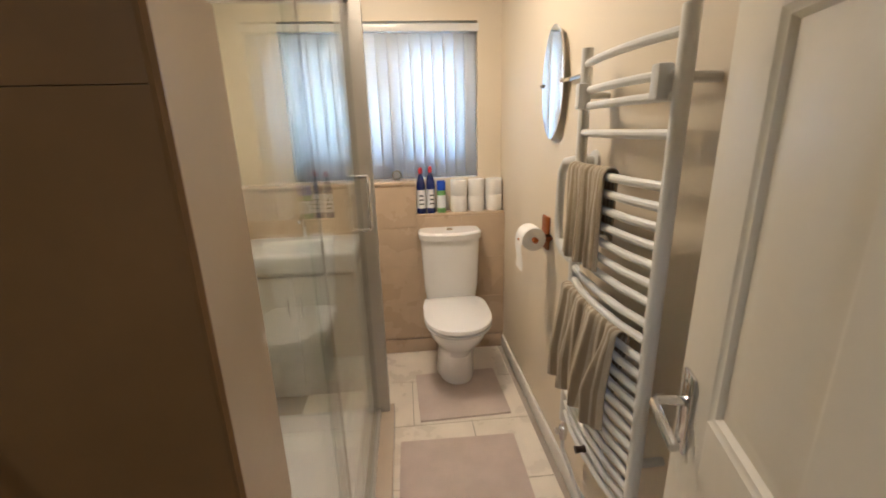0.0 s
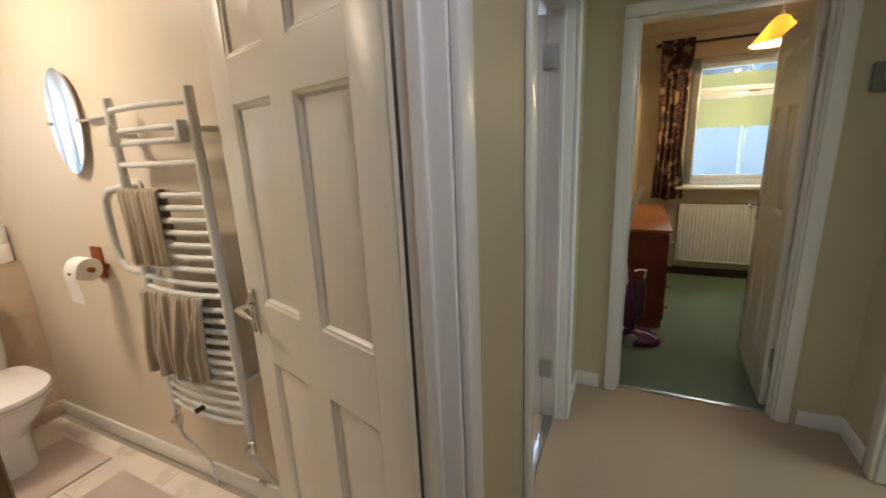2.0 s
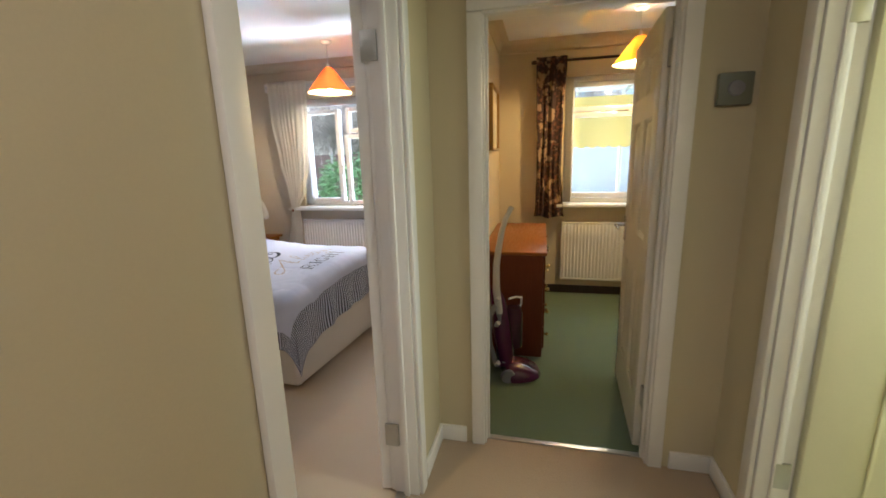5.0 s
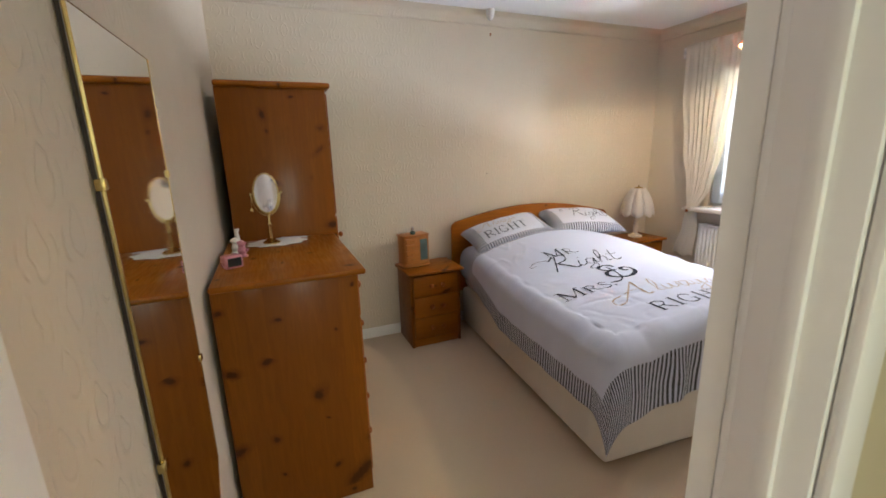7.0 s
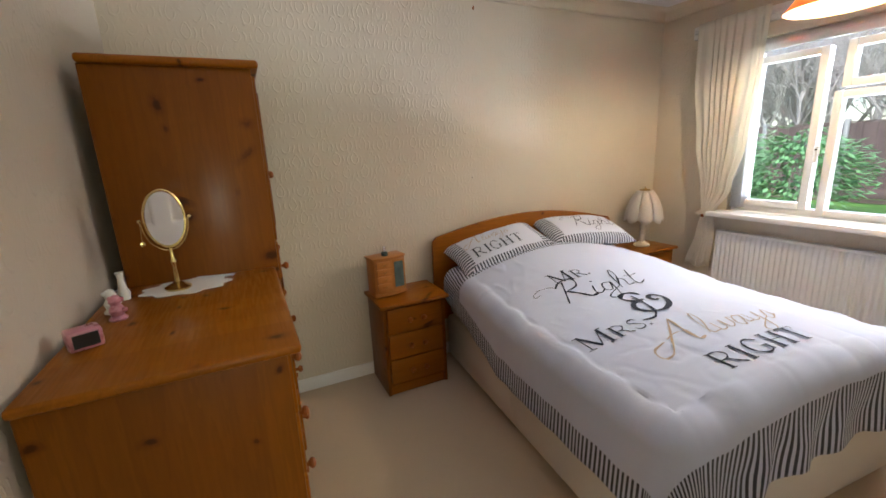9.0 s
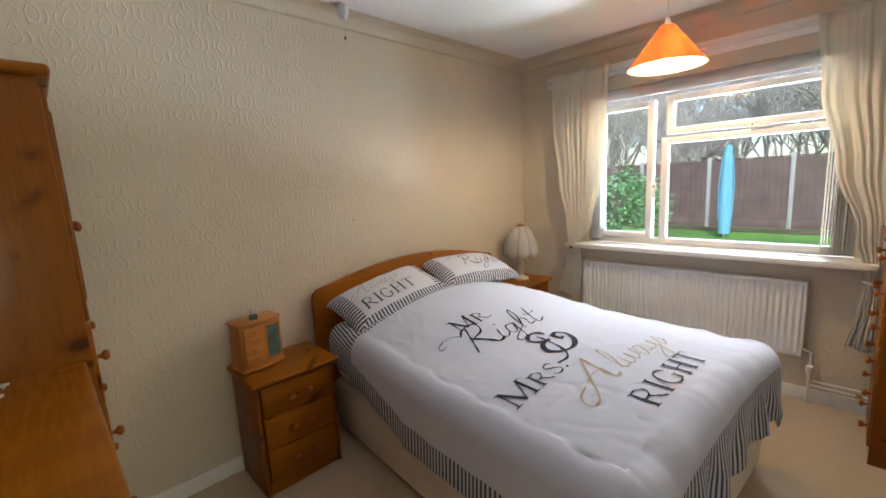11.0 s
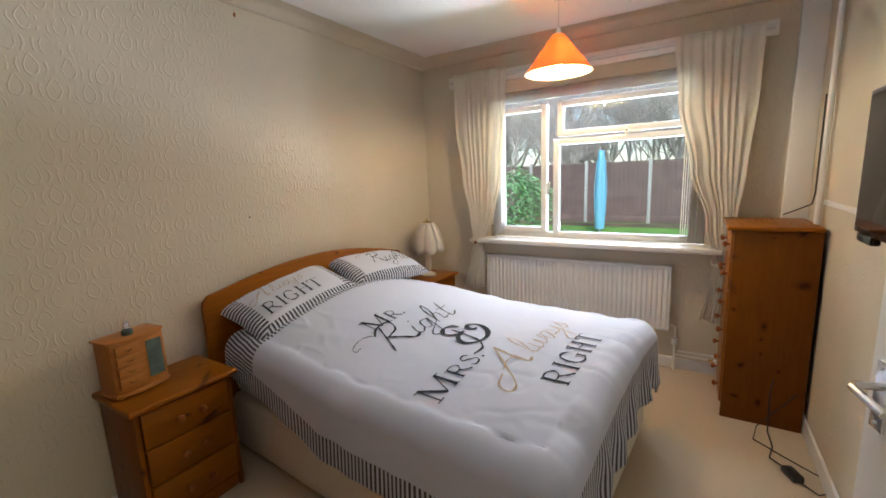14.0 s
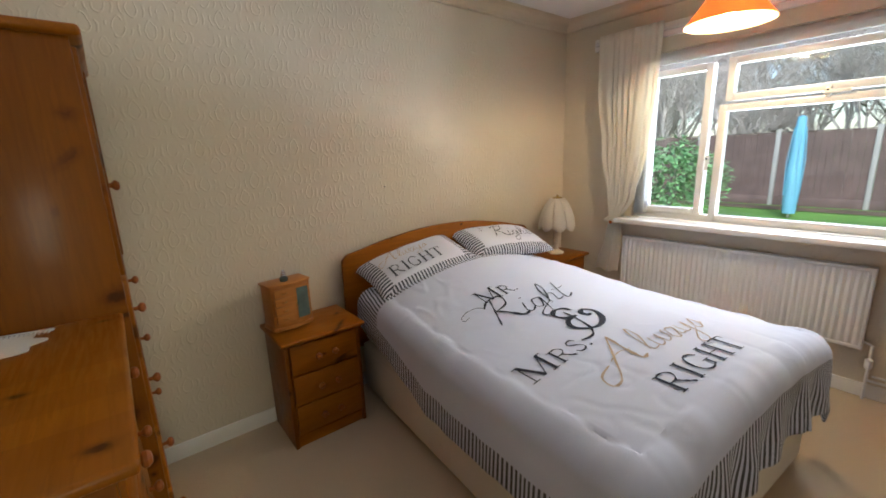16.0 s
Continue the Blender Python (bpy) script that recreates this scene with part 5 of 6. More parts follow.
def curtain(name, edges, tie, label, pleats, material=M_CURTAIN, group="cream curtains", x=4.455, amp=0.013):
    """edges: rows of (z, near edge y, far edge y) from the top down."""
    root = thing(name, pose(0, 0, 0), label, "curtain", group)

    def at(b):
        f = b * (len(edges) - 1)
        i = min(int(f), len(edges) - 2)
        g = f - i
        g2 = g * g * (3 - 2 * g)
        return [edges[i][k] + (edges[i + 1][k] - edges[i][k]) * (g if k == 0 else g2) for k in range(3)]

    def shape(a, b):
        z, y0, y1 = at(b)
        squeeze = min(1.0, abs(y1 - y0) / 0.3)
        wave = (0.55 + 0.9 * abs(noise.noise(Vector((a * 5, z * 0.7, 3 + pleats))))) * math.sin(2 * math.pi * pleats * a + 5.0 * noise.noise(Vector((a * 4, z * 0.8, 2)))) + 0.4 * noise.noise(Vector((a * 19, z * 1.5, 7)))
        return Vector((x - amp * (0.5 + 0.7 * b) * wave * (0.6 + 0.4 * squeeze) - 0.012 * noise.noise(Vector((a * 3, z * 2, 1))), y0 + (y1 - y0) * a, z + 0.012 * math.sin(9 * a) * (b > 0.97)))

    part("drape", sheet(shape, 110, 46), material, root)
    thicken(root.children[0], 0.003)
    if tie:
        z, y0, y1 = tie
        part("tieback", tube([(x + 0.05, y0, z + 0.02), (x - 0.035, y0, z), (x - 0.05, (y0 + y1) / 2, z - 0.012), (x - 0.035, y1, z), (x + 0.05, y1, z + 0.02)], 0.009, 8), M_CURTAIN, root, "matching tieback")
        part("tie_button", lathe([(0, 0), (0.014, 0), (0.012, 0.008), (0, 0.011)], 12, m=pose(x - 0.058, (y0 + y1) / 2, z - 0.01, 0, -90, 0)), M_KNOB, root, "dark wooden button")
    return root


curtain("curtain", [(2.30, 2.48, 2.0), (1.9, 2.475, 2.02), (1.45, 2.42, 2.06), (1.1, 2.36, 2.13), (0.9, 2.335, 2.225), (0.75, 2.36, 2.21), (0.47, 2.43, 2.225)], (0.9, 2.345, 2.215), "thin cream curtain tied back beside the window", 9)
curtain("curtain", [(2.28, 0.365, 0.835), (1.9, 0.37, 0.80), (1.45, 0.40, 0.71), (1.1, 0.43, 0.60), (0.82, 0.455, 0.545), (0.65, 0.44, 0.56), (0.42, 0.43, 0.60)], (0.82, 0.45, 0.55), "thin cream curtain tied back behind the tall chest", 9)
solid("curtain_batten", box(4.515, 0.30, 2.21, 4.549, 2.56, 2.30, 0.004), M_WHITE, "white painted curtain batten over the window", "curtain rail", "structure")
rail = solid("curtain_track", box(4.49, 0.32, 2.245, 4.512, 2.54, 2.268, 0.003), M_UPVC, "slim white curtain track", "curtain rail")


def vertical_blind(name, m, slats, w, drop, turn, gap, label, frame_len):
    """Slats hang from a head rail along x at z = 0."""
    root = thing(name, m, label, "blind", "vertical blinds")
    part("head_rail", box(-0.02, -0.022, 0.0, frame_len, 0.022, 0.042, 0.003), M_UPVC, root)
    for k in range(slats):
        x = gap * (k + 0.5)
        bend = 0.004
        c, s = math.cos(radians(turn)), math.sin(radians(turn))

        def slat(a, b, x=x):
            p = (a - 0.5) * w
            q = bend * (1 - (2 * a - 1) ** 2)
            return Vector((x + p * c - q * s, p * s + q * c, -0.006 - b * drop))

        piece = part("slat", sheet(slat, 4, 2), M_FROST, root)
        thicken(piece, 0.001)
    return root


b = vertical_blind("vertical_blind", pose(4.585, 2.17, 2.035, 0, 0, -90), 7, 0.085, 1.07, 80, 0.011, "white vertical blind drawn to the side of the window", 1.55)
part("slat_stack", join(None, box(1.42, -0.04, -1.08, 1.424, 0.04, -0.006)), M_SLAT, b)
for k in range(1, 9):
    part("slat", box(1.42 + k * 0.014, -0.04, -1.08, 1.422 + k * 0.014, 0.04, -0.006), M_SLAT, b, smooth=False)

# ---- radiators ----


def radiator(m, w, h, label, group="radiators"):
    """Front towards -y, x from 0 to w, standing off the wall on brackets."""
    root = thing("radiator", m, label, "radiator", group)
    n = int(w / 0.0335)

    def ribbed(a, b):
        p = a * n % 1.0
        k = 0.009 * max(0.0, min(1.0, 3.2 * (0.5 - abs(p - 0.5)) - 0.25))
        edge = min(1.0, min(b, 1 - b) * h / 0.03)
        return Vector((0.012 + a * (w - 0.024), -k * edge, 0.02 + b * (h - 0.04)))

    part("front_panel", sheet(ribbed, n * 8, 12), M_RADIATOR, root)
    bm = box(0, -0.004, h - 0.02, w, 0.052, h, 0.004)
    box(0, -0.004, 0, w, 0.012, 0.02, 0.003, bm)
    box(0, -0.006, 0.0, 0.013, 0.052, h, 0.003, bm)
    box(w - 0.013, -0.006, 0.0, w, 0.052, h, 0.003, bm)
    box(0.014, 0.03, 0.01, w - 0.014, 0.05, h - 0.021, bm=bm)
    part("casing", bm, M_RADIATOR, root)
    return root


radiator(pose(4.49, 2.22, 0.30, 0, 0, -90), 1.44, 0.475, "white panel radiator under the bedroom window")
valve = thing("radiator_valve", pose(4.51, 0.74, 0.0), "white radiator valve on copper pipe", "valve")
part("pipe", tube([(0, 0, 0.0), (0, 0, 0.33), (0, 0.06, 0.35)], 0.0075, 8), M_UPVC, valve)
part("valve_head", lathe([(0.0, 0.25), (0.013, 0.25), (0.018, 0.262), (0.018, 0.30), (0.012, 0.305), (0.0, 0.305)], 14, m=pose(-0.02, 0, -0.05)), M_UPVC, valve)
heat_pipe = thing("heating_pipe", pose(0, 0, 0), "white painted heating pipes along the skirting", "pipe")
part("pipe", tube([(4.51, 0.74, 0.12), (4.51, 0.30, 0.115), (4.51, 0.12, 0.115)], 0.008, 8), M_UPVC, heat_pipe)
part("pipe", tube([(4.51, 0.72, 0.15), (4.51, 0.12, 0.15)], 0.007, 8), M_UPVC, heat_pipe)
part("joint", tube([(4.51, 0.53, 0.118), (4.51, 0.50, 0.118)], 0.012, 8), M_BRASS, heat_pipe)

# boxed corner and pipe by the tall chest
solid("boxed_corner", box(4.50, 0.081, 0.0, 4.549, 0.205, 2.49, 0.003), M_WHITE, "pale boxed-in corner post", "boxing", "structure")
riser = thing("pipe_riser", pose(0, 0, 0), "white painted pipe run up the corner with a thin cable", "pipe")
part("pipe", tube([(4.145, 0.105, 0.0), (4.145, 0.105, 2.49)], 0.014, 10), M_WHITE, riser)
part("cable", tube([(4.49, 0.20, 1.15), (4.40, 0.13, 1.20), (4.28, 0.11, 1.23), (4.145, 0.125, 1.3), (4.145, 0.125, 1.8)], 0.004, 6), M_CABLE, riser, "thin dark aerial cable")
solid("cable_trunking", box(3.24, 0.0805, 1.24, 4.12, 0.094, 1.266, 0.003), M_WHITE, "narrow white cable trunking on the wall", "trunking", "structure")

tv = thing("television", pose(2.495, 0.155, 1.215, 0, 0, 0), "black flat television hung on the wall", "television")
part("bezel", box(0, -0.02, 0, 0.74, 0.022, 0.475, 0.008), M_BLACK, tv)
part("screen", box(0.018, 0.0225, 0.022, 0.722, 0.0245, 0.457), M_SCREEN, tv, "dark glossy screen")
part("bracket", box(0.28, -0.073, 0.12, 0.46, -0.021, 0.34, 0.004), M_GREY_PLASTIC, tv)
part("speaker_bar", box(0.58, -0.01, -0.03, 0.72, 0.018, -0.001, 0.006), M_BLACK, tv)

plug = thing("plug_adaptor", pose(3.55, 0.20, 0.0, 0, 0, 25), "black plug adaptor lying on the carpet with its cable", "plug")
part("body", box(-0.045, -0.025, 0.0, 0.045, 0.025, 0.032, 0.008), M_BLACK, plug)
part("cable", tube([(0.045, 0, 0.012), (0.13, 0.02, 0.006), (0.22, -0.05, 0.006), (0.33, -0.09, 0.02), (0.40, -0.13, 0.2), (0.42, -0.17, 0.4)], 0.0035, 6), M_CABLE, plug)
part("cable", tube([(-0.045, 0, 0.012), (-0.12, -0.03, 0.006), (-0.10, -0.11, 0.006), (-0.02, -0.13, 0.006), (0.12, -0.06, 0.006), (0.28, 0.01, 0.006), (0.36, -0.05, 0.03), (0.22, -0.14, 0.30)], 0.003, 6), M_CABLE, plug)

# ---- bedroom small things ----
hang = [(0.548, 0.56), (0.64, 0.44), (0.925, 0.44), (1.018, 0.56), (1.018, 1.71), (0.548, 1.70)]
look_glass = thing("wall_mirror", pose(0.7205, 0, 0), "long frameless wall mirror with cut corners and brass edging", "mirror")
part("mirror_glass", prism([(y, z) for y, z in hang], 0.006, m=Matrix(((0, 0, 1, 0.008), (1, 0, 0, 0), (0, 1, 0, 0), (0, 0, 0, 1)))), M_MIRROR, look_glass, smooth=False)
part("backing", prism([(y, z) for y, z in hang], 0.006, m=Matrix(((0, 0, 1, 0.001), (1, 0, 0, 0), (0, 1, 0, 0), (0, 0, 0, 1)))), M_DARK_FRAME, look_glass, smooth=False)
part("edging", tube([(0.012, y, z) for y, z in hang + hang[:1]], 0.0035, 8), M_BRASS, look_glass, "thin brass edging")
for y, z in ((0.548, 1.43), (0.548, 0.90), (1.018, 1.43), (1.018, 0.90)):
    part("clip", box(0.004, y - 0.011, z - 0.01, 0.019, y + 0.011, z + 0.01, 0.003), M_BRASS, look_glass)

doily = thing("doily", pose(0.98, 2.00, 1.0312), "small lace doily on the pine chest", "doily")
part("lace", prism([((0.14 + 0.012 * math.cos(9 * a)) * math.cos(a), 0.10 * math.sin(a) * (1 + 0.08 * math.cos(9 * a))) for a in (2 * math.pi * k / 72 for k in range(72))], 0.0025), M_DOILY, doily)
stand = thing("vanity_mirror", pose(0.955, 1.99, 1.034, 0, 0, 20) @ Matrix.Diagonal((0.74, 0.86, 0.86, 1.0)), "oval swing mirror on a brass pedestal", "mirror")
part("pedestal", lathe([(0, 0), (0.055, 0), (0.057, 0.008), (0.03, 0.02), (0.012, 0.03), (0.009, 0.10), (0.014, 0.115), (0.008, 0.13), (0.008, 0.175), (0, 0.176)], 24), M_BRASS, stand, "pale brass pedestal")
ring = [(0.082 * math.cos(a), 0, 0.295 + 0.115 * math.sin(a)) for a in (2 * math.pi * k / 40 for k in range(41))]
part("rim", tube(ring, 0.006, 8), M_BRASS, stand)
part("yoke", tube([(0.095 * math.cos(a), 0.006, 0.29 + 0.125 * math.sin(a)) for a in (math.pi * (1 + k / 20) for k in range(21))], 0.004, 8), M_BRASS, stand)
part("mirror_glass", prism([(0.081 * math.cos(a), 0.114 * math.sin(a)) for a in (2 * math.pi * k / 40 for k in range(40))], 0.004, m=pose(0, 0.002, 0.295, 90)), M_MIRROR, stand)
for s in (-1, 1):
    part("swivel_knob", lathe([(0, 0), (0.006, 0.002), (0.009, 0.012), (0, 0.018)], 10, m=pose(s * 0.092, 0, 0.295, 0, 90 * s)), M_BRASS, stand)
part("pendant", lathe([(0, 0), (0.011, 0.002), (0.011, 0.005), (0, 0.007)], 14, m=pose(-0.105, 0, 0.205, 90)), M_BRASS, stand, "small brass disc on a chain")
part("chain", tube([(-0.1, 0, 0.29), (-0.105, 0, 0.215)], 0.0012, 4), M_BRASS, stand)
comb = thing("hair_comb", pose(1.07, 2.09, 1.0312, 0, 0, -14), "pale comb lying on the pine chest", "comb")
part("spine", box(-0.07, -0.006, 0.0, 0.07, 0.006, 0.005, 0.002), M_PALE_GREY, comb)
for k in range(14):
    part("tooth", box(-0.066 + k * 0.01, -0.024, 0.001, -0.063 + k * 0.01, -0.0062, 0.004), M_PALE_GREY, comb, smooth=False)


def ornament(m, colours, label):
    bm = lathe([(0, 0), (0.022, 0), (0.024, 0.006), (0.016, 0.014), (0.02, 0.03), (0.013, 0.046), (0.017, 0.058), (0.012, 0.072), (0, 0.077)], 16)
    for p, r in (((0.014, 0.004, 0.06), 0.008), ((-0.012, 0.008, 0.064), 0.008), ((0.02, -0.006, 0.03), 0.009)):
        lathe([(0, -r), (r * 0.7, -r * 0.7), (r, 0), (r * 0.7, r * 0.7), (0, r)], 10, bm, pose(*p))
    return solid("china_ornament", bm, colours, label, "ornament", group="ornaments on the chest", m=m)


ornament(pose(0.83, 1.74, 1.031), M_PINK, "small red and gold china ornament")
ornament(pose(0.80, 1.82, 1.031, 0, 0, 60), M_DOILY, "small pale china ornament")
vase = thing("bud_vase", pose(0.80, 1.96, 1.031), "slim clear bud vase on the pine chest", "vase")
part("body", lathe([(0, 0), (0.018, 0), (0.02, 0.02), (0.012, 0.045), (0.009, 0.075), (0.013, 0.095)], 16), M_DOILY, vase)
frame_box = thing("photo_cube", pose(0.80, 1.555, 1.031, 0, 0, 25), "small dark photo block with a pink edge", "photo frame")
part("frame", box(-0.036, -0.03, 0, 0.036, 0.03, 0.052, 0.008), M_PINK, frame_box)
part("picture", box(-0.026, -0.0325, 0.01, 0.026, -0.0302, 0.044), M_BLACK, frame_box)

pull_switch = thing("pull_switch", pose(2.66, 2.745, 2.4995), "white ceiling pull switch with a cord", "switch")
part("switch_body", lathe([(0.0, -0.075), (0.016, -0.073), (0.03, -0.045), (0.034, -0.003), (0.0, 0.0)], 20), M_UPVC, pull_switch)
part("cord", tube([(0, 0, -0.07), (0.002, 0, -0.16)], 0.0016, 5), M_CREAM, pull_switch)
part("cord_end", lathe([(0, -0.185), (0.005, -0.183), (0.0065, -0.168), (0, -0.158)], 10), M_KNOB, pull_switch)
solid("wall_hook", lathe([(0, 0), (0.0035, 0.0), (0.003, 0.006), (0.0, 0.008)], 8), M_DARK_FRAME, "dark picture nail in the papered wall", "nail", m=pose(2.677, 2.849, 1.278, 90))

# ---- hall ----
switch = thing("hall_switch", pose(0.84, -1.2895, 1.323) @ Matrix.Scale(1.12, 4), "square brass switch plate with a dark rocker", "switch")
part("plate", box(-0.045, 0.0, -0.045, 0.045, 0.008, 0.045, 0.003), M_BRASS, switch)
part("insert", box(-0.034, 0.008, -0.034, 0.034, 0.0105, 0.034, 0.002), M_CREAM, switch)
part("rocker", box(-0.009, 0.0105, -0.018, 0.009, 0.017, 0.018, 0.003), M_DARK_FRAME, switch)
stat = thing("thermostat", pose(2.0095, -1.20, 1.642), "small grey room thermostat with a dial", "thermostat")
part("case", box(-0.03, -0.06, -0.055, 0.0, 0.055, 0.06, 0.006), plain("thermostat_case", (0.17, 0.18, 0.14), 0.4, vary=0.1), stat)
part("dial", lathe([(0, 0), (0.028, 0), (0.026, 0.01), (0, 0.012)], 20, m=pose(-0.03, -0.002, 0.003, 0, -90)), M_GREY_PLASTIC, stat)
# Fitting out of view, added to go with the hall fill light.
hall_lamp = thing("hall_ceiling_lamp", pose(-0.25, -0.66, 2.4998), "round opal ceiling lamp added out of view to light the hall", "ceiling lamp")
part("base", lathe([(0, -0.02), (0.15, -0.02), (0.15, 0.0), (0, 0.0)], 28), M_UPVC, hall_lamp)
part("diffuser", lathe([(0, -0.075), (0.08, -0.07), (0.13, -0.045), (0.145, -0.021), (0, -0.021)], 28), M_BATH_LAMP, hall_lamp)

# ---- bathroom ----


def tile_sheet(parent, name, mesh, places):
    for p in places:
        ob = new(name, mesh)
        ob.parent = parent
        ob.location = p


def tile_mesh(w, h, d, material, axis, gap=0.0015):
    """One bevelled tile; axis is the way that it faces."""
    bm = box(gap, gap, 0, w - gap, h - gap, d, gap * 0.8, seg=1)
    if axis == "y":
        bm.transform(Matrix(((1, 0, 0, 0), (0, 0, -1, 0), (0, 1, 0, 0), (0, 0, 0, 1))))
    if axis == "x":
        bm.transform(Matrix(((0, 0, 1, 0), (1, 0, 0, 0), (0, 1, 0, 0), (0, 0, 0, 1))))
    me = bpy.data.meshes.new("tile")
    bmesh.ops.recalc_face_normals(bm, faces=bm.faces)
    bm.to_mesh(me)
    bm.free()
    me.materials.append(material)
    return me


# boxing under the window with a ledge
boxing = thing("pipe_boxing", pose(0, 0, 0), "tan tiled boxing with a ledge below the bathroom window", "boxing", kind="structure")
bm = box(-0.998, 2.724, 0, 0.06, 2.848, 1.13)
box(0.0605, 2.724, 0, 0.618, 2.848, 0.925, bm=bm)
part("core", bm, M_TILE_TAN, boxing)
part("ledge", box(0.062, 2.712, 0.926, 0.617, 2.846, 0.945, 0.003), M_TILE_TAN, boxing)
part("sill", box(-0.996, 2.712, 1.131, 0.058, 2.95, 1.152, 0.003), M_TILE_TAN, boxing)
part("skirting_tile", box(-0.99, 2.70, 0, 0.617, 2.7115, 0.095, 0.003), M_TILE_TAN, boxing)
part("reveal_sill", box(0.0585, 2.851, 1.131, 0.469, 2.95, 1.152, 0.003), M_WHITE, boxing)
tan = tile_mesh(0.33, 0.255, 0.012, M_TILE_TAN, "y", 0.0004)
tile_sheet(boxing, "tile", tan, [(-0.93 + 0.33 * i, 2.7235, 0.10 + 0.255 * j) for i in range(3) for j in range(4)])
tile_sheet(boxing, "tile", tile_mesh(0.2765, 0.275, 0.012, M_TILE_TAN, "y", 0.0004), [(0.065 + 0.277 * i, 2.7235, 0.10 + 0.2755 * j) for i in range(2) for j in range(3)])

# shower end wall
stub = thing("shower_end_wall", pose(0, 0, 0), "tiled wall end, its dim front coloured brown for shade, with glossy beige tiles in the shower", "wall", kind="structure")
part("core", box(-0.998, 0.55, 0, -0.195, 0.67, 2.498), M_TILE_WALL, stub)
part("edge_trim", tube([(-0.187, 0.542, 0), (-0.187, 0.542, 2.498)], 0.005, 6), M_TILE_SHADED, stub)
# Front tiles take the dark brown that stands in for shade on beige.
tile_sheet(stub, "brown_tile", tile_mesh(0.4028, 0.4984, 0.010, M_TILE_SHADED, "y", 0.0003), [(-0.995 + 0.403 * i, 0.5495, 0.0 + 0.4985 * j) for i in range(2) for j in range(5)])
tile_sheet(stub, "beige_tile", tile_mesh(0.127, 0.62, 0.010, M_TILE_WALL, "x"), [(-0.1945, 0.544, -0.28 + 0.622 * j) for j in range(1, 5)] + [(-0.1945, 0.544, -0.28)])

caddy = thing("paper_holder", pose(-0.303, 0.30, 1.247) @ Matrix.Diagonal((0.78, 0.78, 0.54, 1.0)), "white china holder on the shaded brown tiles", "holder")
part("body", lathe([(0.0, -0.065), (0.03, -0.065), (0.034, -0.055), (0.030, -0.045), (0.030, 0.045), (0.034, 0.055), (0.03, 0.062), (0.0, 0.062)], 20), M_CERAMIC, caddy)
part("arm", tube([(-0.016, 0.022, -0.02), (-0.15, 0.312, -0.03)], 0.007, 8), M_CHROME, caddy, "chrome arm to the tiles")
part("motif", tube([(0.0, -0.0305, 0.0), (0.012, -0.0285, 0.012), (0.02, -0.024, 0.002), (0.008, -0.0295, -0.012), (-0.01, -0.0295, -0.014)], 0.0018, 5), M_BLACK, caddy, "dark scroll motif")

# tray, glass and chrome of the shower
shower = thing("shower_enclosure", pose(0, 0, 0), "framed glass shower enclosure with a white tray", "shower")
part("tray", box(-0.995, 0.672, 0.0, -0.185, 2.03, 0.085, 0.012), M_CERAMIC, shower, "white shower tray")
part("riser", box(-0.184, 0.672, 0.0, -0.115, 2.03, 0.10, 0.004), M_TILE_WALL, shower, "beige riser along the tray")
part("floor_track", box(-0.217, 0.672, 0.1005, -0.18, 2.0, 0.125, 0.003), M_SATIN, shower)
part("head_track", box(-0.217, 0.672, 1.92, -0.18, 2.03, 1.96, 0.003), M_SATIN, shower)
for nm, x, y0, y1 in (("fixed_pane", -0.207, 0.675, 1.16), ("sliding_pane", -0.192, 0.98, 1.96)):
    pane = part(nm, box(x - 0.003, y0, 0.126, x + 0.003, y1, 1.919), M_SHOWER, shower)
    pane.visible_shadow = False
part("pane_edge", box(-0.2105, 1.16, 0.126, -0.2035, 1.163, 1.919, 0.001), M_SATIN, shower)
part("post", box(-0.215, 1.965, 0.1, -0.135, 2.005, 1.96, 0.006), M_SATIN, shower, "chrome corner post")
end = part("end_pane", box(-0.985, 1.996, 0.09, -0.18, 2.002, 1.93), M_SHOWER, shower)
end.visible_shadow = False
part("end_rail", box(-0.99, 1.985, 1.931, -0.18, 2.012, 1.96, 0.003), M_CHROME, shower)
part("handle", tube([(-0.19, 1.88, 1.06), (-0.155, 1.88, 1.06), (-0.15, 1.88, 1.07), (-0.15, 1.88, 1.27), (-0.155, 1.88, 1.28), (-0.19, 1.88, 1.28)], 0.008, 10), M_CHROME, shower, "chrome bar handle")

# basin unit
basin = thing("basin_unit", pose(0, 0, 0), "white basin on a white cabinet in the corner", "basin")
part("cabinet", box(-0.93, 2.30, 0.0, -0.30, 2.70, 0.74, 0.006), M_WHITE, basin)
for x0, x1 in ((-0.925, -0.62), (-0.612, -0.305)):
    leaf = part("door", box(x0, 2.284, 0.08, x1, 2.2995, 0.73, 0.004), M_WHITE, basin)
    part("handle", tube([(x1 - 0.03 if x0 < -0.8 else x0 + 0.03, 2.283, 0.5), (x1 - 0.03 if x0 < -0.8 else x0 + 0.03, 2.262, 0.51), (x1 - 0.03 if x0 < -0.8 else x0 + 0.03, 2.262, 0.6), (x1 - 0.03 if x0 < -0.8 else x0 + 0.03, 2.283, 0.61)], 0.005, 8), M_CHROME, leaf)
bm = box(-0.95, 2.27, 0.741, -0.28, 2.70, 0.85, 0.02, seg=3)
part("bowl", bm, M_CERAMIC, basin, "white ceramic basin top")
part("hollow", lathe([(0.0, 0.842), (0.12, 0.844), (0.18, 0.8485), (0.2, 0.8525), (0.205, 0.8525)], 32, m=pose(-0.615, 2.46, 0.0), squash=0.7), M_CERAMIC, basin)
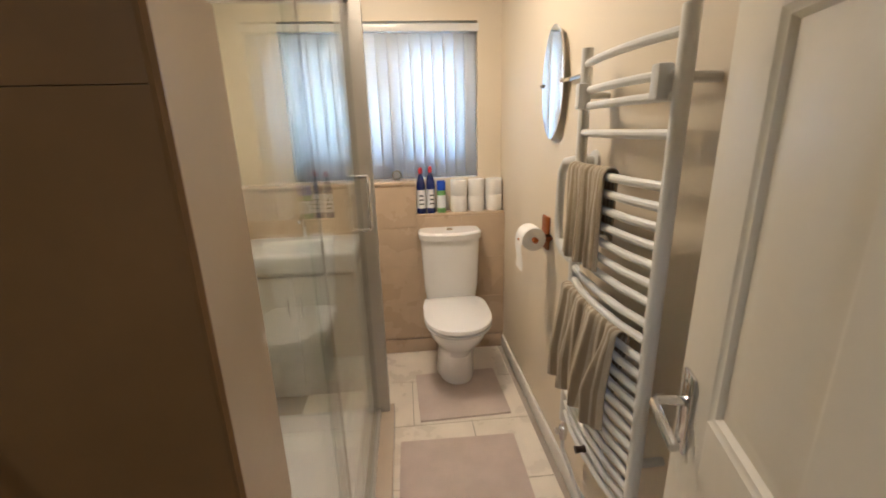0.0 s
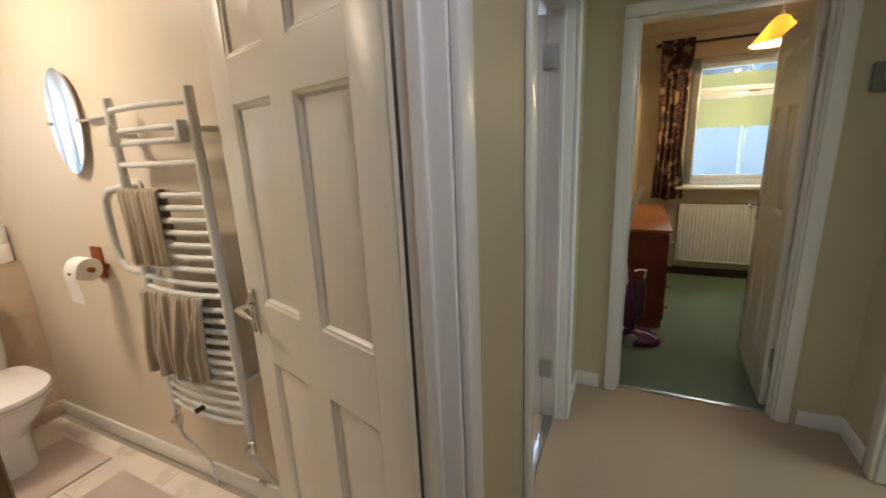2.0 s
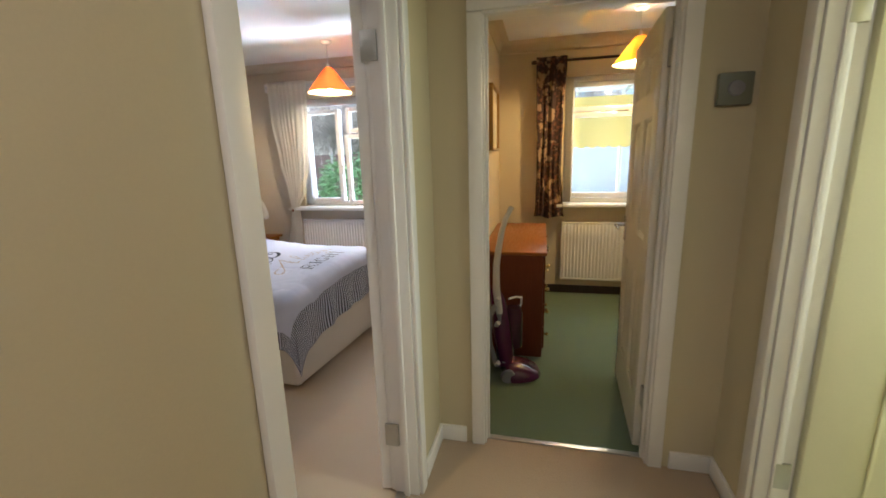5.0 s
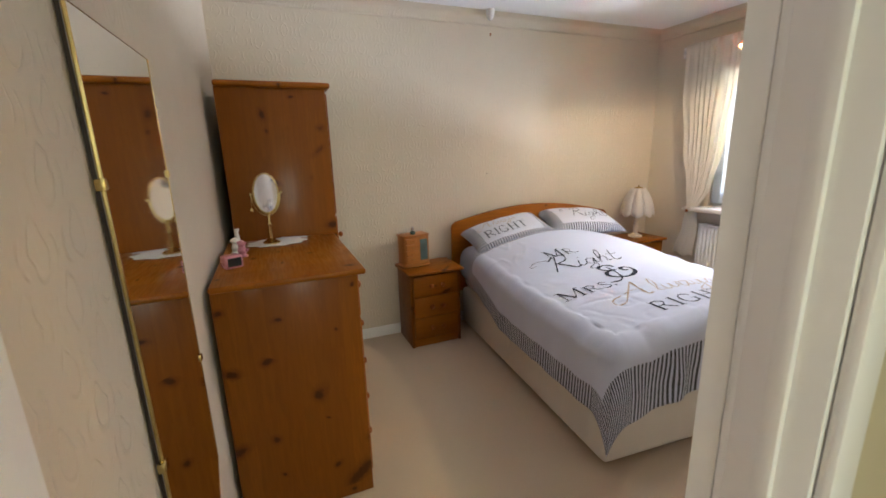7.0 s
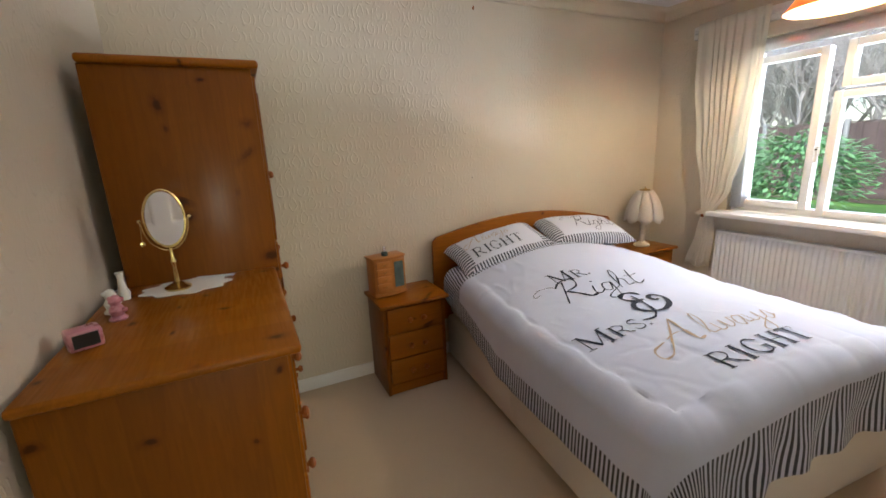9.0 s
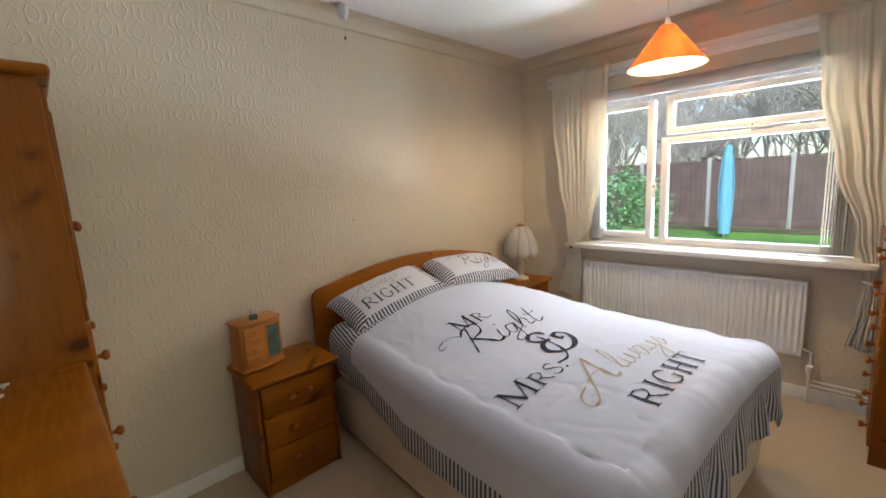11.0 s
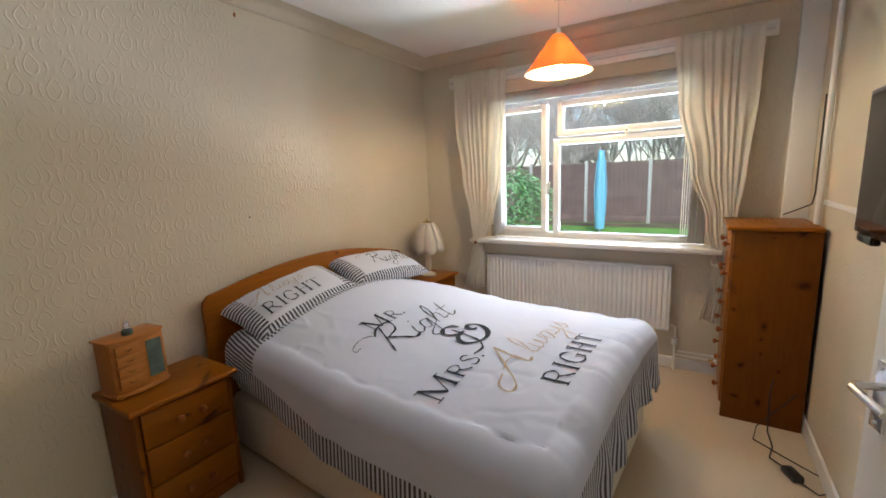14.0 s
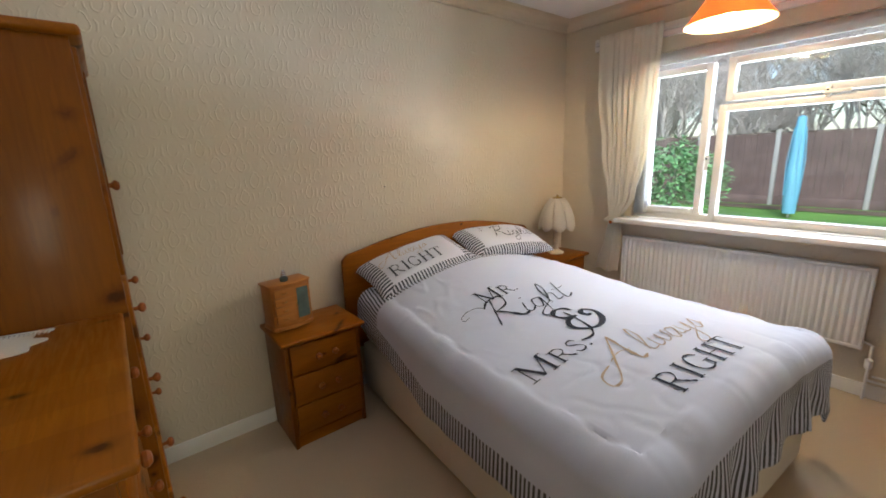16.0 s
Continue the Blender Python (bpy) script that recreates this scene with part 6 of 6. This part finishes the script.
part("tap", tube([(-0.615, 2.66, 0.85), (-0.615, 2.66, 0.95), (-0.615, 2.63, 0.975), (-0.615, 2.56, 0.965)], 0.011, 10), M_CHROME, basin)
part("tap_lever", box(-0.622, 2.63, 0.99, -0.608, 2.69, 1.0, 0.003), M_CHROME, basin)

# toilet


def loft(rows, seg=36, bm=None):
    """Stacked outlines: (z, centre x, front y, back y, half width, squareness)."""
    made = bmesh.new()
    rings = []
    for z, cx, yf, yb, hw, q in rows:
        cy, hy, ring = (yf + yb) / 2, (yb - yf) / 2, []
        for k in range(seg):
            a = 2 * math.pi * k / seg
            c, s = math.cos(a), math.sin(a)
            e = 2.0 / (q if s > 0 else 2.2)
            ring.append(made.verts.new((cx + hw * math.copysign(abs(c) ** e, c), cy + hy * math.copysign(abs(s) ** e, s), z)))
        rings.append(ring)
    for a, b in zip(rings, rings[1:]):
        for k in range(seg):
            made.faces.new((a[k], a[(k + 1) % seg], b[(k + 1) % seg], b[k]))
    made.faces.new(rings[0]), made.faces.new(rings[-1])
    return join(bm, made)


loo = thing("toilet", pose(0.255, 0, 0), "white close-coupled toilet with its lid down", "toilet")
part("pan", loft([(0.0, 0, 2.27, 2.70, 0.115, 5), (0.03, 0, 2.265, 2.70, 0.112, 5), (0.2, 0, 2.25, 2.70, 0.112, 5), (0.27, 0, 2.19, 2.70, 0.135, 5), (0.33, 0, 2.12, 2.70, 0.165, 5), (0.38, 0, 2.09, 2.70, 0.178, 5), (0.405, 0, 2.085, 2.70, 0.18, 5)]), M_CERAMIC, loo)
part("seat", loft([(0.4065, 0, 2.08, 2.53, 0.182, 5), (0.415, 0, 2.072, 2.535, 0.188, 5), (0.425, 0, 2.075, 2.535, 0.187, 5)]), M_CERAMIC, loo)
part("lid", loft([(0.4285, 0, 2.075, 2.535, 0.187, 5), (0.44, 0, 2.068, 2.54, 0.192, 5), (0.455, 0, 2.072, 2.54, 0.189, 5), (0.462, 0, 2.10, 2.52, 0.165, 5)]), M_CERAMIC, loo)
part("cistern", loft([(0.41, 0, 2.55, 2.70, 0.155, 8), (0.5, 0, 2.545, 2.70, 0.168, 8), (0.80, 0, 2.535, 2.70, 0.18, 8), (0.815, 0, 2.535, 2.70, 0.18, 8)]), M_CERAMIC, loo)
part("cistern_lid", loft([(0.8165, 0, 2.522, 2.71, 0.19, 8), (0.85, 0, 2.518, 2.71, 0.193, 8), (0.863, 0, 2.53, 2.705, 0.18, 8)]), M_CERAMIC, loo)
part("flush_button", lathe([(0, 0), (0.02, 0), (0.019, 0.005), (0, 0.006)], 20, m=pose(0, 2.62, 0.8632)), M_CHROME, loo, "chrome flush button")

# things on the ledge


def bottle(m, h, r, body, cap, label, spout=True):
    root = thing("bottle", m, label, "bottle", "bottles on the ledge")
    part("body", lathe([(0, 0), (r, 0), (r * 1.03, 0.01), (r * 1.03, h * 0.62), (r * 0.8, h * 0.75), (r * 0.42, h * 0.84), (r * 0.42, h * 0.87), (0, h * 0.87)], 18), body, root)
    part("cap", lathe([(0, h * 0.872), (r * 0.5, h * 0.872), (r * 0.5, h * 0.95), (r * 0.3, h), (0, h)], 14), cap, root)
    part("label", lathe([(r * 1.045, h * 0.12), (r * 1.045, h * 0.52)], 18), M_LABEL, root, "pale printed label")
    for k in range(3):
        part("print_bar", box(-r * 0.5, -r * 1.07, h * (0.2 + 0.09 * k), r * 0.5, -r * 1.04, h * (0.23 + 0.09 * k)), M_INK, root)
    return root


bottle(pose(0.095, 2.765, 0.9455), 0.285, 0.027, M_BLUE, M_RED, "dark blue cleaner bottle with a red cap")
bottle(pose(0.155, 2.765, 0.9455, 0, 0, 10), 0.29, 0.027, M_BLUE, M_RED, "dark blue cleaner bottle with a red cap")
can = thing("spray_can", pose(0.222, 2.77, 0.9455), "spray can with a bright blue cap", "spray can")
part("body", lathe([(0, 0), (0.027, 0), (0.028, 0.006), (0.028, 0.13), (0.024, 0.14), (0, 0.14)], 18), M_GREENISH, can)
part("band", lathe([(0.0285, 0.03), (0.0285, 0.11)], 18), M_LABEL, can)
part("cap", lathe([(0, 0.1405), (0.028, 0.1405), (0.028, 0.19), (0.024, 0.2), (0, 0.2)], 18), M_BRIGHT_BLUE, can)


def tissue_roll(m, label, name="toilet_roll", wrap=None):
    root = thing(name, m, label, "toilet roll", "spare rolls on the ledge")
    part("paper", lathe([(0.02, 0.0), (0.05, 0.0), (0.0525, 0.004), (0.0525, 0.096), (0.05, 0.1), (0.02, 0.1)], 24), wrap or M_PAPER_ROLL, root)
    part("core", lathe([(0.0195, 0.001), (0.0195, 0.099), (0.018, 0.0985), (0.018, 0.0015)], 16), M_CREAM, root)
    return root


roll = tissue_roll(pose(0.335, 2.785, 0.9455), "white toilet roll stacked in the window ledge")
for x, z in ((0.335, 1.046), (0.448, 0.9455), (0.448, 1.046), (0.56, 0.9455), (0.56, 1.046)):
    copy_thing(roll, pose(x, 2.785, z))
clock = thing("sill_clock", pose(-0.05, 2.80, 1.1525), "small round chrome clock on the sill", "clock")
part("case", lathe([(0, 0), (0.028, 0), (0.03, 0.006), (0.03, 0.022), (0, 0.022)], 24, m=pose(0, 0.01, 0.034, 90)), M_CHROME, clock)
part("dial", lathe([(0, 0), (0.024, 0), (0, 0.001)], 24, m=pose(0, -0.0125, 0.034, 90)), M_GREY_PLASTIC, clock)
part("foot", box(-0.02, -0.01, 0, 0.02, 0.012, 0.008, 0.002), M_CHROME, clock)

vertical_blind("vertical_blind", pose(-0.66, 2.87, 2.005), 17, 0.088, 0.84, 30, 0.066, "white vertical blind drawn across the bathroom window", 1.14)

# towel rail
rail = thing("towel_rail", pose(0, 0, 0), "white ladder towel rail on the bathroom wall", "towel rail")
for y in (0.995, 1.445):
    part("upright", tube([(0.545, y, 0.40), (0.545, y, 1.668)], 0.017, 14), M_RADIATOR, rail)
    for z in (0.62, 1.54):
        part("bracket", tube([(0.555, y, z), (0.62, y, z)], 0.011, 10), M_RADIATOR, rail)
heights = [1.635, 1.565, 1.525, 1.455] + [1.355 - 0.0415 * k for k in range(7)] + [1.055, 1.015] + [0.965 - 0.0395 * k for k in range(12)]
for z in (0.40 + (h - 0.49) * 1.07 for h in heights):
    part("bar", tube([(0.545, 1.0, z), (0.527, 1.11, z), (0.522, 1.22, z), (0.527, 1.33, z), (0.545, 1.44, z)], 0.011, 10), M_RADIATOR, rail)
for y in (1.03, 1.41):
    part("hook", box(0.505, y - 0.014, 1.50, 0.54, y + 0.014, 1.57, 0.005), M_UPVC, rail)
for y in (0.995, 1.445):
    valve = part("valve", lathe([(0, 0.40), (0.012, 0.402), (0.016, 0.42), (0.016, 0.455), (0.010, 0.462), (0.010, 0.49), (0, 0.49)], 14, m=pose(0.545, y, -0.09)), M_CHROME, rail, "chrome valve")
    part("valve_cap", tube([(0.545, y, 0.35), (0.515, y, 0.35)], 0.011, 10), M_CHROME, valve)
    part("feed_pipe", tube([(0.545, y, 0.31), (0.545, y, 0.27), (0.56, y - 0.03, 0.22), (0.585, y - 0.09, 0.12), (0.59, y - 0.10, 0.0)], 0.0075, 8), M_RADIATOR, rail)
part("cross_pipe", tube([(0.598, 0.86, 0.105), (0.598, 1.35, 0.105)], 0.0075, 8), M_RADIATOR, rail)
part("pipe_joint", tube([(0.598, 1.06, 0.105), (0.598, 1.02, 0.105)], 0.012, 8), M_CHROME, rail)
solid("radiator_tap", lathe([(0, 0), (0.012, 0.0), (0.009, 0.012), (0.012, 0.03), (0, 0.032)], 12), M_DARK_FRAME, "small dark hook on a rail bar", "hook", m=pose(0.512, 1.20, 0.487, 0, -90))


def towel(m, width, front, back, folds, label, amp=1.0):
    """Hung over a bar that lies along y; the cloth falls down both sides."""
    root = thing("towel", m, label, "towel", "towels on the rail")
    total = front + back

    def shape(a, b):
        s = b * total - front
        y = (a - 0.5) * width
        r = 0.018
        arc = math.pi * r
        if s < -arc / 2:
            x, z = -r, s + arc / 2
        elif s > arc / 2:
            x, z = r * 0.9, -(s - arc / 2)
        else:
            x, z = r * math.sin(s / r), r * math.cos(s / r) - 0.0
        low = min(1.0, abs(z) / 0.2)
        wave = math.sin(2 * math.pi * folds * a + 2 * noise.noise(Vector((a * 3, z * 4, front)))) + 0.4 * math.sin(5.1 * math.pi * folds * a)
        gather = 1 - 0.12 * low + 0.06 * noise.noise(Vector((a * 2, z * 3, 3)))
        x += (-0.011 * amp if s < 0 else 0.004) * wave * (0.35 + 0.65 * low) - 0.012 * low * (s < 0)
        return Vector((x, y * gather + 0.02 * low * (1 if front > 0.3 else -1), z + 0.006 * math.sin(7 * a) * low))

    thicken(part("cloth", sheet(shape, 80, 60, lambda a, b: (a * width, b * total)), M_TOWEL, root), 0.007)
    return root


towel(pose(0.524, 1.32, 1.328), 0.23, 0.285, 0.2, 2.5, "taupe hand towel folded over the rail")
towel(pose(0.522, 1.255, 0.936), 0.37, 0.335, 0.25, 3.6, "crumpled striped taupe towel hung over the rail", 2.1)

oval = thing("oval_mirror", pose(0.6195, 1.875, 1.615), "frameless oval mirror on chrome clips", "mirror")
egg = [(0.118 * math.cos(a), 0.212 * math.sin(a)) for a in (2 * math.pi * k / 48 for k in range(48))]
part("mirror_glass", prism(egg, 0.006, m=Matrix(((0, 0, -1, -0.020), (1, 0, 0, 0), (0, 1, 0, 0), (0, 0, 0, 1))), bevel=0.002), M_MIRROR, oval, smooth=False)
for s in (-1, 1):
    part("clip", tube([(-0.001, s * 0.125, 0), (-0.028, s * 0.125, 0), (-0.03, s * 0.112, 0)], 0.008, 8), M_CHROME, oval)
part("arm", tube([(-0.008, -0.15, 0.0), (-0.008, -0.30, 0.0)], 0.009, 8), M_CHROME, oval)

grab = thing("grab_rail", pose(0, 0, 0), "grey-white grab rail beside the towel rail", "grab rail")
part("bar", tube([(0.618, 1.50, 1.345), (0.58, 1.50, 1.345), (0.565, 1.53, 1.345), (0.562, 1.60, 1.335), (0.562, 1.635, 1.30), (0.562, 1.645, 1.24), (0.562, 1.645, 1.10), (0.562, 1.63, 1.045), (0.562, 1.59, 1.015), (0.565, 1.53, 1.005), (0.58, 1.50, 1.005), (0.618, 1.50, 1.005)], 0.0155, 12), M_PALE_GREY, grab)
for z in (1.345, 1.005):
    part("flange", lathe([(0, 0), (0.034, 0), (0.032, 0.008), (0.018, 0.012), (0, 0.012)], 20, m=pose(0.6195, 1.50, z, 0, -90)), M_PALE_GREY, grab)

holder = thing("roll_holder", pose(0.6195, 1.86, 0.99), "varnished wooden toilet roll holder with a half-used roll", "roll holder")
part("back_plate", box(-0.014, -0.075, -0.035, 0.0, 0.075, 0.045, 0.006), M_KNOB, holder)
for y in (-0.07, 0.07):
    part("arm", loft([(-0.012, -0.075, -0.03, 0.03, 0.07, 3), (0.0, -0.075, -0.034, 0.034, 0.078, 3), (0.012, -0.075, -0.03, 0.03, 0.07, 3)]), M_KNOB, holder)
    holder.children[-1].matrix_local = pose(-0.0, y, 0.01, 90)
part("roller", tube([(-0.095, -0.07, 0.01), (-0.095, 0.07, 0.01)], 0.012, 10), M_KNOB, holder)
paper = part("roll", lathe([(0.018, -0.05), (0.048, -0.05), (0.05, -0.047), (0.05, 0.047), (0.048, 0.05), (0.018, 0.05)], 26, m=pose(-0.095, 0, 0.01, 90)), M_PAPER_ROLL, holder, "white paper roll")
part("loose_sheet", sheet(lambda a, b: Vector((-0.146 - 0.004 * math.sin(6 * b), -0.049 + 0.098 * a, 0.02 - 0.15 * b)), 4, 12), M_PAPER_ROLL, paper)


def mat_thing(m, w, d, label):
    root = thing("bath_mat", m, label, "bath mat", "bath mats")
    out = [(0, 0), (w, 0), (w, d), (0, d)]
    part("mat_body", prism(out, 0.014, bevel=0.004), M_MAT, root)
    return root


mat_thing(pose(0.015, 1.985, -0.0005, 0, 0, 1.5), 0.48, 0.42, "pinkish pedestal mat round the toilet foot")
mat_thing(pose(-0.10, 0.98, -0.0005, 0, 0, -1), 0.55, 0.87, "pinkish bath mat beside the shower")
bath_lamp = thing("bathroom_ceiling_lamp", pose(-0.1, 1.9, 2.4998), "round opal ceiling lamp added out of view to light the hall, lit", "ceiling lamp")
part("base", lathe([(0, -0.02), (0.15, -0.02), (0.15, 0.0), (0, 0.0)], 28), M_UPVC, bath_lamp)
part("diffuser", lathe([(0, -0.075), (0.08, -0.07), (0.13, -0.045), (0.145, -0.021), (0, -0.021)], 28), M_BATH_LAMP, bath_lamp)

# ---- green-carpeted room ----
chest = thing("mahogany_chest", pose(3.0, -0.55, 0), "long red mahogany chest of drawers against the wall", "chest of drawers")
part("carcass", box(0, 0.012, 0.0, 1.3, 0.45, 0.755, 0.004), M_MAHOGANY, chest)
part("top", box(-0.012, -0.012, 0.756, 1.31, 0.455, 0.78, 0.006), M_MAHOGANY_TOP, chest, "reddish top, lighter in colour than the front and sides")
for i in range(2):
    for k in range(4):
        x0, z0 = 0.02 + 0.635 * i, 0.06 + 0.172 * k
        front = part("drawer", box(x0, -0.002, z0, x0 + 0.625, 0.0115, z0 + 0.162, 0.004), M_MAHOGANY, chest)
        for x in (x0 + 0.06, x0 + 0.56):
            part("knob", lathe([(0.006, 0), (0.006, 0.012), (0.014, 0.02), (0.010, 0.03), (0, 0.032)], 12, m=pose(x, -0.002, z0 + 0.09) @ TO_S), M_BRASS, front)

vac = thing("upright_vacuum", pose(2.73, -0.37, 0, 0, 0, 18), "dark purple upright vacuum cleaner with a pale grey handle", "vacuum cleaner")
M_SMOKE = plain("smoky_purple_bin", (0.05, 0.012, 0.035), 0.1, vary=0.2)
part("floor_head", loft([(0.005, 0, -0.16, 0.08, 0.125, 5), (0.02, 0, -0.165, 0.085, 0.13, 5), (0.05, 0, -0.15, 0.085, 0.126, 5), (0.085, 0, -0.08, 0.08, 0.10, 4), (0.11, 0, -0.01, 0.07, 0.06, 3)]), M_PURPLE, vac, "glossy purple floor head")
part("window", loft([(0.064, 0, -0.13, -0.05, 0.07, 4), (0.088, 0, -0.10, -0.05, 0.05, 4), (0.098, 0, -0.07, -0.04, 0.03, 4)]), M_SMOKE, vac, "glossy clear window on the floor head")
for k in (-1, 1):
    part("wheel", lathe([(0, -0.013), (0.042, -0.013), (0.046, -0.006), (0.046, 0.006), (0.042, 0.013), (0, 0.013)], 20, m=pose(k * 0.105, 0.075, 0.046, 0, 90)), M_GREY_PLASTIC, vac)
part("body", loft([(0.09, 0, 0.01, 0.12, 0.06, 3), (0.18, 0, 0.01, 0.13, 0.075, 3), (0.40, 0, 0.04, 0.16, 0.07, 3), (0.54, 0, 0.07, 0.17, 0.055, 3), (0.60, 0, 0.10, 0.17, 0.03, 3)]), M_PURPLE, vac)
part("dust_bin", lathe([(0, 0.20), (0.056, 0.20), (0.06, 0.215), (0.06, 0.44), (0.045, 0.47), (0, 0.47)], 24, m=pose(0.02, 0.01, 0)), M_SMOKE, vac, "smoky dust bin")
part("bin_handle", tube([(0.06, -0.03, 0.42), (0.075, -0.055, 0.47), (0.05, -0.05, 0.52), (0.01, 0.0, 0.54), (-0.02, 0.05, 0.54)], 0.007, 8), M_PALE_GREY, vac, "pale hoop over the bin")
part("spine", tube([(-0.045, 0.09, 0.12), (-0.05, 0.11, 0.34), (-0.05, 0.14, 0.60)], 0.02, 10), M_GREY_PLASTIC, vac, "grey spine")
part("handle_tube", tube([(-0.05, 0.12, 0.46), (-0.055, 0.14, 0.62), (-0.055, 0.14, 0.76), (-0.05, 0.125, 0.88)], 0.023, 12, taper=0.85), M_PALE_GREY, vac, "pale grey handle")
part("grip", tube([(-0.05, 0.125, 0.88), (-0.045, 0.105, 0.98), (-0.045, 0.08, 1.06), (-0.05, 0.045, 1.13)], 0.0195, 12, taper=0.7), M_PALE_GREY, vac)
for z in (0.13, 0.40, 0.56):
    part("cable_hook", tube([(-0.06, 0.13, z), (-0.10, 0.15, z), (-0.125, 0.14, z + 0.025)], 0.013, 8), M_PALE_GREY, vac, "pale cable hook")
part("hose", tube([(-0.07, 0.15, 0.52), (-0.09, 0.19, 0.45), (-0.085, 0.19, 0.28), (-0.08, 0.15, 0.13)], 0.016, 10), M_GREY_PLASTIC, vac, "dark grey hose")

radiator(pose(4.49, -0.72, 0.16, 0, 0, -90), 1.05, 0.60, "cream panel radiator below the window")
for x0, x1, z0, z1, mt, label in ((3.17, 3.49, 1.42, 1.74, M_DARK_FRAME, "small framed print in a thin dark frame"), (3.56, 4.05, 1.48, 1.99, M_GOLD, "larger picture in a deep golden frame")):
    art = thing("wall_picture", pose(0, -0.0805, 0), label, "picture", "pictures on the wall")
    d = 0.02 if mt is M_DARK_FRAME else 0.05
    bm = box(x0, -d, z0, x1, -0.001, z0 + 0.02, 0.003)
    box(x0, -d, z1 - 0.02, x1, -0.001, z1, 0.003, bm)
    box(x0, -d, z0 + 0.0205, x0 + 0.02, -0.001, z1 - 0.0205, 0.003, bm)
    box(x1 - 0.02, -d, z0 + 0.0205, x1, -0.001, z1 - 0.0205, 0.003, bm)
    part("frame", bm, mt, art)
    part("print", box(x0 + 0.0202, -d * 0.6, z0 + 0.0207, x1 - 0.0202, -0.002, z1 - 0.0207), M_PICTURE, art)
curtain("floral_curtain", [(2.33, -0.44, -0.72), (1.8, -0.45, -0.70), (1.3, -0.46, -0.69), (0.9, -0.45, -0.72), (0.82, -0.44, -0.73)], None, "dark floral curtain on rings beside the window", 4, M_FLORAL, "floral curtains", x=4.44, amp=0.03)
curtain("floral_curtain", [(2.33, -2.2, -1.9), (1.8, -2.2, -1.92), (1.3, -2.19, -1.92), (0.9, -2.2, -1.9), (0.82, -2.2, -1.9)], None, "dark floral curtain on rings at the far side", 4, M_FLORAL, "floral curtains", x=4.44, amp=0.03)
pole = thing("curtain_pole", pose(0, 0, 0), "dark wooden curtain pole over the window", "curtain rail")
part("pole", tube([(4.46, -0.43, 2.29), (4.46, -2.3, 2.29)], 0.012, 12), M_DARK_FRAME, pole)
for y in (-0.42, -2.31):
    part("finial", lathe([(0, -0.03), (0.016, -0.02), (0.02, 0), (0.016, 0.02), (0, 0.03)], 14, m=pose(4.46, y, 2.29, 90)), M_DARK_FRAME, pole)
for y in (-0.50, -2.2):
    part("bracket", tube([(4.46, y, 2.28), (4.549, y, 2.28)], 0.008, 8), M_DARK_FRAME, pole)
net = thing("net_curtain", pose(0, 0, 0), "thin white net hung close to the glass", "curtain")

def net_shape(a, b):
    return Vector((4.53 + 0.008 * math.sin(80 * a), -0.73 - 0.06 * a, 2.14 - 1.18 * b))

thicken(part("net", sheet(net_shape, 30, 4), M_CURTAIN, net), 0.001)

# ---- floor tiles of the bathroom ----
full = tile_mesh(0.60, 0.385, 0.006, M_TILE_FLOOR, "z")
half = tile_mesh(0.30, 0.385, 0.006, M_TILE_FLOOR, "z")
for j in range(7):
    y = 0.04 + 0.3855 * j
    xs = [-0.62, -0.02] if j % 2 else [-0.32]
    tile_sheet(FLOOR_BATH, "floor_tile", full, [(x, y, -0.0055) for x in xs])
    tile_sheet(FLOOR_BATH, "floor_tile", half, [(0.28, y, -0.0055)] if not j % 2 else [])
